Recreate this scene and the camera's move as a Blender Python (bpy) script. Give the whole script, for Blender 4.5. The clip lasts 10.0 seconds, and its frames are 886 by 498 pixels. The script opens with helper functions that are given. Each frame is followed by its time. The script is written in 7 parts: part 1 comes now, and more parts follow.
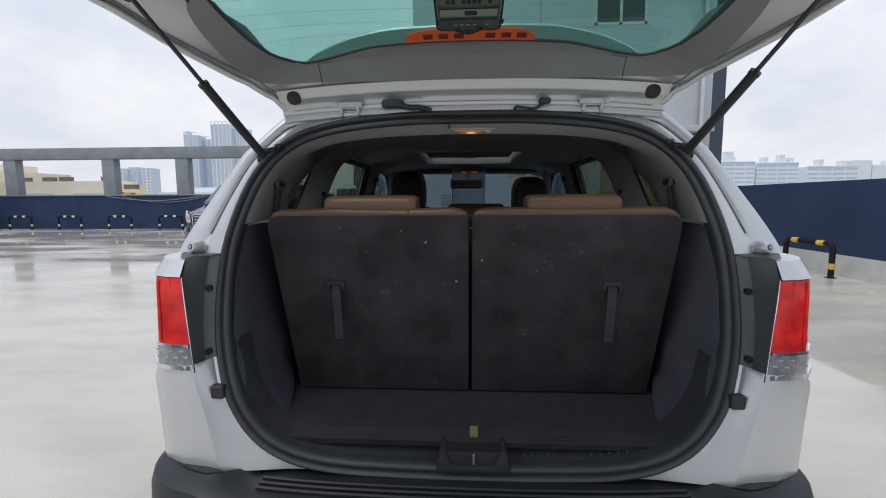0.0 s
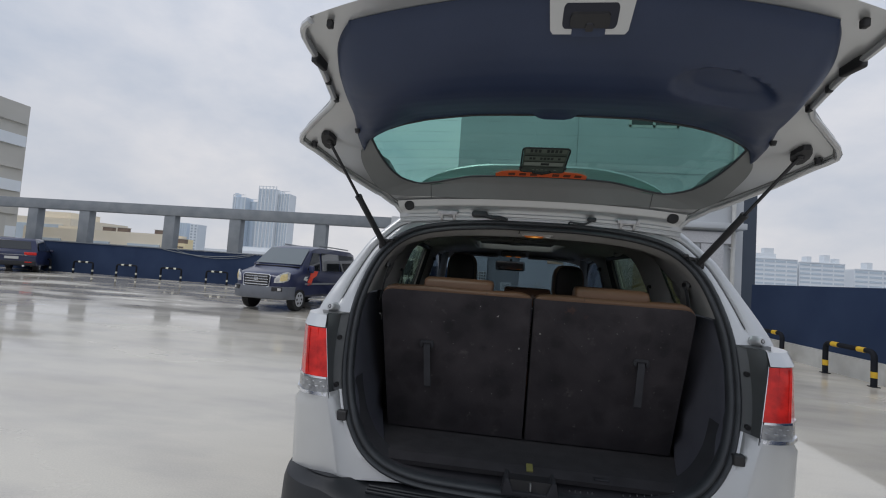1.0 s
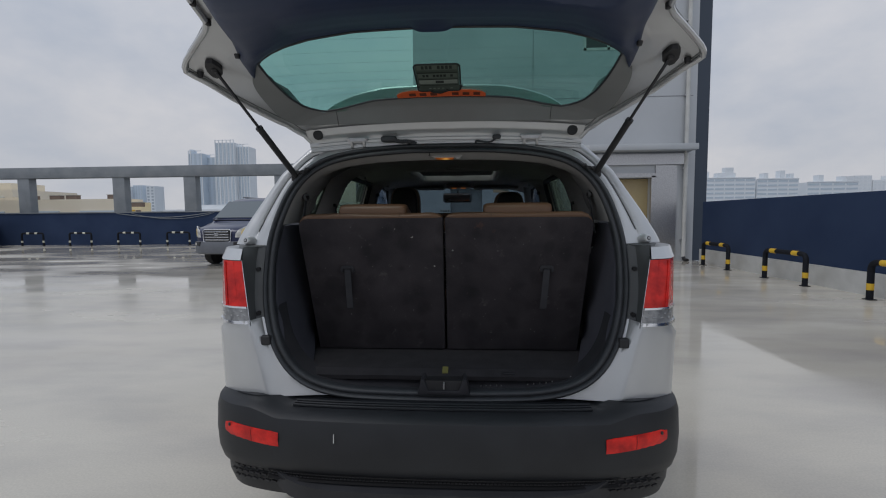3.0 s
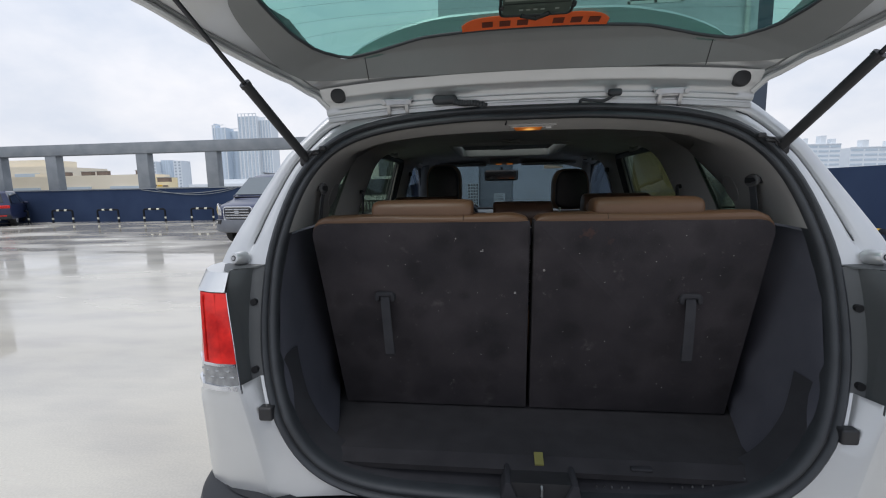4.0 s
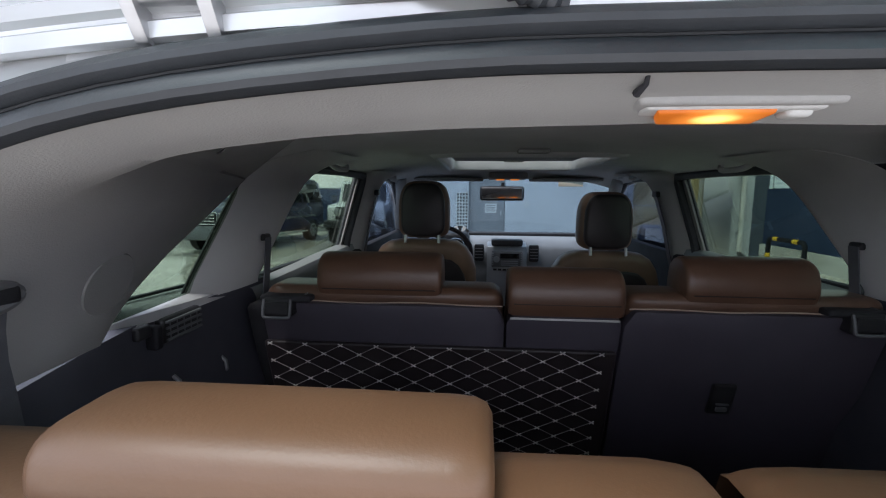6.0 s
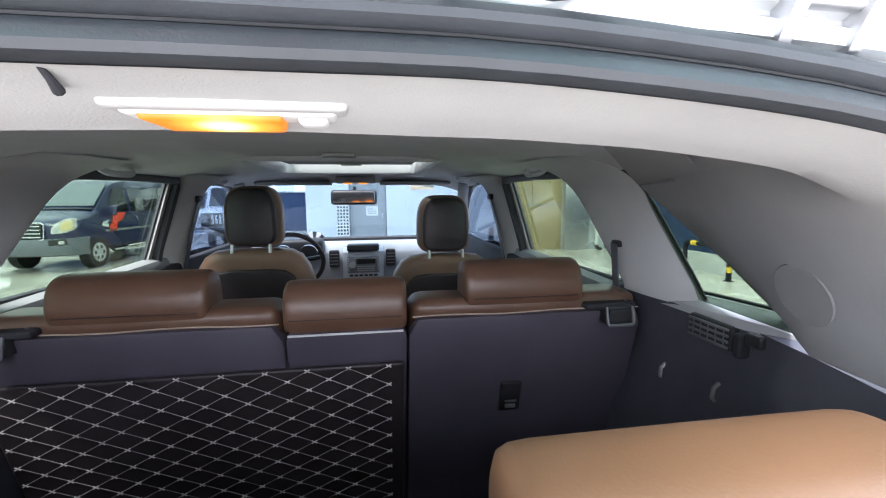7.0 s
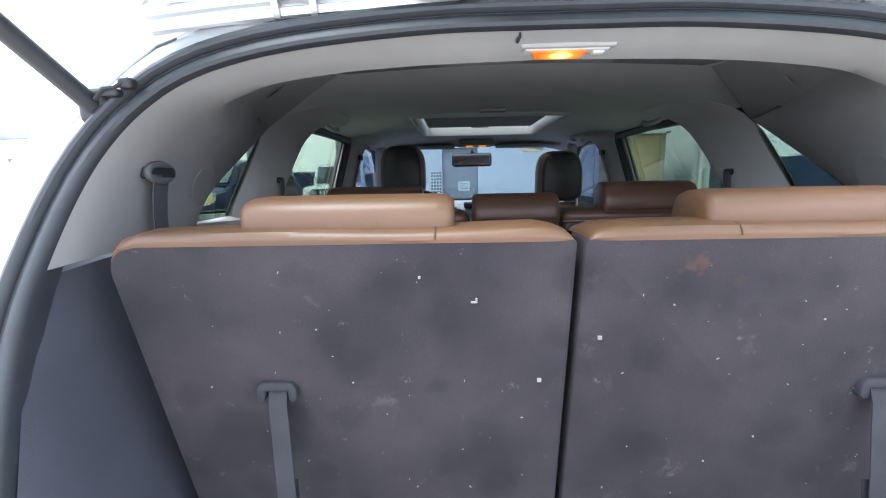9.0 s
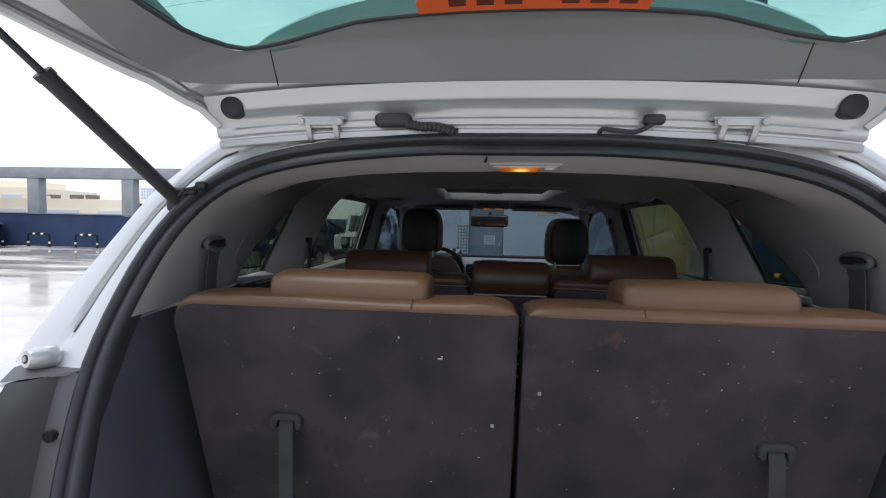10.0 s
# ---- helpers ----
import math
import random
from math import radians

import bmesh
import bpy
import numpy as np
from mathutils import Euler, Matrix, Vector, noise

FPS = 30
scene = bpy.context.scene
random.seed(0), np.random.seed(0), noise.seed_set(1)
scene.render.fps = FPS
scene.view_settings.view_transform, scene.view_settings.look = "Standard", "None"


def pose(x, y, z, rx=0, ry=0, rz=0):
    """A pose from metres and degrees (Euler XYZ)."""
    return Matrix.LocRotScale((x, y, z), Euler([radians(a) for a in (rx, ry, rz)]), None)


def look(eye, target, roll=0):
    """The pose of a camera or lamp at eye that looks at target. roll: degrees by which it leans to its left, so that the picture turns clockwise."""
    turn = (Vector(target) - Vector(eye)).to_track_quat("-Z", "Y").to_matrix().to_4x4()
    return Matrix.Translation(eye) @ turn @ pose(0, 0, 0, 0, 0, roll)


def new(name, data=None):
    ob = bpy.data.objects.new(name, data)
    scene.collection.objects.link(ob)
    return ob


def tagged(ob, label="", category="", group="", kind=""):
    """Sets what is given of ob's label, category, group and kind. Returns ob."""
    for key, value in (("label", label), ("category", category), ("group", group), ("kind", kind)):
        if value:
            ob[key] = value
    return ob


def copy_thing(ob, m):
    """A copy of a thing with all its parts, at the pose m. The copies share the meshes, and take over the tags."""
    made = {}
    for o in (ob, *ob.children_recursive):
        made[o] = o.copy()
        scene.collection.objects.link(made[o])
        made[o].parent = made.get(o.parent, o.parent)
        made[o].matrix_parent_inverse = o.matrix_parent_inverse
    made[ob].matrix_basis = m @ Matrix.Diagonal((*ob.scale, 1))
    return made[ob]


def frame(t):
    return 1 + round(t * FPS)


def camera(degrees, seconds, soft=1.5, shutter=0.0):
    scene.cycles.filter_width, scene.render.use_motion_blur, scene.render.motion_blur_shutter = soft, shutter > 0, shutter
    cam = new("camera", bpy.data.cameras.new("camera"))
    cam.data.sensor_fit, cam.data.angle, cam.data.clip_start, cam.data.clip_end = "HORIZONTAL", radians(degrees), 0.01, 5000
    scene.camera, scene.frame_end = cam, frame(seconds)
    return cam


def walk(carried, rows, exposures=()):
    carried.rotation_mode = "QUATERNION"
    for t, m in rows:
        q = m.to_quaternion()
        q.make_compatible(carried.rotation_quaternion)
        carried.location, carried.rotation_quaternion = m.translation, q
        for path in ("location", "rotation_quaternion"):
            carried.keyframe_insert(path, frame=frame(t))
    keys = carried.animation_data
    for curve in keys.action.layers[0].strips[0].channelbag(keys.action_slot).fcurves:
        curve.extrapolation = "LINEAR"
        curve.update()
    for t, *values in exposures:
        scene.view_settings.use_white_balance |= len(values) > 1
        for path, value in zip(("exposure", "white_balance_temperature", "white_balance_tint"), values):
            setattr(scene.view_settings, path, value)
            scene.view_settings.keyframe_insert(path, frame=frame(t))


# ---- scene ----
cam = camera(90.1, 10.0, soft=1.1)
PATH = [
    (0, (-0.002, -1.221, 1.349), (-0.117, 0.764, 1.129), -0.3),
    (0.5, (-0.006, -1.475, 1.359), (-0.191, 0.516, 1.298), 1.9),
    (1, (-0.142, -1.704, 1.381), (-0.394, 0.277, 1.49), 4.0),
    (1.5, (-0.235, -1.869, 1.409), (-0.47, 0.107, 1.612), 4.7),
    (2, (-0.115, -1.872, 1.388), (-0.255, 0.115, 1.565), 3.1),
    (2.5, (0.062, -1.833, 1.381), (-0.029, 0.164, 1.427), 1.0),
    (3, (0.112, -1.741, 1.309), (-0.011, 0.25, 1.163), -0.5),
    (3.2, (0.079, -1.656, 1.28), (-0.065, 0.327, 1.063), -0.9),
    (4.3, (-0.163, -0.881, 1.456), (-0.416, 1.084, 1.184), -1.0),
    (4.5, (-0.203, -0.728, 1.486), (-0.482, 1.236, 1.229), -0.9),
    (5, (-0.279, -0.399, 1.508), (-0.622, 1.556, 1.269), -0.1),
    (6.3, (-0.09, -0.103, 1.506), (-0.126, 1.881, 1.252), 0.4),
    (6.5, (-0.032, -0.09, 1.512), (0.036, 1.893, 1.261), 0.3),
    (7, (0.095, -0.078, 1.518), (0.408, 1.882, 1.274), -0.4),
    (7.5, (0.187, -0.094, 1.514), (0.594, 1.849, 1.276), -1.1),
    (8, (0.098, -0.134, 1.508), (0.379, 1.828, 1.239), -1.7),
    (8.5, (-0.076, -0.284, 1.451), (0.023, 1.687, 1.127), -2.2),
    (9, (-0.155, -0.476, 1.388), (-0.21, 1.496, 1.063), -1.1),
    (9.5, (-0.083, -0.69, 1.369), (-0.218, 1.295, 1.166), 1.2),
    (10, (-0.063, -0.652, 1.449), (-0.244, 1.337, 1.348), 1.3),
]
EXPOSURES = [(0, 0.4, 6430, 11), (0.5, 0.15, 6450, 12), (1, 0.0, 6430, 11), (1.5, -0.41, 6400, 11), (2.5, -0.6, 6350, 11), (3.2, -0.05, 6400, 11), (4.3, 0.5, 6400, 11), (5, 0.6, 6350, 11), (6.3, 2.9, 6180, 15), (6.5, 3.38, 6180, 15), (7, 3.70, 6200, 15), (7.5, 2.8, 6180, 15), (8, 2.39, 6200, 16), (8.5, 3.0, 6250, 15), (9, 2.85, 6000, 12), (9.5, 1.6, 6300, 13), (10, 1.05, 6350, 13)]
walk(cam, [(t, look(eye, target, roll)) for t, eye, target, roll in PATH], EXPOSURES)

# ---- light: an overcast sky ----
world = bpy.data.worlds.new("overcast_sky")
scene.world = world
world.use_nodes = True
wn, wl = world.node_tree.nodes, world.node_tree.links
wn.clear()
out = wn.new("ShaderNodeOutputWorld")
bg = wn.new("ShaderNodeBackground")
tc = wn.new("ShaderNodeTexCoord")
sep = wn.new("ShaderNodeSeparateXYZ")
ramp = wn.new("ShaderNodeValToRGB")
cloud = wn.new("ShaderNodeTexNoise")
mixc = wn.new("ShaderNodeMix")
mixc.data_type, mixc.blend_type = "RGBA", "MULTIPLY"
cmap = wn.new("ShaderNodeMapping")
cmap.inputs["Scale"].default_value = (1.5, 1.5, 2.6)
crp = wn.new("ShaderNodeValToRGB")
cloud.inputs["Scale"].default_value, cloud.inputs["Detail"].default_value, cloud.inputs["Roughness"].default_value = 2.1, 6, 0.55
crp.color_ramp.elements[0].position, crp.color_ramp.elements[0].color = 0.32, (0.78, 0.84, 0.92, 1)
crp.color_ramp.elements[1].position, crp.color_ramp.elements[1].color = 0.70, (1.16, 1.13, 1.10, 1)
ramp.color_ramp.elements[0].position, ramp.color_ramp.elements[0].color = 0.0, (0.63, 0.635, 0.65, 1)
ramp.color_ramp.elements[1].position, ramp.color_ramp.elements[1].color = 0.6, (0.62, 0.66, 0.735, 1)
wl.new(tc.outputs["Generated"], sep.inputs[0])
wl.new(sep.outputs["Z"], ramp.inputs[0])
wl.new(tc.outputs["Generated"], cmap.inputs[0])
wl.new(cmap.outputs[0], cloud.inputs["Vector"])
wl.new(cloud.outputs["Fac"], crp.inputs[0])
mixc.inputs["Factor"].default_value = 1.0
wl.new(ramp.outputs[0], mixc.inputs["A"])
wl.new(crp.outputs[0], mixc.inputs["B"])
wl.new(mixc.outputs["Result"], bg.inputs["Color"])
bg.inputs["Strength"].default_value = 1.0
wl.new(bg.outputs[0], out.inputs[0])
sun = new("sun", bpy.data.lights.new("sun", "SUN"))
sun.data.energy, sun.data.angle, sun.data.color = 0.8, radians(25), (1.0, 0.97, 0.93)
sun.matrix_world = look((-6, -8, 20), (0, 0, 0))


# ---- materials ----
def material(name, color, rough=0.5, metal=0.0, second=None, scale=20.0, bump=0.0, bump_scale=200.0, coat=0.0, spec=0.5, rough_var=0.0, detail=4.0):
    """A surface with a patchy second colour, fine relief and uneven gloss."""
    m = bpy.data.materials.new(name)
    m.use_nodes = True
    n, l = m.node_tree.nodes, m.node_tree.links
    b = n["Principled BSDF"]
    b.inputs["Base Color"].default_value = (*color, 1)
    b.inputs["Roughness"].default_value, b.inputs["Metallic"].default_value = rough, metal
    b.inputs["Coat Weight"].default_value, b.inputs["Specular IOR Level"].default_value = coat, spec
    b.inputs["Coat Roughness"].default_value = 0.05
    co = n.new("ShaderNodeTexCoord")
    if second:
        t = n.new("ShaderNodeTexNoise")
        t.inputs["Scale"].default_value, t.inputs["Detail"].default_value = scale, detail
        r = n.new("ShaderNodeValToRGB")
        r.color_ramp.elements[0].position, r.color_ramp.elements[0].color = 0.35, (*color, 1)
        r.color_ramp.elements[1].position, r.color_ramp.elements[1].color = 0.68, (*second, 1)
        l.new(co.outputs["Object"], t.inputs["Vector"])
        l.new(t.outputs["Fac"], r.inputs[0])
        l.new(r.outputs[0], b.inputs["Base Color"])
        if rough_var:
            mr = n.new("ShaderNodeMapRange")
            mr.inputs["From Min"].default_value, mr.inputs["From Max"].default_value = 0.3, 0.7
            mr.inputs["To Min"].default_value, mr.inputs["To Max"].default_value = rough - rough_var, rough + rough_var
            l.new(t.outputs["Fac"], mr.inputs["Value"])
            l.new(mr.outputs[0], b.inputs["Roughness"])
    if bump:
        t2 = n.new("ShaderNodeTexNoise")
        t2.inputs["Scale"].default_value, t2.inputs["Detail"].default_value = bump_scale, 3
        bp = n.new("ShaderNodeBump")
        bp.inputs["Strength"].default_value, bp.inputs["Distance"].default_value = bump, 0.002
        l.new(co.outputs["Object"], t2.inputs["Vector"])
        l.new(t2.outputs["Fac"], bp.inputs["Height"])
        l.new(bp.outputs[0], b.inputs["Normal"])
    return m


def glass_material(name, color, rough=0.0):
    """Thin tinted glass: mostly clear, with a mirror-like sheen."""
    m = bpy.data.materials.new(name)
    m.use_nodes = True
    n, l = m.node_tree.nodes, m.node_tree.links
    n.clear()
    o = n.new("ShaderNodeOutputMaterial")
    tr = n.new("ShaderNodeBsdfTransparent")
    gl = n.new("ShaderNodeBsdfGlossy")
    mx = n.new("ShaderNodeMixShader")
    fr = n.new("ShaderNodeLayerWeight")
    fr.inputs["Blend"].default_value = 0.5
    pw = n.new("ShaderNodeMath")
    pw.operation = "POWER"
    pw.inputs[1].default_value = 4.0
    ad = n.new("ShaderNodeMath")
    ad.operation = "MULTIPLY_ADD"
    ad.inputs[1].default_value, ad.inputs[2].default_value = 0.45, 0.03
    tr.inputs["Color"].default_value = (*color, 1)
    gl.inputs["Roughness"].default_value = rough
    l.new(fr.outputs["Facing"], pw.inputs[0])
    l.new(pw.outputs[0], ad.inputs[0])
    l.new(ad.outputs[0], mx.inputs[0])
    l.new(tr.outputs[0], mx.inputs[1])
    l.new(gl.outputs[0], mx.inputs[2])
    l.new(mx.outputs[0], o.inputs[0])
    return m


def glow(name, color, strength):
    m = bpy.data.materials.new(name)
    m.use_nodes = True
    b = m.node_tree.nodes["Principled BSDF"]
    b.inputs["Base Color"].default_value = (*[c * 0.4 for c in color], 1)
    b.inputs["Emission Color"].default_value = (*color, 1)
    b.inputs["Emission Strength"].default_value = strength
    return m


SILVER = material("silver_paint", (0.60, 0.61, 0.615), 0.32, 0.5, (0.565, 0.575, 0.582), 6, coat=0.6)
SURROUND = material("surround_grey", (0.205, 0.215, 0.215), 0.6, 0, (0.225, 0.235, 0.235), 6, bump=0.1, bump_scale=700)
CHROME = material("chrome", (0.75, 0.76, 0.78), 0.12, 1.0)
STEEL = material("steel", (0.55, 0.55, 0.56), 0.35, 0.9, (0.45, 0.45, 0.46), 30)
BLACK = material("black_plastic", (0.018, 0.018, 0.02), 0.5, 0, (0.026, 0.026, 0.029), 15, bump=0.15, bump_scale=700)
BUMPER = material("bumper_plastic", (0.013, 0.0145, 0.018), 0.47, 0, (0.018, 0.020, 0.024), 9, bump=0.2, bump_scale=900)
RUBBER = material("rubber_seal", (0.030, 0.033, 0.038), 0.5, 0, (0.038, 0.042, 0.048), 20, bump=0.1, bump_scale=500)
DARK_TRIM = material("dark_trim", (0.022, 0.022, 0.026), 0.75, 0, (0.032, 0.032, 0.037), 12, bump=0.2, bump_scale=600, spec=0.3)
NAVY_TRIM = material("gate_trim", (0.022, 0.036, 0.082), 0.45, 0, (0.029, 0.045, 0.096), 5, bump=0.2, bump_scale=600)
LIGHT_TRIM = material("light_trim", (0.37, 0.366, 0.357), 0.85, 0, (0.335, 0.331, 0.326), 7, bump=0.2, bump_scale=500)
PALE_TRIM = material("pale_trim", (0.58, 0.577, 0.565), 0.8, 0, (0.54, 0.537, 0.53), 7, bump=0.2, bump_scale=500)
HEADLINER = material("headliner", (0.64, 0.635, 0.64), 0.95, 0, (0.60, 0.596, 0.60), 9, bump=0.3, bump_scale=700)
CARPET = material("carpet", (0.019, 0.018, 0.021), 0.95, 0, (0.029, 0.027, 0.031), 14, bump=0.6, bump_scale=900)
LEATHER = material("tan_leather", (0.124, 0.064, 0.032), 0.45, 0, (0.103, 0.053, 0.026), 7, bump=0.10, bump_scale=350)
BROWN_LEATHER = material("brown_leather", (0.125, 0.068, 0.043), 0.36, 0, (0.102, 0.054, 0.034), 9, bump=0.25, bump_scale=350)
DARK_LEATHER = material("dark_leather", (0.025, 0.02, 0.022), 0.4, 0, (0.035, 0.028, 0.03), 12, bump=0.2, bump_scale=350)
RED_LENS = material("red_lens", (0.82, 0.026, 0.018), 0.22, 0, (0.42, 0.008, 0.008), 22, coat=0.25, spec=0.3)
CLEAR_LENS = material("clear_lens", (0.32, 0.325, 0.33), 0.18, 0.3, (0.20, 0.205, 0.21), 60, coat=0.6)
LAMP_PANEL = material("lamp_panel_grey", (0.085, 0.09, 0.092), 0.5, 0, (0.10, 0.105, 0.108), 9)
GATE_GLASS = glass_material("green_glass", (0.55, 0.75, 0.70))
CAR_GLASS = glass_material("side_glass", (0.385, 0.445, 0.385))
FRONT_GLASS = glass_material("front_side_glass", (0.27, 0.32, 0.38))
SHIELD_GLASS = glass_material("windscreen_glass", (0.435, 0.505, 0.545))
MARK_BROWN = material("mark_brown", (0.14, 0.03, 0.015), 0.6)
ORANGE = material("orange_film", (0.85, 0.14, 0.03), 0.5)
LAMP = glow("lamp_glow", (1.0, 0.29, 0.03), 0.13)


def lens_glow():
    """An amber lens, brightest where the bulb sits behind it."""
    m = glow("lens_glow", (1.0, 0.25, 0.02), 0.1)
    n, l = m.node_tree.nodes, m.node_tree.links
    b = n["Principled BSDF"]
    co, mp, gr = n.new("ShaderNodeTexCoord"), n.new("ShaderNodeMapping"), n.new("ShaderNodeTexGradient")
    gr.gradient_type = "SPHERICAL"
    mp.vector_type = "TEXTURE"
    mp.inputs["Location"].default_value, mp.inputs["Scale"].default_value = (0.006, 0.226, 1.564), (0.036, 0.028, 0.03)
    r = n.new("ShaderNodeValToRGB")
    r.color_ramp.elements[0].position, r.color_ramp.elements[0].color = 0.05, (0.085, 0.021, 0.002, 1)
    r.color_ramp.elements[1].position, r.color_ramp.elements[1].color = 0.80, (0.62, 0.34, 0.085, 1)
    k = r.color_ramp.elements.new(0.45)
    k.color = (0.19, 0.058, 0.008, 1)
    l.new(co.outputs["Object"], mp.inputs[0])
    l.new(mp.outputs[0], gr.inputs[0])
    l.new(gr.outputs["Fac"], r.inputs[0])
    l.new(r.outputs[0], b.inputs["Emission Color"])
    b.inputs["Emission Strength"].default_value = 1.0
    return m


LENS_GLOW = lens_glow()
CONCRETE = material("grey_concrete", (0.20, 0.22, 0.24), 0.8, 0, (0.26, 0.28, 0.30), 1.5, bump=0.3, bump_scale=40)
WHITE_KERB = material("white_kerb", (0.62, 0.62, 0.60), 0.75, 0, (0.50, 0.50, 0.48), 2.5, bump=0.2, bump_scale=60)
NAVY_PANEL = material("navy_panel", (0.024, 0.042, 0.092), 0.8, 0, (0.034, 0.055, 0.112), 0.8, bump=0.1, bump_scale=40, spec=0.2)
YELLOW = material("yellow_paint", (0.80, 0.50, 0.03), 0.5, 0, (0.65, 0.40, 0.03), 10)
POST_BLACK = material("black_paint", (0.010, 0.012, 0.017), 0.75, 0, (0.016, 0.018, 0.024), 10, spec=0.2)
TOWER_WALL = material("tower_cladding", (0.50, 0.52, 0.54), 0.45, 0.2, (0.44, 0.46, 0.48), 0.7)
TOWER_DARK = material("tower_corner", (0.04, 0.055, 0.08), 0.5)
JOINT_GREY = material("joint_grey", (0.26, 0.27, 0.29), 0.7)
DARK_STEEL = material("dark_steel", (0.05, 0.05, 0.055), 0.3, 0.8)
ALLOY = material("alloy_rim", (0.62, 0.63, 0.65), 0.4, 0.3, (0.50, 0.51, 0.53), 12)
TYRE = material("tyre", (0.012, 0.012, 0.013), 0.8, 0, (0.03, 0.03, 0.03), 10)
VAN_BLUE = material("navy_car_paint", (0.016, 0.022, 0.066), 0.3, 0.0, (0.020, 0.027, 0.078), 3, coat=0.5, spec=0.4)
VAN_BUMPER = material("van_bumper_grey", (0.13, 0.14, 0.16), 0.5, 0, (0.15, 0.16, 0.18), 6)
VAN_GREY = material("grey_car_plastic", (0.20, 0.21, 0.22), 0.5, 0, (0.24, 0.25, 0.26), 6)
HEADLAMP = material("headlamp_lens", (0.78, 0.77, 0.74), 0.15, 0.2, (0.42, 0.42, 0.41), 12, coat=1.0)
DARK_GLASS = material("dark_car_glass", (0.01, 0.012, 0.014), 0.06, 0, coat=1.0)
# paler than dark_car_glass: a sky reflection is put into the base colour
SCREEN_GLASS = material("pale_car_glass", (0.13, 0.15, 0.155), 0.08, 0, coat=1.0)


# ---- mesh helpers ----
def part(name, bm, mat, parent=None, label="", smooth=False, bevel=0.0, seg=2):
    """Links a bmesh as one mesh object under parent."""
    bmesh.ops.recalc_face_normals(bm, faces=bm.faces)
    if bevel:
        bmesh.ops.bevel(bm, geom=[e for e in bm.edges if e.is_manifold and e.calc_face_angle(0) > 0.5], offset=bevel, segments=seg, affect="EDGES", profile=0.5)
        smooth = True
    me = bpy.data.meshes.new(name)
    bm.to_mesh(me)
    bm.free()
    me.materials.append(mat)
    if smooth:
        me.shade_smooth()
        me.set_sharp_from_angle(angle=radians(38))
    ob = new(name, me)
    ob.parent = parent
    if label:
        ob["label"] = label
    return ob


def thing(name, label, category, group="", kind="", at=(0, 0, 0), turn=0):
    ob = new(name)
    ob.matrix_world = pose(*at, 0, 0, turn)
    return tagged(ob, label, category, group, kind)


def add_box(bm, cx, cy, cz, sx, sy, sz, m=None):
    r = bmesh.ops.create_cube(bm, size=1, matrix=(m or Matrix()) @ Matrix.Translation((cx, cy, cz)) @ Matrix.Diagonal((sx, sy, sz, 1)))
    return r["verts"]


def box(cx, cy, cz, sx, sy, sz, m=None):
    bm = bmesh.new()
    add_box(bm, cx, cy, cz, sx, sy, sz, m)
    return bm


def prism(points, axis, a, b):
    """An outline in two axes, drawn out along the third from a to b."""
    bm = bmesh.new()
    def put(p, d):
        return {"x": (d, p[0], p[1]), "y": (p[0], d, p[1]), "z": (p[0], p[1], d)}[axis]
    va = [bm.verts.new(put(p, a)) for p in points]
    vb = [bm.verts.new(put(p, b)) for p in points]
    n = len(points)
    bm.faces.new(va)
    bm.faces.new(vb[::-1])
    for i in range(n):
        bm.faces.new((va[i], vb[i], vb[(i + 1) % n], va[(i + 1) % n]))
    return bm


def loft(rows, closed=False, caps=False, bm=None):
    """A skin over rows of points of equal number."""
    bm = bm or bmesh.new()
    vs = [[bm.verts.new(p) for p in row] for row in rows]
    n = len(rows[0])
    for a, b in zip(vs, vs[1:]):
        for i in range(n if closed else n - 1):
            j = (i + 1) % n
            bm.faces.new((a[i], a[j], b[j], b[i]))
    if caps:
        bm.faces.new(vs[0][::-1])
        bm.faces.new(vs[-1])
    return bm


def tube(points, r, sides=10, bm=None, caps=True):
    """A round bar along points; r is one radius or one a point."""
    pts = [Vector(p) for p in points]
    rs = r if isinstance(r, (list, tuple)) else [r] * len(pts)
    rows, up = [], None
    for i, p in enumerate(pts):
        d = (pts[min(i + 1, len(pts) - 1)] - pts[max(i - 1, 0)]).normalized()
        if up is None:
            up = Vector((0, 0, 1)) if abs(d.z) < 0.9 else Vector((1, 0, 0))
        up = (up - d * up.dot(d)).normalized()
        side = d.cross(up)
        rows.append([p + (up * math.cos(k * math.tau / sides) + side * math.sin(k * math.tau / sides)) * rs[i] for k in range(sides)])
    return loft(rows, True, caps, bm)


def spline(points, n):
    """n points along a smooth curve through points."""
    pts = [Vector(p) for p in points]
    ps = [2 * pts[0] - pts[1], *pts, 2 * pts[-1] - pts[-2]]
    outp = []
    for k in range(n):
        u = k / (n - 1) * (len(pts) - 1)
        i = min(int(u), len(pts) - 2)
        t = u - i
        p0, p1, p2, p3 = ps[i:i + 4]
        outp.append(0.5 * ((2 * p1) + (p2 - p0) * t + (2 * p0 - 5 * p1 + 4 * p2 - p3) * t * t + (3 * p1 - p0 - 3 * p2 + p3) * t ** 3))
    return outp


def cushion(cx, cy, cz, sx, sy, sz, r, m=None, seg=4):
    """A padded block with round edges."""
    bm = bmesh.new()
    add_box(bm, cx, cy, cz, sx, sy, sz, m)
    bmesh.ops.bevel(bm, geom=bm.edges[:], offset=r, segments=seg, affect="EDGES", profile=0.5)
    return bm


def solid(bm, thick):
    bmesh.ops.recalc_face_normals(bm, faces=bm.faces)
    bmesh.ops.solidify(bm, geom=bm.faces[:], thickness=thick)
    return bm


def interp(x, xs, ys):
    return float(np.interp(x, xs, ys))


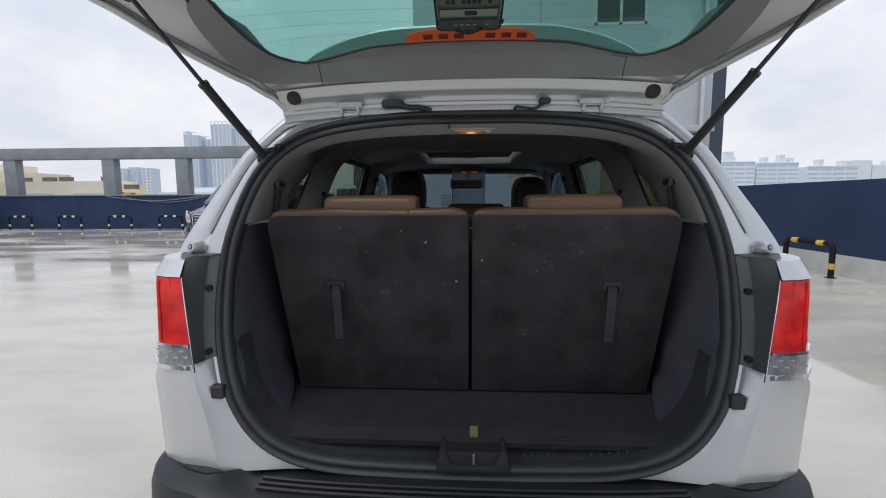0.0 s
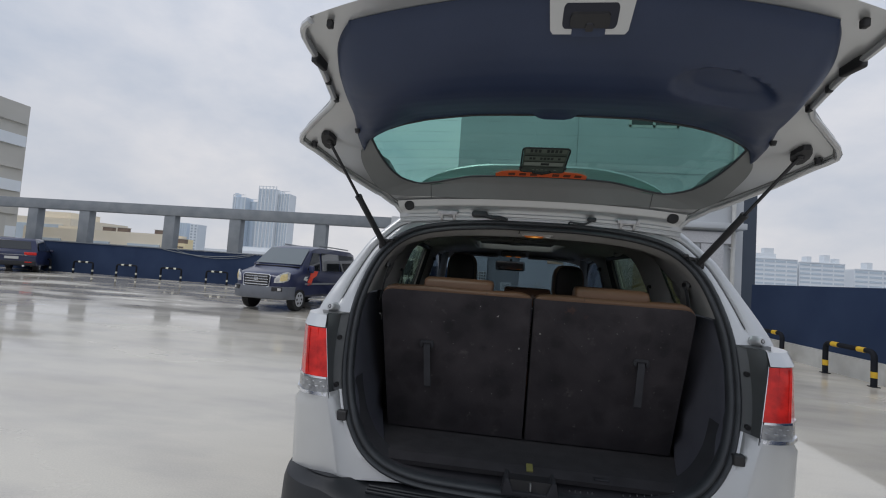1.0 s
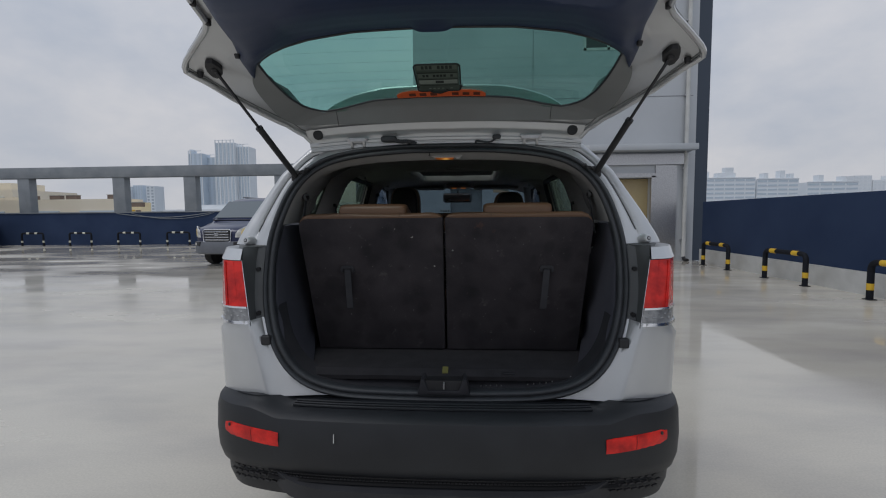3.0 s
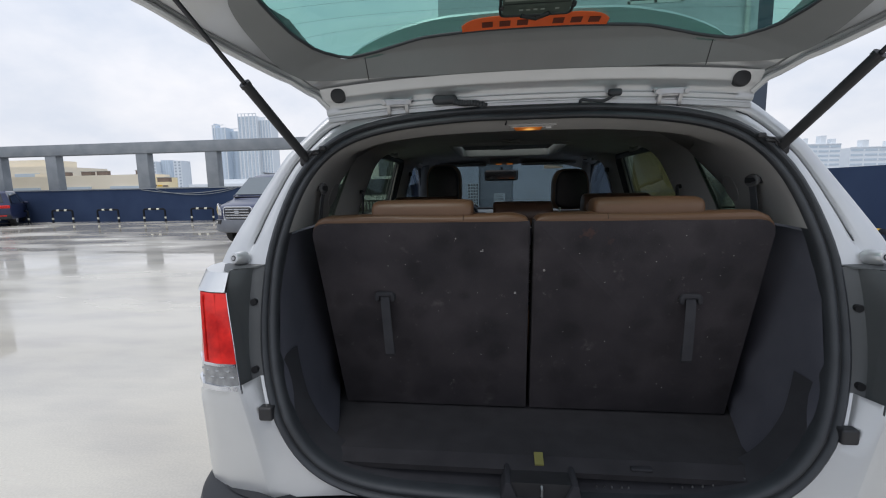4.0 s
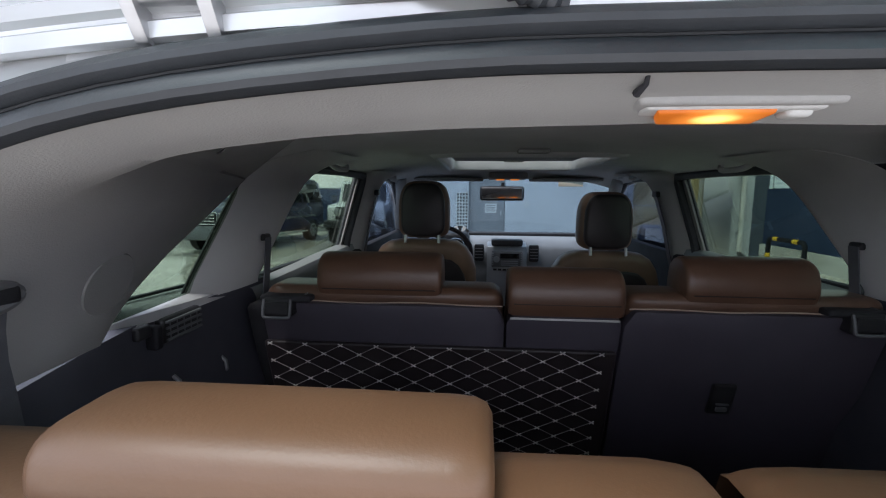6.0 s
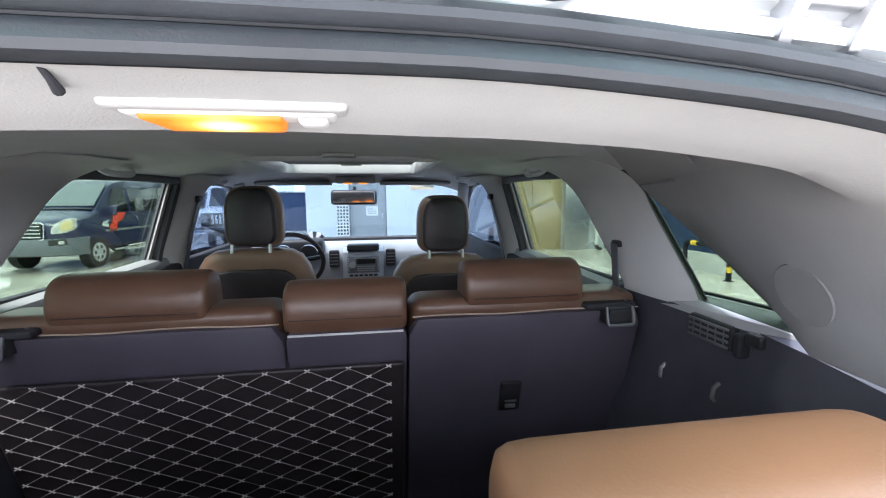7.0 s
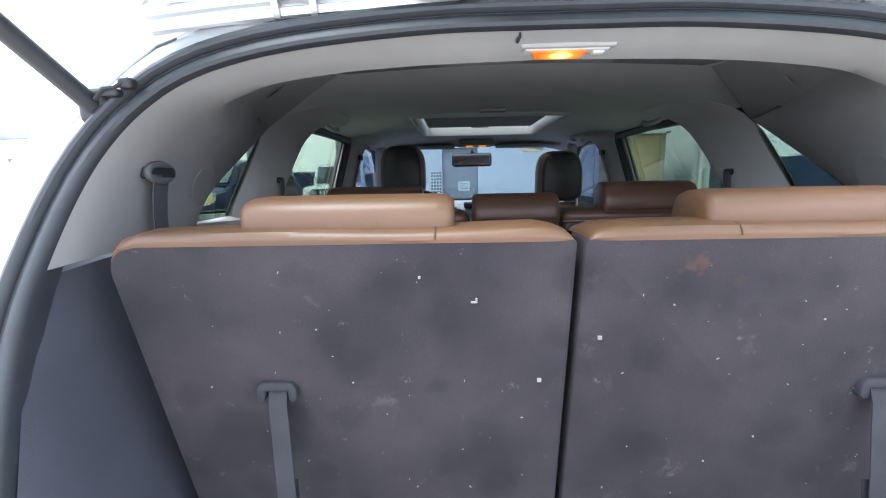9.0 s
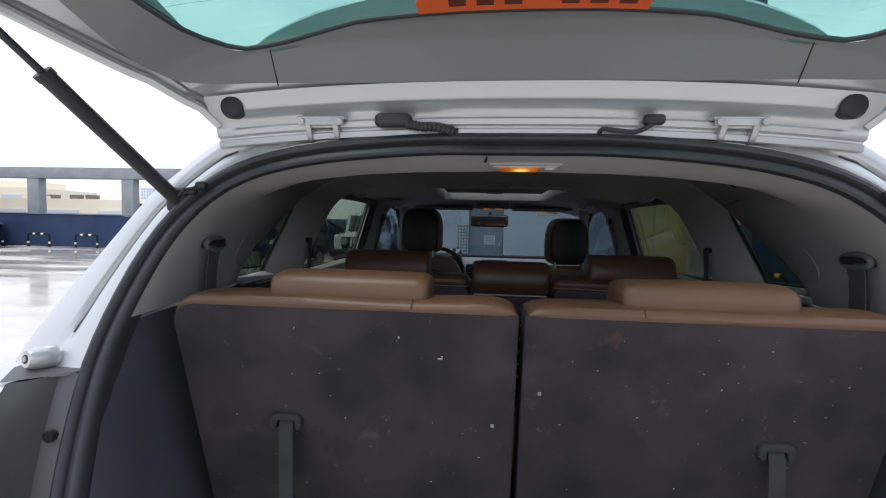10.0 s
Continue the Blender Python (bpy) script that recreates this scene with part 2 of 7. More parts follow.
# ---- the deck ----
bm = bmesh.new()
bmesh.ops.create_grid(bm, x_segments=1, y_segments=1, size=1500, matrix=Matrix.Translation((0, 0, -30)))
ground = tagged(part("ground", bm, CONCRETE), "grey hazy city ground far below the roof deck", "ground", kind="structure")


def wet_deck():
    m = bpy.data.materials.new("wet_deck")
    m.use_nodes = True
    n, l = m.node_tree.nodes, m.node_tree.links
    b = n["Principled BSDF"]
    co = n.new("ShaderNodeTexCoord")

    def noise(scale, detail, stretch):
        mp, t = n.new("ShaderNodeMapping"), n.new("ShaderNodeTexNoise")
        mp.inputs["Scale"].default_value = stretch
        t.inputs["Scale"].default_value, t.inputs["Detail"].default_value = scale, detail
        l.new(co.outputs["Object"], mp.inputs[0])
        l.new(mp.outputs[0], t.inputs["Vector"])
        return t.outputs["Fac"]

    def ramp_of(src, a, ca, z, cz):
        r = n.new("ShaderNodeValToRGB")
        r.color_ramp.elements[0].position, r.color_ramp.elements[0].color = a, (*ca, 1)
        r.color_ramp.elements[1].position, r.color_ramp.elements[1].color = z, (*cz, 1)
        l.new(src, r.inputs[0])
        return r.outputs[0]

    pool = noise(0.42, 6, (0.6, 1.5, 1))
    tone = ramp_of(pool, 0.35, (0.50, 0.465, 0.40), 0.65, (0.62, 0.585, 0.51))
    # scuffs and dried streaks
    mx = n.new("ShaderNodeMix")
    mx.data_type, mx.blend_type = "RGBA", "MULTIPLY"
    mx.inputs["Factor"].default_value = 1.0
    l.new(tone, mx.inputs["A"])
    l.new(ramp_of(noise(1.7, 8, (0.5, 1.3, 1)), 0.34, (0.88, 0.88, 0.90), 0.55, (1.03, 1.03, 1.02)), mx.inputs["B"])
    fine = n.new("ShaderNodeMix")
    fine.data_type, fine.blend_type = "RGBA", "MULTIPLY"
    fine.inputs["Factor"].default_value = 1.0
    l.new(mx.outputs["Result"], fine.inputs["A"])
    l.new(ramp_of(noise(90, 3, (1, 1, 1)), 0.3, (0.93, 0.93, 0.93), 0.7, (1.05, 1.05, 1.05)), fine.inputs["B"])
    l.new(fine.outputs["Result"], b.inputs["Base Color"])
    q = n.new("ShaderNodeMapRange")
    q.inputs["From Min"].default_value, q.inputs["From Max"].default_value = 0.43, 0.62
    q.inputs["To Min"].default_value, q.inputs["To Max"].default_value = 0.04, 0.28
    l.new(pool, q.inputs["Value"])
    l.new(q.outputs[0], b.inputs["Roughness"])
    bp = n.new("ShaderNodeBump")
    bp.inputs["Strength"].default_value, bp.inputs["Distance"].default_value = 0.04, 0.008
    l.new(noise(4.0, 2, (1, 1, 1)), bp.inputs["Height"])
    l.new(bp.outputs[0], b.inputs["Normal"])
    return m


WET = wet_deck()
bm = bmesh.new()
bmesh.ops.create_grid(bm, x_segments=1, y_segments=1, size=0.5, matrix=Matrix.Translation((-17, 0, 0)) @ Matrix.Diagonal((47, 45, 1, 1)))
tagged(part("floor", bm, WET), "wet pale grey painted roof deck with puddles and reflections", "floor", kind="structure")

# parapet along the deck's long side
WX = 6.4
tagged(part("kerb", box(WX + 0.13, -6, 0.18, 0.26, 33.6, 0.37), WHITE_KERB), "low white concrete kerb under the navy panels", "kerb", kind="structure")
panels = tagged(part("wall_east", box(WX + 0.12, -6, 1.01, 0.12, 33.6, 1.28), NAVY_PANEL), "dark navy parapet panels above a white kerb", "wall", kind="structure")


def barrier(x, y, turn, wide=1.1, high=0.55, band=None, low=(0.14, 0.34), along=(0.30, 0.08)):
    """A pipe hoop with black and yellow bands."""
    ob = thing("hoop_barrier", "black and yellow striped steel pipe hoop barrier by the parapet", "barrier", "hoop barriers", at=(x, y, 0), turn=turn)
    h = wide / 2
    pts = [(-h, 0, 0)] + [(-h, 0, high - 0.1)] + [(-h + 0.1 * (1 - math.cos(a)), 0, high - 0.1 + 0.1 * math.sin(a)) for a in (0.4, 0.8, 1.2, 1.57)]
    pts += [(-p[0], 0, p[2]) for p in pts[::-1]]
    part("pipe", tube(pts, 0.045, 12), POST_BLACK, ob, smooth=True)
    for s in (-h, h):
        for z in low:
            part("yellow_band", tube([(s, 0, z - 0.05), (s, 0, z + 0.05)], 0.047, 12), band or YELLOW, ob, smooth=True)
        part("foot_plate", box(s, 0, 0.006, 0.12, 0.12, 0.012), POST_BLACK, ob)
    for s in (-along[0], along[0]):
        part("yellow_band", tube([(s - along[1], 0, high), (s + along[1], 0, high)], 0.047, 12), band or YELLOW, ob, smooth=True)
    return ob


hoop = barrier(6.13, 9.5, 90, 1.1, 0.575, None, (0.20,))
for k in range(1, 9):
    copy_thing(hoop, pose(6.13, 9.5 - 2.40 * k, 0, 0, 0, 90))

# far parapet with its open concrete frame
FY = 20.0
tagged(part("wall_north", box(-14.0, FY + 0.12, 0.82, 41, 0.24, 1.65), NAVY_PANEL), "dark navy parapet wall under a concrete frame", "wall", kind="structure")
rail = thing("concrete_frame", "grey concrete frame of posts and a long top beam", "frame", kind="structure")
part("top_beam", box(-14.0, FY + 0.2, 3.73, 41, 0.5, 0.55), CONCRETE, rail, bevel=0.02)
for x in (-31.0, -26.25, -23.0, -17.83, -14.05, -9.33, -5.2, -1.2, 3.0):
    part("post", box(x, FY + 0.2, 2.57, 0.64, 0.42, 1.78), CONCRETE, rail, bevel=0.02)
part("sill", box(-14.0, FY + 0.12, 1.675, 41, 0.34, 0.05), CONCRETE, rail)
part("slack_cable", tube([(-18 + 5.0 * k / 14, FY - 0.03, 1.62 - 0.22 * math.sin(math.pi * k / 14)) for k in range(15)], 0.02, 6), CONCRETE, rail, "slack grey cable", smooth=True)
part("slack_cable", tube([(-17.2 + 4.4 * k / 14, FY - 0.04, 1.63 - 0.31 * math.sin(math.pi * k / 14) ** 0.8) for k in range(15)], 0.014, 6), CONCRETE, rail, "slack grey cable", smooth=True)
# far yellow bands: their overexposed, near-white look is put into the colour
PALE_BAND = material("overexposed_band", (0.72, 0.70, 0.58), 0.6)
pale_hoop = barrier(-14.45 + 5.16, 19.5, 0, 1.16, 0.64, PALE_BAND, (0.21,), (0.22, 0.07))
tagged(pale_hoop, "black steel pipe hoop barrier with yellow bands coloured pale like overexposure")
for k in range(1, 8):
    copy_thing(pale_hoop, pose(-14.45 - 2.58 * k + 5.16, 19.5, 0, 0, 0, 0))
tagged(part("wall_west", box(-34.6, 0, 0.82, 0.24, 45, 1.65), NAVY_PANEL), "dark navy parapet wall of the roof deck", "wall", kind="structure")
tagged(part("wall_south", box(-14, -22, 0.82, 41, 0.24, 1.65), NAVY_PANEL), "dark navy parapet wall of the roof deck", "wall", kind="structure")

# stair tower
tower = thing("stair_tower", "pale grey panelled stair and lift tower on the roof deck", "building", kind="structure")
TY = 11.2


def wall_with_holes(x0, x1, z0, z1, y, thick, holes, mat, name, parent):
    """A wall facing the deck with rectangular openings through it."""
    xs = sorted({x0, x1, *[h[0] for h in holes], *[h[1] for h in holes]})
    zs = sorted({z0, z1, *[h[2] for h in holes], *[h[3] for h in holes]})
    bm = bmesh.new()
    for xa, xb in zip(xs, xs[1:]):
        for za, zb in zip(zs, zs[1:]):
            cx, cz = (xa + xb) / 2, (za + zb) / 2
            if not any(h[0] < cx < h[1] and h[2] < cz < h[3] for h in holes):
                add_box(bm, cx, y + thick / 2, cz, xb - xa, thick, zb - za)
    bmesh.ops.remove_doubles(bm, verts=bm.verts, dist=0.0005)
    seen = {}
    for f in bm.faces:
        seen.setdefault(tuple(round(c, 3) for c in f.calc_center_median()), []).append(f)
    bmesh.ops.delete(bm, geom=[f for fs in seen.values() if len(fs) > 1 for f in fs], context="FACES")
    return part(name, bm, mat, parent)


wall_with_holes(0.5, 6.3, 0, 9.1, TY, 0.3, [(3.55, 5.2, 0.0, 2.35), (3.3, 4.65, 5.9, 7.3)], TOWER_WALL, "main_wall", tower)
wall_with_holes(-1.5, 0.5, 0, 7.2, TY, 0.3, [(-0.46, 0.56 - 0.1, 0.0, 2.1)], TOWER_WALL, "side_wall", tower)
part("tower_body", box(3.4, TY + 3.6, 4.5, 5.8, 5.4, 9.0), TOWER_WALL, tower)
part("side_body", box(-0.5, TY + 3.6, 3.55, 2.0, 5.4, 7.1), TOWER_WALL, tower)
part("reveal", box(3.4, TY + 0.8, 4.5, 5.79, 0.3, 8.9), TOWER_DARK, tower)
part("corner_strip", box(6.60, TY + 0.3, 4.55, 0.34, 0.5, 9.1), TOWER_DARK, tower, "dark navy corner column")
part("side_fin", box(6.37, TY + 0.25, 4.5, 0.12, 0.4, 9.05), TOWER_WALL, tower)
part("cornice", box(3.45, TY + 0.1, 9.15, 6.2, 0.6, 0.14), TOWER_WALL, tower)
part("roof_box", box(3.2, TY + 1.5, 9.6, 1.9, 1.5, 0.8), TOWER_WALL, tower)
part("roof_box_cap", box(3.2, TY + 1.5, 10.03, 2.0, 1.6, 0.06), TOWER_WALL, tower)
for k in range(7):
    part("roof_rail_post", box(0.7 + 0.93 * k, TY + 0.05, 9.3, 0.03, 0.03, 0.3), STEEL, tower)
for z in (4.6,):
    part("panel_joint", box(3.4, TY - 0.002, z, 5.8, 0.012, 0.018), JOINT_GREY, tower)
for x in (1.9,):
    part("panel_joint", box(x, TY - 0.0025, 6.2, 0.018, 0.012, 5.6), JOINT_GREY, tower)
part("canopy", box(4.6, TY - 0.22, 3.14, 3.3, 0.6, 0.16), TOWER_WALL, tower, "flat metal canopy over the door", bevel=0.01)
part("canopy_band", box(4.6, TY - 0.05, 2.86, 3.2, 0.1, 0.30), STEEL, tower)
DOOR_YELLOW = material("yellow_door", (0.40, 0.315, 0.16), 0.5, 0, (0.34, 0.26, 0.14), 1.5)
for x in (3.96, 4.79):
    d = part("yellow_door", box(x, TY + 0.2, 1.17, 0.82, 0.06, 2.33), DOOR_YELLOW, tower, "yellow steel door leaf", bevel=0.004)
    part("rail", box(x, TY + 0.166, 1.22, 0.78, 0.01, 0.03), VAN_GREY, d)
for x in (3.50, 5.26):
    part("door_frame", box(x, TY - 0.03, 1.2, 0.12, 0.10, 2.4), STEEL, tower, "steel door frame")
part("door_frame", box(4.38, TY - 0.03, 2.42, 1.88, 0.10, 0.12), STEEL, tower, "steel door frame")
part("steel_cladding", box(5.62, TY - 0.015, 1.35, 0.58, 0.05, 2.7), STEEL, tower, "brushed steel cladding")
gd = part("grey_door", box(-0.0, TY + 0.12, 1.05, 0.90, 0.06, 2.08), VAN_GREY, tower, "grey steel door")
part("handle", box(0.36, TY + 0.07, 1.0, 0.03, 0.05, 0.12), STEEL, gd)
nt = part("notice", box(0.10, TY + 0.085, 1.12, 0.30, 0.004, 0.24), WHITE_KERB, tower, "white paper notice")
for k in range(4):
    part("print_line", box(0.10, TY + 0.081, 1.19 - 0.045 * k, 0.22, 0.003, 0.016), VAN_GREY, nt)
part("switch_box", box(1.0, TY - 0.02, 1.25, 0.08, 0.04, 0.14), WHITE_KERB, tower)
gv = part("wall_grille", box(-0.62, TY - 0.02, 1.02, 0.30, 0.05, 1.0), WHITE_KERB, tower, "white lattice vent grille")
for i in range(4):
    for k in range(12):
        part("grille_hole", box(-0.73 + 0.073 * i, TY - 0.044, 0.57 + 0.082 * k, 0.045, 0.008, 0.05), BLACK, gv)
for x in (3.33, 3.98, 4.62):
    part("window_bar", box(x, TY + 0.03, 6.6, 0.07, 0.08, 1.4), WHITE_KERB, tower, "white window frame")
for z in (5.93, 7.27):
    part("window_bar", box(3.975, TY + 0.03, z, 1.35, 0.08, 0.07), WHITE_KERB, tower, "white window frame")
for x in (3.655, 4.30):
    part("pane", box(x, TY + 0.008, 6.6, 0.58, 0.01, 1.27), DARK_GLASS, tower, "dark window pane")
part("drain_pipe", tube([(6.12, TY - 0.09, 0.12), (6.12, TY - 0.09, 9.0)], 0.055, 10), WHITE_KERB, tower, "white drain pipe", smooth=True)
for z in (0.6, 2.6, 4.6, 6.6):
    part("pipe_clip", box(6.12, TY - 0.06, z, 0.16, 0.09, 0.04), STEEL, tower)
part("pipe_elbow", tube([(6.12, TY - 0.09, 0.14), (6.13, TY - 0.13, 0.05), (6.16, TY - 0.26, 0.03)], 0.05, 10), BLACK, tower, smooth=True)


# ---- parked vehicles ----
def flank(profile, half, tumble, z_belt, z_roof):
    """A body from its side outline; the sides lean in above the belt."""
    bm = prism(profile, "x", -half, half)
    for v in bm.verts:
        if v.co.z > z_belt:
            v.co.x *= 1 - tumble * (v.co.z - z_belt) / (z_roof - z_belt)
    return bm


def pane(pts, mat, parent, name, label=""):
    bm = bmesh.new()
    bm.faces.new([bm.verts.new(p) for p in pts])
    return part(name, solid(bm, 0.02), mat, parent, label)


def road_wheel(ob, x, y, r, w=0.22):
    s = 1 if x > 0 else -1
    wh = part("wheel", tube([(x - s * w, y, r), (x - s * 0.02, y, r), (x, y, r)], [r, r, r * 0.94], 28), TYRE, ob, "black tyre on an alloy rim", smooth=True)
    part("rim", tube([(x - s * 0.05, y, r), (x + s * 0.004, y, r)], [r * 0.66, r * 0.62], 24), ALLOY, wh, "silver rim", smooth=True)
    for k in range(6):
        a = k * math.tau / 6
        part("rim_slot", tube([(x, y + r * 0.38 * math.cos(a), r + r * 0.38 * math.sin(a)), (x + s * 0.008, y + r * 0.38 * math.cos(a), r + r * 0.38 * math.sin(a))], r * 0.11, 8), BLACK, wh)


def leaning(y, z, half, tumble, zb, zr, s, out=0.004):
    return (s * (half * (1 - tumble * max(0, z - zb) / (zr - zb)) + out), y, z)


STICKER_RED = material("sticker_red", (0.80, 0.07, 0.03), 0.4)
AMBER_LENS = material("amber_lens", (0.80, 0.66, 0.32), 0.2, 0, (0.66, 0.52, 0.24), 20, coat=0.8)


def van():
    ob = thing("van", "dark navy minivan with grey lower bumper and red sticker", "van", at=(-6.70, 9.8, 0), turn=-7)
    ob.scale = (0.94, 0.95, 1.0)
    H, T, B, R = 0.90, 0.16, 1.05, 1.93
    def van_top(y):
        return interp(y, [0, 0.06, 0.14, 0.28, 0.5, 0.86, 1.0, 1.2, 1.55, 1.75, 2.1, 4.4, 4.7, 4.86], [1.00, 1.035, 1.07, 1.11, 1.16, 1.245, 1.36, 1.53, 1.81, 1.885, 1.94, 1.93, 1.84, 1.30])
    nose = [0.0, 0.02, 0.06, 0.14, 0.28, 0.50]
    rows = []
    for y in (0.0, 0.02, 0.06, 0.10, 0.14, 0.20, 0.28, 0.38, 0.50, 0.68, 0.86, 1.0, 1.2, 1.4, 1.55, 1.65, 1.75, 1.9, 2.1, 3.0, 3.8, 4.4, 4.6, 4.7, 4.80, 4.86):
        w = interp(y, nose + [4.5, 4.75, 4.86], [0.40, 0.52, 0.64, 0.77, 0.86, 0.90, 0.90, 0.87, 0.80])
        top = van_top(y)
        belt = min(B, top - 0.07)
        k = w / H
        tx = k * H * (1 - T * max(0, top - 0.06 - B) / (R - B)) * (0.93 if top < 1.2 else 1)
        half = [(0, top), (tx * 0.55, top - 0.006), (tx * 0.82, top - 0.022), (tx * 0.95, top - 0.05), ((tx + w) / 2, (top - 0.05 + belt) / 2), (w, belt), (w + 0.004, 0.85), (w, 0.62), (w - 0.02, 0.45), (w - 0.10, 0.38), (0, 0.37)]
        rows.append([(x, y, z) for x, z in half] + [(-x, y, z) for x, z in half[-2:0:-1]])
    part("body", loft(rows, True, True), VAN_BLUE, ob, smooth=True)
    band = [(-x, y) for x, y in ((0.905, 0.62), (0.90, 0.48), (0.86, 0.26), (0.77, 0.12), (0.64, 0.04), (0.52, 0.0), (0.40, -0.02), (0.2, -0.03))] + [(0, -0.032)]
    band = band + [(-x, y) for x, y in band[-2::-1]]
    part("front_bumper", loft([[(x * 1.01, y + dy, z) for x, y in band] for dy, z in ((0.05, 0.34), (-0.03, 0.37), (-0.055, 0.46), (-0.05, 0.60), (-0.02, 0.69), (0.06, 0.70))]), VAN_BUMPER, ob, "grey plastic bumper", smooth=True)
    pane([(-0.80, 0.955, 1.322), (0.80, 0.955, 1.322), (0.70, 1.535, 1.806), (-0.70, 1.535, 1.806)], SCREEN_GLASS, ob, "windscreen", "pale reflecting windscreen")
    part("wiper_cowl", cushion(0, 0.89, 1.265, 1.60, 0.07, 0.03, 0.012), BLACK, ob, smooth=True)
    for s in (1, -1):
        pane([leaning(y, z, H, T, B, R, s) for y, z in ((1.22, 1.18), (2.0, 1.18), (2.0, 1.72), (1.62, 1.72))], DARK_GLASS, ob, "door_window", "dark side glass")
        pane([leaning(y, z, H, T, B, R, s) for y, z in ((2.1, 1.18), (3.3, 1.18), (3.3, 1.74), (2.1, 1.74))], DARK_GLASS, ob, "side_window", "dark side glass")
        pane([leaning(y, z, H, T, B, R, s) for y, z in ((3.38, 1.18), (4.6, 1.18), (4.5, 1.74), (3.38, 1.74))], DARK_GLASS, ob, "side_window", "dark side glass")
        lamp = [[(s * (x + 0.010), y - 0.018, 0.80 + (z - 0.80) * 1.55) for x, y, z in r] for r in ([(0.545, 0.03, 0.80), (0.66, 0.075, 0.80), (0.77, 0.145, 0.81), (0.845, 0.26, 0.84), (0.86, 0.33, 0.87)], [(0.56, 0.03, 0.87), (0.665, 0.07, 0.885), (0.775, 0.14, 0.90), (0.85, 0.25, 0.915), (0.868, 0.34, 0.915)], [(0.62, 0.065, 0.925), (0.69, 0.10, 0.955), (0.765, 0.155, 0.985), (0.83, 0.25, 1.0), (0.855, 0.36, 0.985)])]
        part("headlight", solid(loft(lamp), 0.03), HEADLAMP, ob, "large clear headlight", smooth=True)
        amber = [[(s * (x + 0.013), y - 0.021, 0.80 + (z - 0.80) * 1.5) for x, y, z in r] for r in ([(0.69, 0.09, 0.83), (0.77, 0.143, 0.835), (0.84, 0.25, 0.855)], [(0.70, 0.09, 0.895), (0.775, 0.138, 0.90), (0.848, 0.245, 0.915)], [(0.72, 0.115, 0.945), (0.77, 0.152, 0.965), (0.832, 0.245, 0.975)])]
        part("indicator", solid(loft(amber), 0.012), AMBER_LENS, ob, "amber indicator", smooth=True)
        part("fog_lamp", cushion(0, 0, 0, 0.30, 0.05, 0.12, 0.02, pose(s * 0.665, 0.025, 0.625, 0, 0, s * 28)), BLACK, ob, smooth=True)
        part("fog_lens", cushion(0, 0, 0, 0.10, 0.03, 0.07, 0.012, pose(s * 0.735, 0.035, 0.62, 0, 0, s * 32)), HEADLAMP, ob, smooth=True)
        part("door_mirror", cushion(s * 1.0, 1.25, 1.22, 0.18, 0.10, 0.22, 0.04), VAN_BLUE, ob, "navy door mirror", smooth=True)
        part("side_step", tube([(s * 0.92, 1.3, 0.34), (s * 0.92, 3.5, 0.34)], 0.03, 8), CHROME, ob, "chrome side step", smooth=True)
        part("rub_strip", box(s * (H + 0.006), 2.6, 0.78, 0.02, 3.0, 0.05), VAN_GREY, ob, "grey rub strip")
        part("roof_bar", tube([(s * 0.66, 2.2, 1.97), (s * 0.66, 4.3, 1.96)], 0.02, 8), VAN_GREY, ob, smooth=True)
        part("tail_lamp", box(s * 0.70, 4.84, 1.05, 0.14, 0.06, 0.5), RED_LENS, ob, "red tail lamp", bevel=0.01)
        for y in (0.86, 3.94):
            road_wheel(ob, s * 0.90, y, 0.335)
        stick = [leaning(y, z, H, T, B, R, s, 0.016) for y, z in ((1.26, 0.74), (1.46, 0.76), (1.52, 0.94), (1.72, 1.02), (1.86, 1.16), (1.62, 1.17), (1.40, 1.12), (1.34, 0.96), (1.24, 0.86))]
        pane(stick, STICKER_RED, ob, "sticker", "orange red sticker")
        pane([leaning(y, z, H, T, B, R, s, 0.016) for y, z in ((0.98, 0.90), (1.16, 0.86), (1.20, 0.93), (1.10, 0.94), (1.22, 1.0), (1.04, 0.99))], WHITE_KERB, ob, "sticker", "white sticker")
    g = part("grille", cushion(0, 0.0, 0.85, 0.82, 0.08, 0.32, 0.05), BLACK, ob, "chrome barred grille", smooth=True)
    for k in range(4):
        part("bar", cushion(0, -0.035, 0.735 + 0.072 * k, 0.78 - 0.01 * k, 0.03, 0.026, 0.006), CHROME, g)
    part("surround", tube([(-0.43, -0.03, 0.70), (-0.40, -0.03, 0.68), (0.40, -0.03, 0.68), (0.43, -0.03, 0.70), (0.45, -0.02, 0.98), (0.40, -0.01, 1.015), (-0.40, -0.01, 1.015), (-0.45, -0.02, 0.98), (-0.43, -0.03, 0.70)], 0.016, 8), CHROME, g)
    part("badge", cushion(0, -0.055, 0.88, 0.14, 0.012, 0.08, 0.005), CHROME, g)
    part("number_plate", box(0, -0.06, 0.50, 0.50, 0.02, 0.11), WHITE_KERB, ob, "plain plate")
    return ob


van()


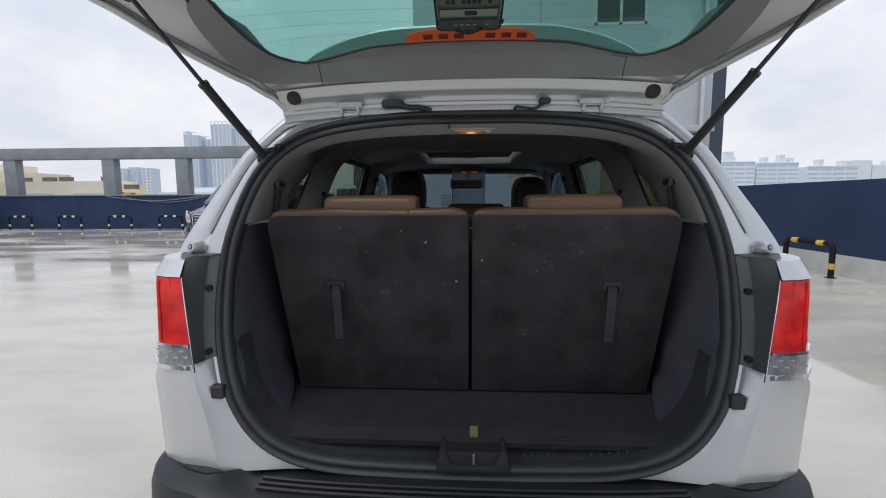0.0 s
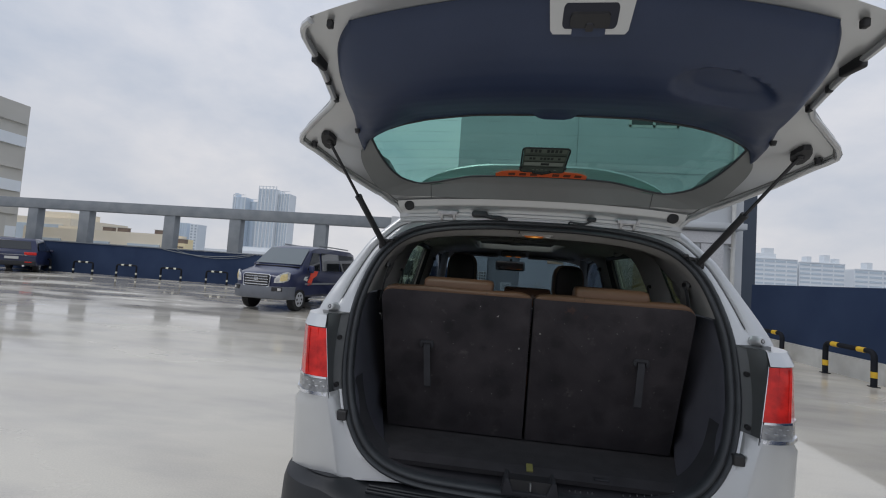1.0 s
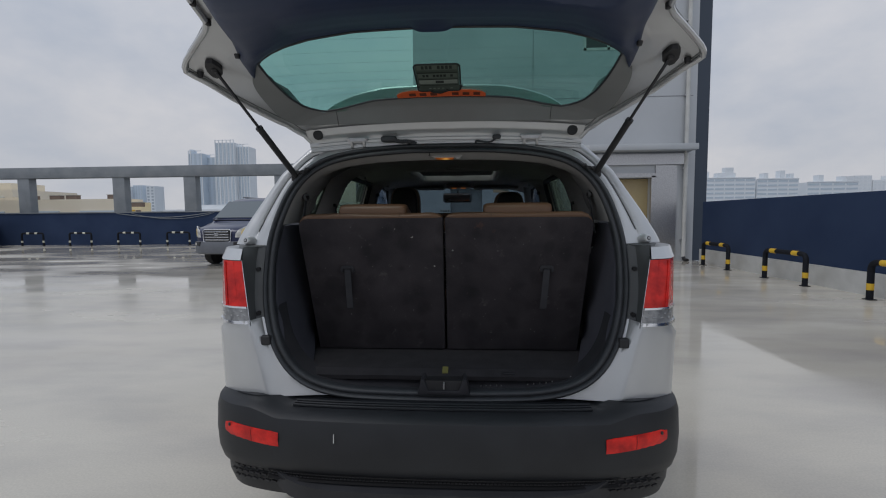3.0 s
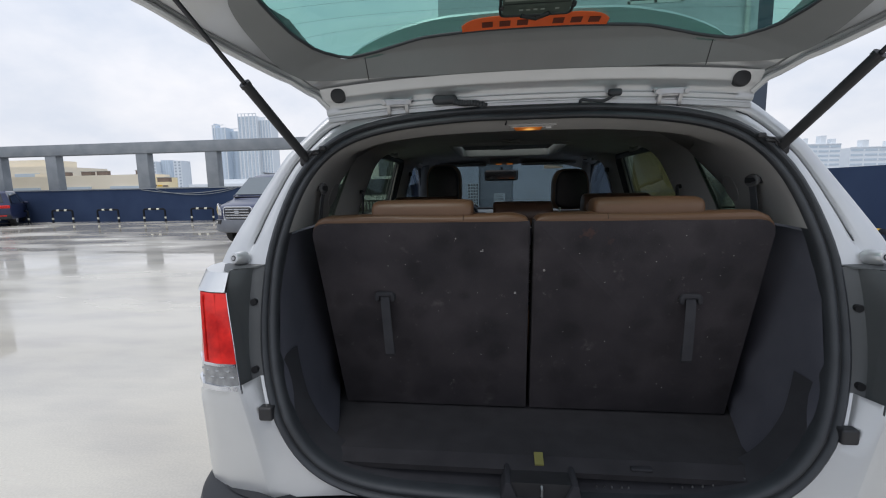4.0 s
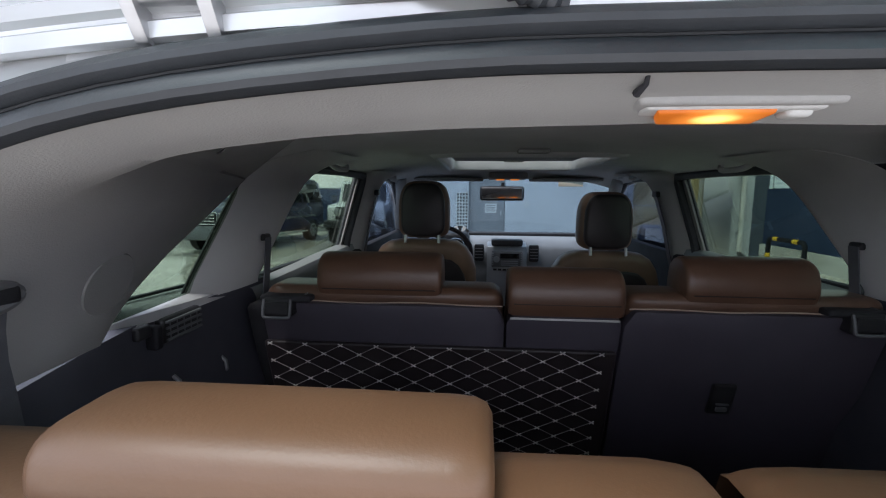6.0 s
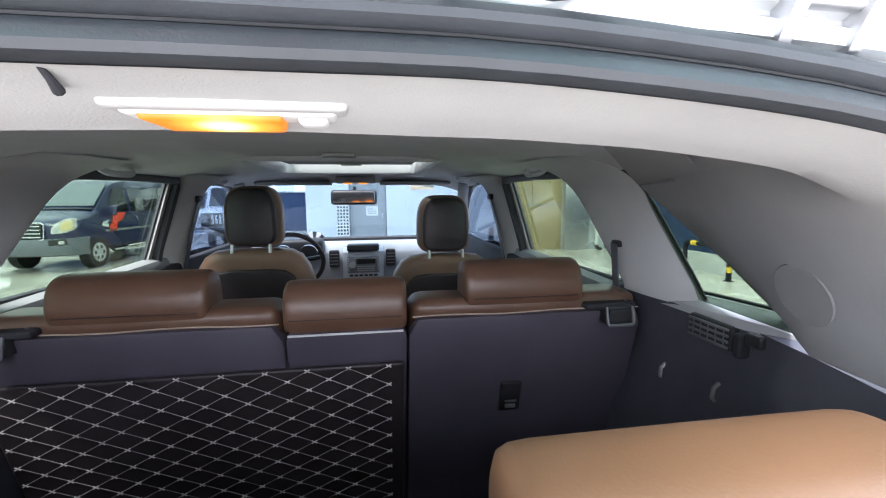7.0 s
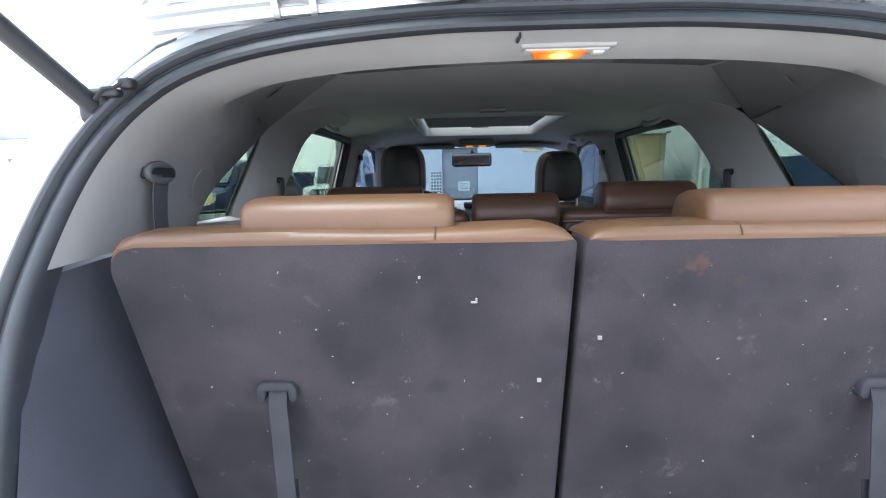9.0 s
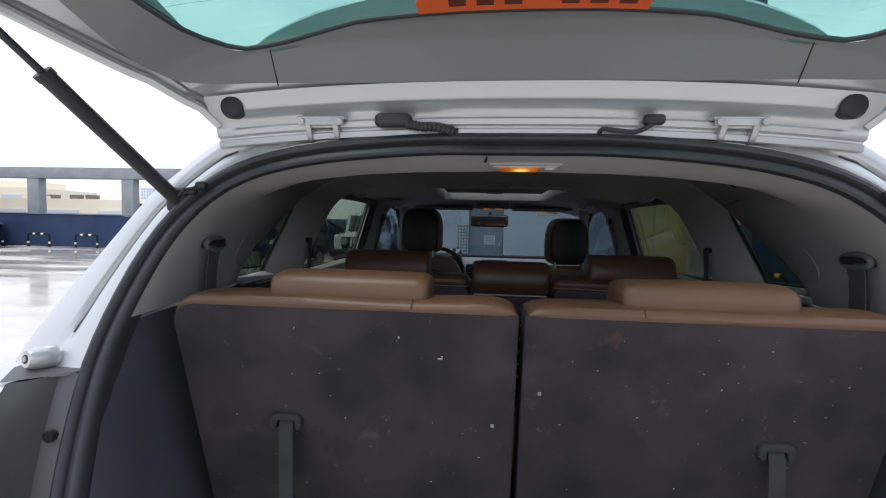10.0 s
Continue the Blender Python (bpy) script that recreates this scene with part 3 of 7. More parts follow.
def estate(name, label, at, turn, paint, high=1.68, length=4.6):
    """A tall car, its tail at the origin."""
    ob = thing(name, label, "car", at=at, turn=turn)
    H, T, B, R = 0.91, 0.22, 1.0, high
    L = length
    prof = [(0.02, 0.45), (-0.02, 0.6), (0.0, 0.95), (0.10, 1.08), (0.32, high - 0.12), (0.5, high - 0.03), (1.2, high), (2.2, high - 0.02), (2.55, high - 0.14), (L - 1.15, 1.08), (L - 0.3, 0.95), (L, 0.75), (L, 0.42), (L - 0.4, 0.30), (0.4, 0.30)]
    part("body", flank(prof, H, T, B, R), paint, ob, bevel=0.05, seg=3)
    pane([(-0.66, 0.105, 1.12), (0.66, 0.105, 1.12), (0.58, 0.295, high - 0.16), (-0.58, 0.295, high - 0.16)], DARK_GLASS, ob, "rear_window", "dark rear window")
    pane([(-0.70, L - 1.20, 1.12), (0.70, L - 1.20, 1.12), (0.60, 2.62, high - 0.15), (-0.60, 2.62, high - 0.15)], SCREEN_GLASS, ob, "windscreen")
    for s in (1, -1):
        pane([leaning(y, z, H, T, B, R, s) for y, z in ((0.55, 1.08), (2.2, 1.06), (2.2, high - 0.14), (0.75, high - 0.14))], DARK_GLASS, ob, "side_window", "dark side glass")
        pane([leaning(y, z, H, T, B, R, s) for y, z in ((2.28, 1.06), (L - 1.35, 1.05), (2.62, high - 0.17), (2.28, high - 0.14))], DARK_GLASS, ob, "side_window", "dark side glass")
        part("tail_lamp", cushion(s * 0.66, 0.02, 0.92, 0.46, 0.12, 0.14, 0.03), RED_LENS, ob, "red tail lamp", smooth=True)
        part("headlight", cushion(s * 0.68, L - 0.14, 0.80, 0.36, 0.26, 0.14, 0.04), CLEAR_LENS, ob, "clear headlight", smooth=True)
        part("reflector", cushion(s * 0.62, -0.03, 0.50, 0.26, 0.03, 0.05, 0.01), RED_LENS, ob, smooth=True)
        part("exhaust", tube([(s * 0.45, -0.04, 0.32), (s * 0.45, 0.2, 0.32)], 0.05, 10), CHROME, ob)
        part("door_mirror", cushion(s * 0.98, L - 1.6, 1.08, 0.18, 0.12, 0.14, 0.04), paint, ob, smooth=True)
        for y in (0.92, L - 0.92):
            road_wheel(ob, s * 0.905, y, 0.35)
    part("chrome_bar", box(0, -0.025, 0.84, 1.1, 0.03, 0.03), CHROME, ob)
    part("lower_bumper", cushion(0, 0.03, 0.45, 1.76, 0.14, 0.22, 0.04), BUMPER, ob, smooth=True)
    part("number_plate", box(0, -0.03, 0.70, 0.5, 0.02, 0.12), WHITE_KERB, ob, "plain plate")
    return ob


estate("parked_car", "dark navy estate car with red tail lamps by the parapet", (-23.4, 16.9, 0), 40, VAN_BLUE)


def off_roader():
    ob = thing("off_roader", "boxy white off-road car with a black slotted grille", "car", at=(-3.65, 12.0, 0), turn=3)
    WHITE = material("white_car_paint", (0.72, 0.73, 0.73), 0.3, 0, (0.68, 0.69, 0.70), 3, coat=0.8)
    prof = [(0.1, 0.62), (0.05, 0.70), (0.05, 1.08), (0.15, 1.14), (1.25, 1.20), (1.5, 1.78), (1.65, 1.84), (4.0, 1.86), (4.1, 1.80), (4.15, 1.1), (4.15, 0.62)]
    part("body", flank(prof, 0.80, 0.08, 1.15, 1.86), WHITE, ob, bevel=0.04)
    pane([(-0.68, 1.26, 1.24), (0.68, 1.26, 1.24), (0.64, 1.48, 1.74), (-0.64, 1.48, 1.74)], DARK_GLASS, ob, "windscreen", "dark flat windscreen")
    part("front_bumper", cushion(0, -0.08, 0.62, 1.70, 0.22, 0.20, 0.05), BLACK, ob, "black bumper", smooth=True)
    g = part("grille", cushion(0, 0.03, 0.92, 1.10, 0.06, 0.34, 0.02), BLACK, ob, "black slotted grille", smooth=True)
    for k in range(7):
        part("slot", cushion(-0.27 + 0.09 * k, -0.005, 0.93, 0.05, 0.02, 0.24, 0.008), WHITE, g)
    for s in (1, -1):
        part("headlight", tube([(s * 0.48, 0.04, 0.95), (s * 0.48, -0.02, 0.95), (s * 0.48, -0.03, 0.95)], [0.11, 0.11, 0.08], 20), CLEAR_LENS, ob, "round headlight", smooth=True)
        pane([leaning(y, z, 0.80, 0.08, 1.15, 1.86, s) for y, z in ((1.45, 1.24), (2.5, 1.24), (2.5, 1.72), (1.65, 1.72))], DARK_GLASS, ob, "side_window", "dark side glass")
        pane([leaning(y, z, 0.80, 0.08, 1.15, 1.86, s) for y, z in ((2.6, 1.24), (3.95, 1.24), (3.95, 1.72), (2.6, 1.72))], DARK_GLASS, ob, "side_window", "dark side glass")
        part("door_mirror", cushion(s * 0.96, 1.42, 1.30, 0.18, 0.10, 0.20, 0.03), BLACK, ob, "black door mirror", smooth=True)
        for y in (0.75, 3.35):
            part("wheel_flare", tube([(s * 0.84, y + 0.46 * math.cos(a), 0.42 + 0.46 * math.sin(a)) for a in [math.pi * k / 10 for k in range(11)]], 0.07, 8), BLACK, ob, "black wheel flare", smooth=True)
            road_wheel(ob, s * 0.88, y, 0.40)
        part("tail_lamp", box(s * 0.72, 4.17, 0.95, 0.12, 0.06, 0.2), RED_LENS, ob, "red tail lamp")
    return ob


off_roader()


# ---- the city, with haze mixed into its colours ----
# distance haze is put into these pale base colours; the air itself is clear
HAZE_TINT = [material("haze_block", (0.74, 0.78, 0.81), 0.9, 0, (0.78, 0.81, 0.83), 0.02), material("haze_blue", (0.60, 0.68, 0.76), 0.8, 0, (0.64, 0.71, 0.78), 0.02), material("haze_window", (0.54, 0.615, 0.68), 0.7), material("haze_pier", (0.78, 0.81, 0.83), 0.85), material("haze_far", (0.79, 0.82, 0.84), 0.9, 0, (0.82, 0.84, 0.86), 0.02)]
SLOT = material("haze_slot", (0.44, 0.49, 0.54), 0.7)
BEIGE = material("beige_wall", (0.80, 0.72, 0.57), 0.85, 0, (0.84, 0.76, 0.62), 0.15)
YELLOW_WALL = material("yellow_wall", (0.86, 0.71, 0.43), 0.85, 0, (0.88, 0.75, 0.49), 0.15)
PALE = material("pale_wall", (0.50, 0.48, 0.43), 0.85, 0, (0.55, 0.53, 0.48), 0.2)


def block(label, x, y, w, d, top, mat, floors, bays, roof=(), win=None, wide=0.62, high=0.55, piers=()):
    """A far building with storeys of windows, piers up its face and boxes on its roof."""
    ob = thing("city_building", label, "building", "far buildings", at=(x, y, -30))
    h = top + 30
    part("wall", box(0, d / 2, h / 2, w, d, h), mat, ob)
    f0 = h / floors
    first = None
    for f in range(floors):
        if f0 * (f + 0.5) < 26:
            continue
        for b in range(bays):
            if first is None:
                first = part("window", box(0, 0, 0, w / bays * wide, 0.5, f0 * high), win or HAZE_TINT[2], ob)
                o = first
            else:
                o = new("window", first.data)
                o.parent = ob
            o.location = (-w / 2 + w * (b + 0.5) / bays, -0.05, f0 * (f + 0.5))
    for px, over in piers:
        part("pier", box(px * w, -0.4, (h + over) / 2, 1.1, 0.9, h + over), HAZE_TINT[3], ob)
    if piers:
        part("roof_frame", box(0, -0.4, h + 3.4, w * 0.9, 0.7, 0.8), HAZE_TINT[3], ob)
    for i, (rx, rw, rh) in enumerate(roof):
        part("roof_house", box(rx * w, d * 0.4, h + rh / 2, rw * w, d * (0.5 - 0.06 * i), rh), mat, ob)
    if wide > 0.7:
        part("roof_edge", box(0, -0.3, h + 0.3, w, 0.9, 1.1), HAZE_TINT[3], ob)
    return ob


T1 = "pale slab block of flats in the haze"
block(T1, 331, 600, 77, 20, 48, HAZE_TINT[0], 14, 6, ((-0.3, 0.12, 9), (0.05, 0.3, 7), (0.1, 0.14, 14)), wide=0.86, high=0.42)
block(T1, 400, 604, 52, 20, 46.5, HAZE_TINT[0], 14, 4, ((-0.25, 0.1, 8), (0.15, 0.12, 11), (0.38, 0.1, 7)), wide=0.86, high=0.42)
block(T1, 496, 640, 67, 20, 44, HAZE_TINT[0], 12, 4, ((-0.2, 0.1, 10), (0.25, 0.1, 8)), wide=0.86, high=0.42)
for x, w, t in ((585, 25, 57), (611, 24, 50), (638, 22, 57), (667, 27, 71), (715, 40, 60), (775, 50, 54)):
    block("hazy tower block on the skyline", x, 700, w, 20, t, HAZE_TINT[4], 16, 4, win=HAZE_TINT[0])
block("blue grey residential tower in the haze", -382, 600, 20, 20, 92, HAZE_TINT[1], 28, 3, ((-0.38, 0.2, 6),), wide=0.45, high=0.9, piers=((-0.46, 4), (-0.30, 4), (0.46, 0)))
block("blue grey residential tower in the haze", -370, 612, 20, 18, 88, HAZE_TINT[1], 28, 3, wide=0.4, high=0.9, piers=((0.47, 0),))
block("tall pale residential tower with a notched top", -339, 600, 28, 20, 106, HAZE_TINT[0], 32, 5, wide=0.42, high=0.9, piers=((-0.47, 4), (-0.28, 4), (-0.1, 4), (0.1, 4), (0.3, 4), (0.47, 4)))
block("tall pale residential tower with a notched top", -316, 606, 17, 20, 101, HAZE_TINT[0], 32, 4, wide=0.42, high=0.9, piers=((-0.47, 0), (-0.22, 4), (0.0, 4), (0.25, 0), (0.47, 0)))
block("pale residential tower beyond the parapet", -490, 600, 13, 20, 48, HAZE_TINT[0], 18, 3, win=SLOT, wide=0.5, high=0.6)
block("pale residential tower beyond the parapet", -476, 610, 15, 20, 50, HAZE_TINT[1], 16, 4, wide=0.5, high=0.9)
block("pale residential tower beyond the parapet", -450, 600, 12, 20, 48, HAZE_TINT[0], 18, 2, win=SLOT, wide=0.5, high=0.6)
block("faint tower in the haze", -150, 800, 30, 20, 40, HAZE_TINT[0], 12, 4)
block("faint tower in the haze", -60, 820, 40, 20, 34, HAZE_TINT[0], 12, 5)
block("long low beige building beyond the parapet", -73, 70, 30, 4, 4.8, BEIGE, 4, 3, ((-0.2, 0.16, 0.5),))
block("long low yellow building beyond the parapet", -57.6, 70, 3.6, 3, 4.2, YELLOW_WALL, 4, 1)
block("low yellow building with an awning sign", -53.6, 66, 3.0, 2, 3.3, YELLOW_WALL, 4, 2)
block("stepped beige building with balconies", -95.5, 78, 17, 14, 7.2, BEIGE, 6, 2, ((0.1, 0.5, 1.4),))
ROOF_BROWN = material("roof_brown", (0.16, 0.12, 0.10), 0.8, 0, (0.22, 0.17, 0.14), 0.5)
plant = thing("roof_unit", "dark brown air conditioner on a low flat roof", "air conditioner", "roof units", at=(-68.4, 71.2, 4.8))
part("casing", box(0, 0, 0.35, 1.9, 0.9, 0.7), ROOF_BROWN, plant, bevel=0.03)
part("roof_cap", box(0, 0, 0.76, 2.1, 1.0, 0.10), PALE, plant)
for x, y, z in ((-71.6, 71.4, 4.8), (-61.0, 71.3, 4.8), (-53.6, 67.0, 3.3), (-76.5, 71.8, 4.8)):
    copy_thing(plant, pose(x, y, z))
for k in range(3):
    tagged(part("shop_sign", box(-54.6 + 0.95 * k, 65.93, 2.75 - 0.05 * k, 0.80, 0.08, 0.22), ROOF_BROWN if k != 1 else YELLOW), "flat shop sign board on the yellow building", "sign", "shop signs")
block("low white roof beyond the parapet", -39.5, 62, 12.5, 8, 2.7, HAZE_TINT[3], 4, 3, ((0.1, 0.5, 0.7),))
big = block("tall beige apartment slab with bands of windows", -86.5, 50, 20, 9.5, 23.5, PALE, 14, 1, win=PALE)
for f in range(7, 15):
    part("balcony_band", box(10.2, 6.0, 3.6 * f + 0.8, 0.5, 6.2, 1.7), HAZE_TINT[0] if f % 2 else PALE, big)
part("drain_pipe", tube([(10.15, 2.4, 0), (10.15, 2.4, 53)], 0.12, 6), HAZE_TINT[0], big)
tagged(part("low_annex", box(-77.7, 48, -12.4, 20, 6, 35), PALE), "low pale annex beside the apartment slab", "building")


# ---- the car ----
car = thing("car", "silver sport utility car with open tailgate on the wet deck", "car")
OPEN_Z = [0.55, 0.70, 0.83, 1.22, 1.49, 1.60, 1.66, 1.75]
OPEN_Y = [-0.13, -0.12, -0.11, 0.02, 0.13, 0.17, 0.19, 0.22]


def rear_y(z):
    return interp(z, OPEN_Z, OPEN_Y)


HALF = spline([(0, 1.62, 0), (0.2, 1.617, 0), (0.42, 1.592, 0), (0.56, 1.54, 0), (0.65, 1.44, 0), (0.70, 1.29, 0), (0.713, 1.14, 0), (0.70, 0.98, 0), (0.66, 0.845, 0), (0.60, 0.735, 0), (0.51, 0.665, 0), (0.38, 0.63, 0), (0.2, 0.62, 0), (0, 0.618, 0)], 53)
RING = [(p.x, p.y) for p in HALF] + [(-p.x, p.y) for p in HALF[-2:0:-1]]


def inset(ring, d):
    """The ring drawn in by d."""
    n, res = len(ring), []
    for i, (x, z) in enumerate(ring):
        ax, az = ring[i - 1]
        bx, bz = ring[(i + 1) % n]
        tx, tz = bx - ax, bz - az
        q = math.hypot(tx, tz)
        res.append((x - tz / q * -d, z + tx / q * -d))
    return res


def ring3(ring, dy=0.0):
    return [(x, rear_y(z) + dy, z) for x, z in ring]


SEAL = [(0.0, 0.012), (-0.003, -0.002), (-0.001, -0.012), (0.003, -0.018), (0.008, -0.0205), (0.0125, -0.0185), (0.0158, -0.013), (0.0172, -0.0075), (0.0190, -0.0072), (0.0215, -0.011), (0.0260, -0.0135), (0.0315, -0.013), (0.036, -0.009), (0.0385, -0.001), (0.0385, 0.010), (0.037, 0.03)]
part("weatherstrip", loft([ring3(inset(RING, d), dy) for d, dy in SEAL], True), RUBBER, car, "black rubber door seal", smooth=True)
# near-black bead laid in the seal's groove as its shade
grv = [Vector(p) for p in ring3(inset(RING, 0.0181), -0.0072)]
part("seal_groove", tube(grv + [grv[0]], 0.0016, 6), material("groove_shade", (0.008, 0.009, 0.010), 0.6), car, smooth=True)


def mirror(fn):
    """Calls fn for both sides of the car."""
    return [fn(s) for s in (1, -1)]


def both(pts, s):
    return [(s * p[0], p[1], p[2]) for p in pts]


# --- outer skin ---
WHEELS = ((0.86, 0.36), (3.56, 0.36))


def side_x(y, z):
    return interp(z, [0.28, 0.45, 0.65, 0.9, 1.05, 1.15, 1.24], [0.85, 0.895, 0.915, 0.925, 0.912, 0.89, 0.862]) * interp(y, [-0.12, 0.0, 0.3, 1.0, 3.4, 4.0, 4.3, 4.46], [0.932, 0.948, 0.978, 1.0, 1.0, 0.96, 0.88, 0.70])


def side_top(y):
    return interp(y, [-0.1, 0.03, 0.09, 0.3, 1.0, 2.6, 3.5, 4.1, 4.46], [1.180, 1.180, 1.225, 1.24, 1.235, 1.22, 1.10, 1.0, 0.78])


def cabin_x(y, z):
    """Half width of the cabin's leaning side."""
    return interp(z, [1.20, 1.62], [0.83, 0.74]) + interp(y, [0.28, 0.6, 0.9, 1.9, 2.6, 3.4], [-0.08, -0.02, 0.0, 0.035, 0.03, 0.0])


def body_side(s):
    ys = [-0.03 + 4.49 * k / 110 for k in range(111)]
    zs = [k / 22 for k in range(23)]
    bm = bmesh.new()
    g = []
    for y in ys:
        col = []
        for u in zs:
            z = 0.29 + u * (side_top(y) - 0.29)
            yy = y
            for wy, wz in WHEELS:
                d = math.hypot(yy - wy, z - wz)
                if 0.36 < d < 0.43:
                    yy, z = wy + (yy - wy) * 0.43 / d, wz + (z - wz) * 0.43 / d
            col.append(bm.verts.new((s * side_x(yy, z), yy, z)))
        g.append(col)
    for i in range(110):
        for j in range(22):
            c = sum((v.co for v in (g[i][j], g[i + 1][j], g[i + 1][j + 1], g[i][j + 1])), Vector()) / 4
            if all(math.hypot(c.y - wy, c.z - wz) > 0.425 for wy, wz in WHEELS):
                bm.faces.new((g[i][j], g[i + 1][j], g[i + 1][j + 1], g[i][j + 1]))
    part("body_side", bm, SILVER, car, smooth=True)
    for wy, wz in WHEELS:
        arch = [(s * 0.91, wy + 0.44 * math.cos(a), wz + 0.44 * math.sin(a)) for a in [math.pi * k / 16 for k in range(17)]]
        part("wheel_arch", tube(arch, 0.03, 8), BUMPER, car, "black plastic arch trim", smooth=True)
        well = [[(s * x, wy + 0.42 * math.cos(a), wz + 0.42 * math.sin(a)) for a in [math.pi * k / 16 for k in range(17)]] for x in (0.90, 0.62)]
        part("wheel_well", loft(well), BLACK, car)
    # shoulder under the windows
    part("belt_panel", loft([[(s * side_x(y, side_top(y)), y, side_top(y)) for y in ys[2:80]], [(s * (cabin_x(y, 1.21) - 0.015), y, side_top(y) + 0.015) for y in ys[2:80]]]), SILVER, car, smooth=True)


mirror(body_side)


def wheel(s, y):
    w = part("wheel", tube([(s * 0.70, y, 0.36), (s * 0.72, y, 0.36), (s * 0.90, y, 0.36), (s * 0.915, y, 0.36)], [0.33, 0.36, 0.36, 0.33], 40), TYRE, car, "black tyre on an alloy rim", smooth=True)
    part("rim", tube([(s * 0.80, y, 0.36), (s * 0.918, y, 0.36), (s * 0.925, y, 0.36)], [0.24, 0.24, 0.22], 32), STEEL, w, "grey alloy rim", smooth=True)
    for k in range(5):
        a = k * math.tau / 5
        part("spoke", tube([(s * 0.93, y, 0.36), (s * 0.925, y + 0.21 * math.cos(a), 0.36 + 0.21 * math.sin(a))], [0.045, 0.025], 8), CHROME, w)


for wy, wz in WHEELS:
    mirror(lambda s: wheel(s, wy))

# roof with the opening of the sunroof
RY = [0.20, 0.26, 0.4, 0.6, 0.9, 1.2, 1.45, 1.7, 2.0, 2.35, 2.6, 2.85]
RX = [-0.70, -0.66, -0.60, -0.50, -0.40, -0.2, 0, 0.2, 0.40, 0.50, 0.60, 0.66, 0.70]


def roof_z(x, y):
    top = interp(y, [0.2, 0.26, 0.6, 1.2, 2.0, 2.6, 2.85], [1.662, 1.68, 1.705, 1.725, 1.722, 1.69, 1.655])
    return top - 0.035 * (x / 0.6) ** 2 - 0.05 * max(0, abs(x) - 0.58) / 0.1


def roof_w(y):
    return interp(y, [0.2, 0.4, 0.9, 1.9, 2.85], [0.86, 0.95, 1.05, 1.12, 1.06])


bm = bmesh.new()
g = [[bm.verts.new((x * (1 + (roof_w(y) - 1) * min(1, max(0, (abs(x) - 0.40) / 0.20))), y, roof_z(x, y))) for x in RX] for y in RY]
for i in range(len(RY) - 1):
    for j in range(len(RX) - 1):
        if not (RY[i] >= 1.45 and RY[i + 1] <= 2.35 and RX[j] >= -0.40 and RX[j + 1] <= 0.40):
            bm.faces.new((g[i][j], g[i + 1][j], g[i + 1][j + 1], g[i][j + 1]))
part("roof_panel", solid(bm, 0.012), SILVER, car, smooth=True)
bm = bmesh.new()
bm.faces.new([bm.verts.new((x, y, roof_z(x, y) + 0.002)) for x, y in ((-0.42, 1.43), (0.42, 1.43), (0.42, 2.37), (-0.42, 2.37))])
sg = part("sunroof_glass", solid(bm, 0.005), CAR_GLASS, car, "tinted glass sunroof")
sg.visible_shadow = False


def roof_rail(s):
    pts = [(s * 0.585, 0.55, 1.69), (s * 0.605, 0.68, 1.735), (s * 0.625, 1.2, 1.75), (s * 0.62, 2.1, 1.745), (s * 0.61, 2.4, 1.69)]
    part("roof_rail", tube([tuple(p) for p in spline(pts, 20)], 0.016, 8), BLACK, car, "black roof rail", smooth=True)


mirror(roof_rail)

# body round the opening: D pillar, lamp panel, lower corner
EDGE = [(1.62, (0.0, 0.205, 1.664)), (1.592, (0.45, 0.205, 1.652)), (1.54, (0.59, 0.19, 1.615)), (1.44, (0.70, 0.14, 1.50)), (1.305, (0.797, 0.068, 1.327)), (1.262, (0.818, 0.046, 1.284)), (1.217, (0.842, 0.022, 1.231)), (1.19, (0.852, 0.010, 1.200))]


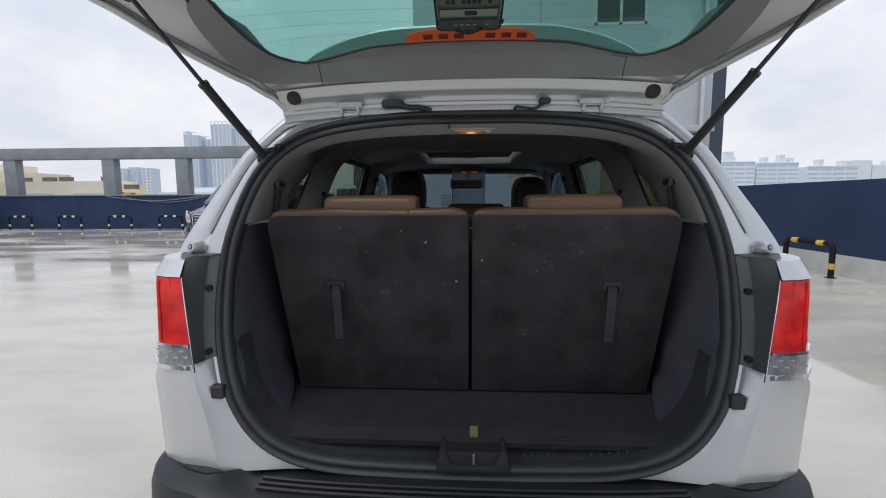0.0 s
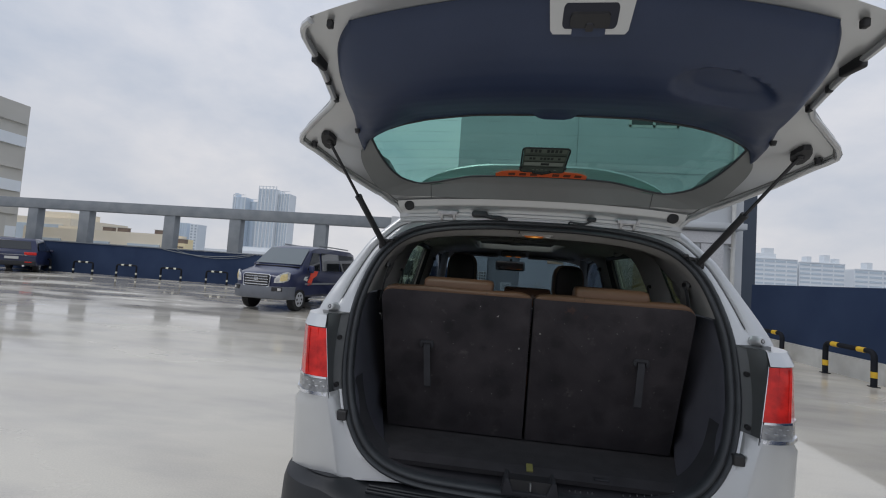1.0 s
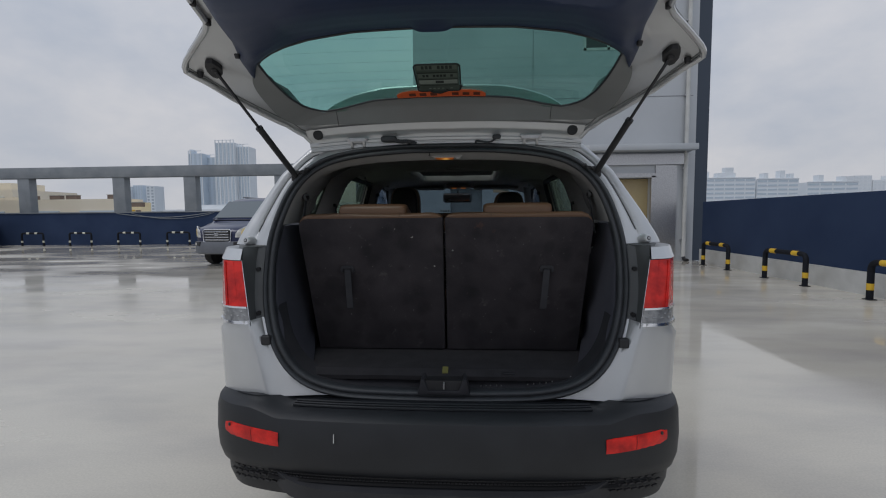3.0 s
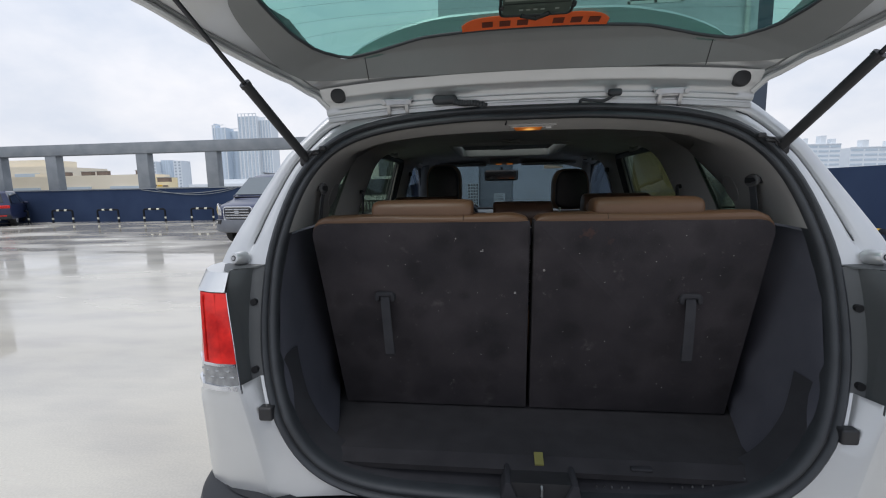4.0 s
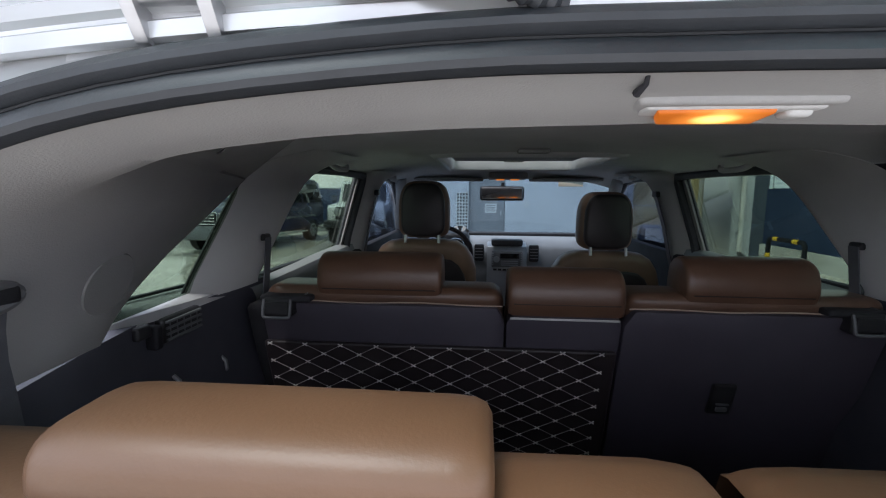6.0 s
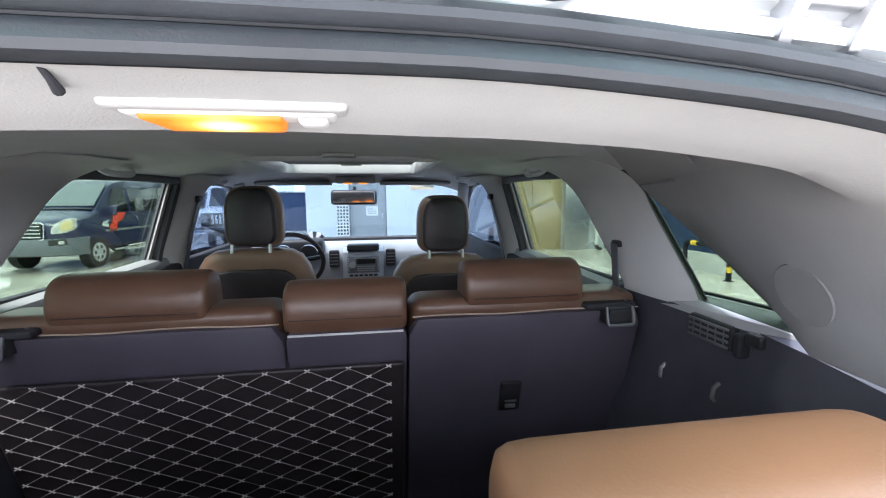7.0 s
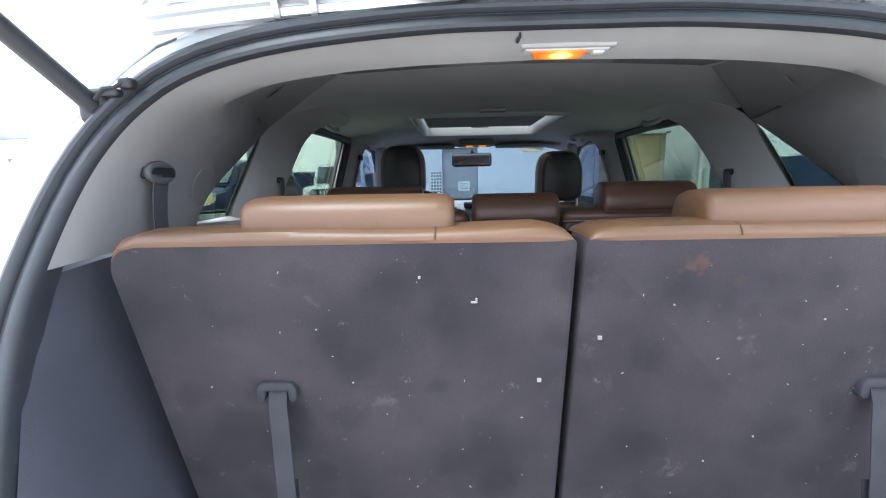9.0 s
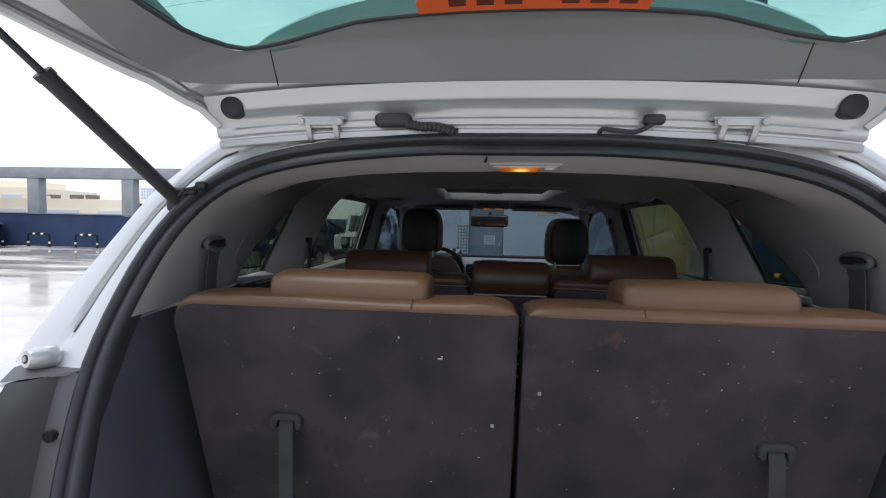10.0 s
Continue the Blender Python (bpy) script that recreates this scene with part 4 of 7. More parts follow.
def jamb(s):
    rows = []
    def dip(t, z):
        """Depth of the pillar's face: a creased gutter, and a rounded outer edge."""
        g = min(1, max(0, (1.57 - z) / 0.05)) * min(1, max(0.0, (z - 1.225) / 0.05))
        groove = interp(t, [0.0, 0.10, 0.22, 0.34, 0.40, 0.43, 0.455, 0.48, 0.53], [0, -0.005, -0.007, -0.004, 0.003, 0.013, 0.015, 0.005, 0])
        return g * groove - 0.006 * math.sin(math.pi * min(1, max(0, (t - 0.5) / 0.5))) + 0.016 * max(0, (t - 0.90) / 0.10) ** 2
    ts = [-0.08, 0.0, 0.06, 0.16, 0.26] + [0.30 + 0.02 * k for k in range(14)] + [0.62, 0.70, 0.78, 0.85, 0.90, 0.94, 0.97, 1.0]
    for k in range(33):
        z = 1.591 - (1.591 - 1.195) * k / 32
        xo = interp(-z, [-p.y for p in HALF[:36]], [p.x for p in HALF[:36]])
        e = [interp(-z, [-q[0] for q in EDGE], [q[1][c] for q in EDGE]) for c in range(3)]
        o = (xo, rear_y(z) + 0.005, z)
        row = [(s * (o[0] + (e[0] - o[0]) * t), o[1] + (e[1] - o[1]) * t + dip(t, z), o[2] + (e[2] - o[2]) * t) for t in ts]
        rows.append(row + [(s * (e[0] + 0.004), e[1] + 0.05, e[2] - 0.002)])
    part("rear_pillar", loft(rows), SILVER, car, smooth=True)
    # dark bead along the gutter, standing for the shade in its crease
    part("gutter_shade_line", tube([Vector(r[12]) + Vector((0, -0.0005, 0)) for r in rows[3:29]], 0.0024, 6), RUBBER, car, smooth=True)
    # domed rubber stop at the pillar's foot
    axis = [Vector((s * 0.775, 0.032, 1.214)), Vector((s * 0.790, -0.016, 1.221))]
    part("stop_bumper", tube([axis[0].lerp(axis[1], t) for t in (0, 0.12, 0.3, 0.55, 0.8, 0.93, 0.99, 1.0)], [0.006, 0.015, 0.0190, 0.0188, 0.0172, 0.0155, 0.0135, 0.010], 20), SILVER, car, "silver domed stop", smooth=True)
    part("stop_screw", tube([axis[0].lerp(axis[1], 0.985), axis[0].lerp(axis[1], 1.015)], 0.0075, 12), BLACK, car)
    part("stop_socket", tube([axis[0].lerp(axis[1], 1.01), axis[0].lerp(axis[1], 1.035)], 0.0048, 8), STEEL, car)
    # ledge under the pillar
    part("pillar_ledge", loft([[(s * x, y, z) for x, y, z in r] for r in (
        [(0.70, 0.035, 1.196), (0.76, 0.030, 1.199), (0.80, 0.024, 1.201), (0.822, 0.016, 1.203)],
        [(0.715, 0.012, 1.199), (0.757, 0.004, 1.202), (0.79, -0.008, 1.203), (0.824, -0.004, 1.203)],
        [(0.735, -0.002, 1.192), (0.758, -0.020, 1.195), (0.782, -0.040, 1.195), (0.80, -0.048, 1.193)])]), LAMP_PANEL, car, "grey ledge", smooth=True)
    # panel between the opening and the lamp
    inner, outer = [], []
    for k in range(13):
        z = 1.195 - 0.29 * k / 12
        xo = interp(-z, [-p.y for p in HALF], [p.x for p in HALF])
        xi, yi = interp(z, [0.9, 1.145, 1.2], [0.716, 0.760, 0.784]), interp(z, [0.9, 1.145, 1.2], [-0.152, -0.112, -0.05])
        inner.append([(s * (xo - 0.01), rear_y(z) + 0.005, z), (s * (xo + 0.006), rear_y(z) - 0.004, z), (s * (xo + 0.034), rear_y(z) - 0.012, z)])
        d = xi - xo - 0.034
        outer.append([(s * (xo + 0.034), rear_y(z) - 0.012, z)] + [(s * (xo + 0.034 + d * a), (rear_y(z) - 0.012) * (1 - b) + yi * b - 0.006 * math.sin(math.pi * b), z) for a, b in ((0.10, 0.15), (0.28, 0.35), (0.55, 0.62), (0.85, 0.88))] + [(s * (xi - 0.003), yi, z), (s * (xi - 0.002), yi + 0.04, z)])
    part("lamp_strip", loft(inner), LAMP_PANEL, car, "matt grey strip beside the seal", smooth=True)
    part("lamp_panel", loft(outer), LAMP_PANEL, car, "dark grey panel beside the tail lamp", smooth=True)
    for z in (1.105, 0.94):
        xo = interp(-z, [-p.y for p in HALF], [p.x for p in HALF]) + 0.022
        part("plug", tube([(s * xo, rear_y(z), z), (s * xo, rear_y(z) - 0.016, z)], 0.009, 12), BLACK, car)
    # lower corner with its jamb
    rows, rows2 = [], []
    for k in range(15):
        z = 0.925 - 0.29 * k / 14
        u = k / 14
        xo = interp(-z, [-p.y for p in HALF], [p.x for p in HALF])
        ex, ey = 0.728 - 0.075 * u ** 0.9, -0.15 - 0.012 * u
        rows.append([(s * (xo - 0.012), rear_y(z) + 0.006, z), (s * (xo + 0.004), rear_y(z) - 0.006, z), (s * (xo + 0.3 * (ex - xo)), rear_y(z) - 0.008, z), (s * (ex - 0.012), ey + 0.008, z), (s * ex, ey, z)])
        sx = side_x(0.0, z) - (0.014 if z > 0.90 else 0)
        rows2.append([(s * ex, ey, z), (s * (ex + 0.012), ey - 0.004, z), (s * (ex + (sx - ex) * 0.5), ey + 0.008, z), (s * (sx - 0.035), -0.125 + 0.012 * u, z), (s * (sx - 0.008), -0.085, z), (s * side_x(-0.03, z), -0.03, z)])
    part("jamb_strip", loft(rows), SILVER, car, smooth=True)
    part("rear_corner", loft(rows2), SILVER, car, smooth=True)
    part("catch", cushion(s * 0.667, -0.124, 0.845, 0.036, 0.026, 0.036, 0.006), BLACK, car, "black rubber catch")


mirror(jamb)
HXZ = [(p.x, p.y) for p in HALF[:18]]
rows = []
for k in range(41):
    x = -0.46 + 0.92 * k / 40
    zr = interp(abs(x), [h[0] for h in HXZ], [h[1] for h in HXZ])
    y = rear_y(zr)
    rows.append([(x, y + 0.004, zr - 0.006), (x, y + 0.002, zr + 0.006), (x, y + 0.012, zr + 0.012), (x, y + 0.014, zr + 0.022), (x, y + 0.024, zr + 0.026), (x, 0.21, 1.655 - 0.02 * (x / 0.46) ** 2)])
part("roof_gutter", loft(rows), SILVER, car, "silver gutter above the opening", smooth=True)


def lamp_section(z, grow=0.0):
    xi, yi = interp(z, [0.9, 1.145, 1.2], [0.716, 0.760, 0.784]), interp(z, [0.9, 1.145, 1.19], [-0.15, -0.11, -0.05])
    xo, yo = interp(z, [0.9, 1.145], [0.850, 0.866]), interp(z, [0.9, 1.145, 1.19], [-0.100, -0.055, -0.012])
    pts = [(xi + 0.016, yi + 0.05), (xi, yi), (xi + 0.35 * (xo - xi), yi - 0.004), (xi + 0.7 * (xo - xi), yi + 0.006), (xo, yo), (xo + 0.018, yo + 0.05), (xo + 0.022, yo + 0.14), (xo + 0.018, yo + 0.22)]
    return [(x + max(grow, 0) * 0.7, y - grow) for x, y in pts]


def taillight(s):
    def slab(z0, z1, grow, n=6):
        rows = []
        for k in range(n + 1):
            z = z0 + (z1 - z0) * k / n
            rows.append([(s * x, y, z + 0.06 * (min(x, 0.875) - 0.80)) for x, y in lamp_section(z, grow)])
        bm = loft(rows)
        bm.faces.new([bm.verts.new(v) for v in rows[0]])
        bm.faces.new([bm.verts.new(v) for v in rows[-1][::-1]])
        return bm
    t = part("taillight", slab(0.915, 1.14, -0.022), BLACK, car, "red and clear tail lamp with chrome edges", smooth=True)
    part("red_lens", slab(0.980, 1.148, 0.0), RED_LENS, t, "red lens", smooth=True)
    part("clear_lens", slab(0.927, 0.973, 0.001), CLEAR_LENS, t, "clear ribbed lens", smooth=True)
    part("chrome_trim", slab(0.973, 0.980, 0.004), CHROME, t, smooth=True)
    part("chrome_trim", slab(0.916, 0.927, 0.006), CHROME, t, smooth=True)
    part("top_cap", slab(1.151, 1.19, 0.005), SILVER, t, "silver painted cap", smooth=True)
    part("cap_gap", slab(1.1465, 1.1515, -0.002), BLACK, t)
    for k in range(2):
        z = 0.943 + 0.015 * k
        for j in range(4):
            u = (j + 0.6 + 0.4 * (k % 2)) / 5.2
            pts = lamp_section(z, 0.0)[1:5]
            i = min(2, int(u * 3))
            w = u * 3 - i
            x, y = pts[i][0] + (pts[i + 1][0] - pts[i][0]) * w, pts[i][1] + (pts[i + 1][1] - pts[i][1]) * w
            part("reflector_cell", cushion(s * x, y + 0.001, z, 0.014, 0.006, 0.006, 0.0025), CELL, t, smooth=True)
    for u in (0.30, 0.62):
        part("rib", tube([(s * (lamp_section(z)[1][0] * (1 - u) + lamp_section(z)[4][0] * u), lamp_section(z)[2][1] * (1 - u) + lamp_section(z)[3][1] * u - 0.0005, z) for z in (0.984, 1.04, 1.09, 1.145)], 0.0022, 6), RED_LENS, t)
    part("lens_edge", tube([(s * (x - 0.002), y - 0.003, z) for z in (0.915, 0.96, 1.0, 1.05, 1.10, 1.148) for x, y in (lamp_section(z)[1],)], 0.0012, 6), CHROME, t)


CELL = material("lamp_cell", (0.34, 0.35, 0.36), 0.25, 0.5)
mirror(taillight)

# --- rear bumper ---
BP = [(0, -0.30), (0.2, -0.298), (0.4, -0.29), (0.58, -0.272), (0.72, -0.242), (0.80, -0.205), (0.855, -0.15), (0.885, -0.07), (0.90, 0.05), (0.91, 0.22), (0.91, 0.42)]
BPS = [(p.x, p.y) for p in spline([(x, y, 0) for x, y in BP], 41)]
BPATH = [(-x, y) for x, y in BPS[:0:-1]] + BPS


def bumper_rows(section):
    rows = []
    n = len(BPATH)
    for i, (x, y) in enumerate(BPATH):
        ax, ay = BPATH[max(i - 1, 0)]
        bx, by = BPATH[min(i + 1, n - 1)]
        q = math.hypot(bx - ax, by - ay)
        nx, ny = -(by - ay) / q, (bx - ax) / q
        rows.append([(x + nx * d, y + ny * d, z) for d, z in section(abs(x), y)])
    return rows


def bumper_section(x, y):
    mid = 1 - min(1, max(0, (x - 0.58) / 0.10))
    top = 0.655 - 0.03 * mid
    deep = 0.06 + 0.12 * mid
    return [(deep, top), (0.085, top - 0.001), (0.03, top - 0.006), (0.008, top - 0.022), (0, top - 0.05), (-0.004, 0.52), (0.0, 0.45), (0.012, 0.41), (0.03, 0.395), (0.034, 0.345), (0.05, 0.30), (0.12, 0.285)]


part("rear_bumper", loft(bumper_rows(bumper_section)), BUMPER, car, "black textured plastic bumper", smooth=True)
for d in (0.075, 0.095, 0.115):
    pts = [(x, y + d, 0.628) for x, y in BPATH if abs(x) < 0.56]
    part("step_rib", tube(pts, 0.005, 6), BUMPER, car, smooth=True)
pts = [[(x, y + dy + 0.05 * (abs(x) / 0.62) ** 8, z + 0.06 * (abs(x) / 0.62) ** 8) for x, y in BPATH if abs(x) < 0.64] for dy, z in ((0.02, 0.375), (-0.012, 0.365), (-0.004, 0.30), (0.06, 0.275))]
part("skid_panel", loft(pts), material("skid_plastic", (0.020, 0.021, 0.025), 0.55, 0, (0.028, 0.029, 0.034), 8, bump=0.15, bump_scale=500), car, "dark grey lower bumper panel", smooth=True)
slot = [[(x, y + dy, z) for x, y in BPATH if abs(x) < 0.62] for dy, z in ((0.010, 0.412), (0.022, 0.410), (0.024, 0.384), (0.008, 0.380))]
part("mesh_slot", loft(slot), material("slot_black", (0.006, 0.006, 0.007), 0.7), car, "black mesh slot")
bm = bmesh.new()
for k in range(90):
    x = -0.60 + 1.2 * k / 89
    y = interp(abs(x), [p[0] for p in BPS], [p[1] for p in BPS])
    for z in (0.391, 0.402):
        add_box(bm, x + (0.0035 if z > 0.4 else 0), y + 0.019, z, 0.0085, 0.006, 0.0035)
part("slot_mesh", bm, BLACK, car)["kind"] = "stuff"
for s in (1, -1):
    for r in range(3):
        for k in range(7):
            x = 0.60 + 0.026 * k + 0.013 * (r % 2)
            y = interp(x, [p[0] for p in BPS], [p[1] for p in BPS])
            m = pose(s * x, y + 0.024, 0.40 - 0.02 * r, 0, 0, s * math.degrees(math.atan2(0.05 + 0.25 * (x - 0.6), 0.15)))
            part("grille_bar", box(0, 0, 0, 0.022, 0.008, 0.005, m), BLACK, car)


def reflector(s):
    rows = []
    for k in range(9):
        x = 0.565 + 0.225 * k / 8
        y = interp(x, [p[0] for p in BPS], [p[1] for p in BPS]) - 0.004
        lo, hi = 0.502 + 0.020 * (k / 8), 0.560 + 0.018 * (k / 8)
        if k == 8:
            lo, hi = lo + 0.006, hi - 0.010
        if k == 0:
            lo, hi = lo + 0.002, hi - 0.002
        rows.append([(s * x, y + 0.015, lo), (s * x, y, lo + 0.003), (s * x, y - 0.004, (lo + hi) / 2), (s * x, y, hi - 0.003), (s * x, y + 0.015, hi)])
    rf = part("reflector", loft(rows), RED_LENS, car, "red reflector", smooth=True)
    x, y = 0.765, interp(0.765, [p[0] for p in BPS], [p[1] for p in BPS])
    part("screw", tube([(s * x, y - 0.004, 0.562), (s * (x + 0.003), y - 0.0085, 0.562)], [0.006, 0.005], 10), BLACK, rf)
    x, y = 0.672, interp(0.672, [p[0] for p in BPS], [p[1] for p in BPS])
    part("divider", tube([(s * x, y - 0.0035, 0.514), (s * x, y - 0.0085, 0.542), (s * x, y - 0.0035, 0.566)], 0.0012, 6), material("divider_red", (0.25, 0.006, 0.006), 0.4), rf)


mirror(reflector)

# --- front end, screen and pillars ---
part("bonnet", loft([[(x * interp(y, [3.5, 4.1, 4.46], [0.86, 0.85, 0.62]), y, interp(y, [3.5, 4.0, 4.3, 4.46], [1.13, 1.06, 0.96, 0.80]) - 0.05 * x * x) for x in (-1, -0.7, -0.4, 0, 0.4, 0.7, 1)] for y in (3.5, 3.7, 3.9, 4.1, 4.25, 4.38, 4.46)]), SILVER, car, smooth=True)
part("front_bumper", loft([[(x, 4.46 - 0.25 * (abs(x) / 0.72) ** 3 + dy, z) for x in (-0.8, -0.72, -0.5, -0.25, 0, 0.25, 0.5, 0.72, 0.8)] for dy, z in ((0, 0.82), (0.04, 0.6), (0.03, 0.4), (-0.1, 0.28))]), SILVER, car, smooth=True)
scr = [[(x * interp(y, [2.85, 3.52], [0.69, 0.79]), y - 0.10 * x * x, interp(y, [2.85, 3.52], [1.645, 1.14])) for x in (-1, -0.6, -0.2, 0.2, 0.6, 1)] for y in (2.85, 3.07, 3.3, 3.52)]
wsg = part("windscreen", solid(loft(scr), 0.005), SHIELD_GLASS, car, "clear laminated windscreen", smooth=True)
wsg.visible_shadow = False


def slanted(poly, s, thick, inside=0.0, bm=None):
    """An outline in y and z on the leaning side of the cabin."""
    b = bm or bmesh.new()
    va = [b.verts.new((s * (cabin_x(y, z) - inside), y, z)) for y, z in poly]
    vb = [b.verts.new((s * (cabin_x(y, z) - inside - thick), y, z)) for y, z in poly]
    n = len(poly)
    b.faces.new(va)
    b.faces.new(vb[::-1])
    for i in range(n):
        b.faces.new((va[i], vb[i], vb[(i + 1) % n], va[(i + 1) % n]))
    return b


def on_side(s, y, z, inside):
    return (s * (cabin_x(y, z) - inside), y, z)


def liner_half(y):
    return interp(y, [0.46, 0.6, 0.8, 1.2, 1.95, 2.5, 2.86], [0.52, 0.62, 0.70, 0.735, 0.765, 0.74, 0.68])


def liner_z(x, y):
    top = interp(y, [0.33, 0.42, 0.6, 1.2, 2.3, 2.64, 2.86], [1.600, 1.616, 1.63, 1.645, 1.652, 1.640, 1.60])
    side = max(0, (abs(x) - 0.42) / (liner_half(y) - 0.42))
    return top - 0.012 * min(1, abs(x) / 0.42) ** 2 - 0.050 * min(1.2, side) ** 2


def post_y(y, z):
    """The middle pillar leans: further back towards the sill."""
    return y - 0.28 * (1.59 - z)


def rear_pillar_trim(s):
    """Padded trim between quarter window and rear door, flaring into the roof lining."""
    rows = []
    for z, flare in ((1.268, 0), (1.275, 0), (1.285, 0), (1.33, 0), (1.39, 0), (1.45, 0), (1.50, 0.002), (1.53, 0.008), (1.555, 0.020), (1.575, 0.040), (1.590, 0.066), (1.601, 0.105), (1.615, 0.150)):
        yr, yf = 0.742 + 0.72 * max(0, z - 1.29), 1.0 + 0.94 * max(0, z - 1.28)
        xr, xf = cabin_x(yr, z) - 0.010 - flare, interp(z, [1.20, 1.28, 1.567], [0.752, 0.752, 0.712]) - flare
        row = [(s * (xr + 0.003), yr - 0.002, z)]
        for u in (0.0, 0.06, 0.16, 0.3, 0.45, 0.6, 0.75, 0.88, 0.96, 1.0):
            sag = 0.020 * math.sin(math.pi * u) * (1 - 0.5 * u)
            x = xr + (xf - xr) * u ** 1.1 - sag + (0.010 if u == 1.0 else 0.002 if u == 0.96 else 0)
            y = yr + (yf - yr) * u
            row.append((s * x, y, min(z, liner_z(x, y) - 0.001)))
        rows.append(row + [(s * (xf + 0.05), yf + 0.006, z)])
    part("rear_side_pillar_trim", loft(rows), PALE_TRIM, car, "light grey pillar trim", smooth=True)
    edge = [Vector(r[0]) + Vector((0, -0.002, 0)) for r in rows[2:9]]
    part("window_seal", tube(edge, 0.0030, 6), RUBBER, car, smooth=True)


def cabin_side(s):
    part("front_pillar", tube([(s * 0.71, 2.83, 1.62), (s * 0.79, 3.25, 1.38), (s * 0.83, 3.52, 1.16)], 0.035, 8), SILVER, car, smooth=True)
    part("front_pillar_trim", tube([(s * 0.665, 2.66, 1.61), (s * 0.725, 2.95, 1.47), (s * 0.775, 3.20, 1.30), (s * 0.79, 3.40, 1.17)], [0.035, 0.045, 0.05, 0.05], 10), LIGHT_TRIM, car, "grey pillar trim", smooth=True)
    part("middle_pillar", slanted([(post_y(y, z), z) for y, z in ((2.0, 1.21), (2.22, 1.21), (2.22, 1.62), (2.0, 1.62))], s, 0.03), BLACK, car)
    rows = []
    for z, flare in ((1.10, 0), (1.25, 0), (1.38, 0), (1.48, 0), (1.53, 0.003), (1.56, 0.012), (1.582, 0.030), (1.598, 0.058), (1.608, 0.095)):
        x0 = cabin_x(2.1, z) - 0.050 - flare
        rows.append([(s * (x0 + dx), post_y(y + k * flare, z), z) for dx, y, k in ((0.045, 2.062, -1), (0.010, 2.068, -1), (-0.004, 2.082, -1), (-0.022, 2.13, 0), (-0.036, 2.19, 0), (-0.040, 2.24, 1), (-0.028, 2.262, 1), (0.03, 2.275, 1))])
    part("middle_pillar_trim", loft(rows), PALE_TRIM, car, "light grey pillar trim", smooth=True)
    part("door_seal", tube([on_side(s, post_y(2.030, z), z, 0.040) for z in (1.12, 1.3, 1.45, 1.56)] + [on_side(s, 2.005, 1.588, 0.042), on_side(s, 1.9, 1.594, 0.043), on_side(s, 1.6, 1.594, 0.042), on_side(s, 1.30, 1.588, 0.040)], 0.023, 8), RUBBER, car, "black door seal", smooth=True)
    part("door_frame", slanted([(post_y(y, z), z) for y, z in ((1.975, 1.20), (2.005, 1.20), (2.005, 1.60), (1.975, 1.60))], s, 0.02, 0.016), LIGHT_TRIM, car, "grey door frame")
    part("window_seal", tube([on_side(s, post_y(1.972, z), z, 0.022) for z in (1.20, 1.4, 1.60)], 0.006, 6), RUBBER, car)
    part("door_seal", tube([on_side(s, y, z, 0.045) for y, z in ((2.12, 1.12), (2.20, 1.45), (2.24, 1.55), (2.30, 1.588), (2.6, 1.59), (2.72, 1.575), (2.9, 1.48), (3.15, 1.31))], 0.017, 8), RUBBER, car, "black door seal", smooth=True)
    part("belt_strap", solid(loft([[on_side(s, post_y(y, z), z, 0.094) for y in (2.18, 2.22)] for z in (1.50, 1.35, 1.10)]), 0.003), DARK_LEATHER, car, "black seat belt")
    part("belt_guide", cushion(*on_side(s, 2.175, 1.505, 0.092), 0.02, 0.06, 0.03, 0.006), BLACK, car, "black belt guide", smooth=True)
    part("rear_side_pillar", slanted([(0.775, 1.20), (0.985, 1.20), (1.26, 1.62), (0.99, 1.62), (0.955, 1.55), (0.775, 1.29)], s, 0.004), BLACK, car)
    rear_pillar_trim(s)
    part("quarter_header", slanted([(0.50, 1.545), (0.94, 1.556), (0.97, 1.62), (0.50, 1.62)], s, 0.012), LIGHT_TRIM, car)
    part("cant_rail", slanted([(0.55, 1.605), (2.85, 1.605), (2.85, 1.66), (0.55, 1.66)], s, 0.04), SILVER, car)
    for name, poly in (("rear_door_window", [(0.97, 1.20), (1.89, 1.20), (1.99, 1.605), (1.25, 1.605)]), ("front_door_window", [(2.10, 1.20), (3.36, 1.20), (2.80, 1.605), (2.20, 1.605)]), ("quarter_window", [(0.28, 1.300), (0.80, 1.288), (0.97, 1.56), (0.46, 1.56)])):
        w = part(name, slanted(poly, s, 0.004, 0.008), FRONT_GLASS if name == "front_door_window" else CAR_GLASS, car, "tinted side glass")
        w.visible_shadow = False
    part("window_seal", tube([on_side(s, y, z, 0.02) for y, z in ((0.98, 1.268), (1.25, 1.262), (1.60, 1.250), (1.95, 1.238))], 0.009, 6), RUBBER, car)
    part("door_sill", loft([[on_side(s, y, z, i) for y in (0.97, 1.3, 1.65, 2.0)] for i, z in ((0.018, 1.262), (0.030, 1.262), (0.060, 1.252), (0.075, 1.23), (0.080, 1.17))]), SURROUND, car, "grey top of the door lining", smooth=True)
    # inner door and cargo sides
    part("door_lining", box(s * 0.795, 2.18, 0.845, 0.05, 2.26, 0.76), DARK_TRIM, car, "dark grey door lining", bevel=0.015)
    # door mirror
    dm = part("door_mirror", cushion(s * 1.02, 3.0, 1.22, 0.2, 0.12, 0.16, 0.04), MIRROR_BLUE, car, "blue grey door mirror", smooth=True)
    part("mirror_glass", box(s * 1.02, 2.934, 1.22, 0.16, 0.006, 0.12), CHROME, dm)


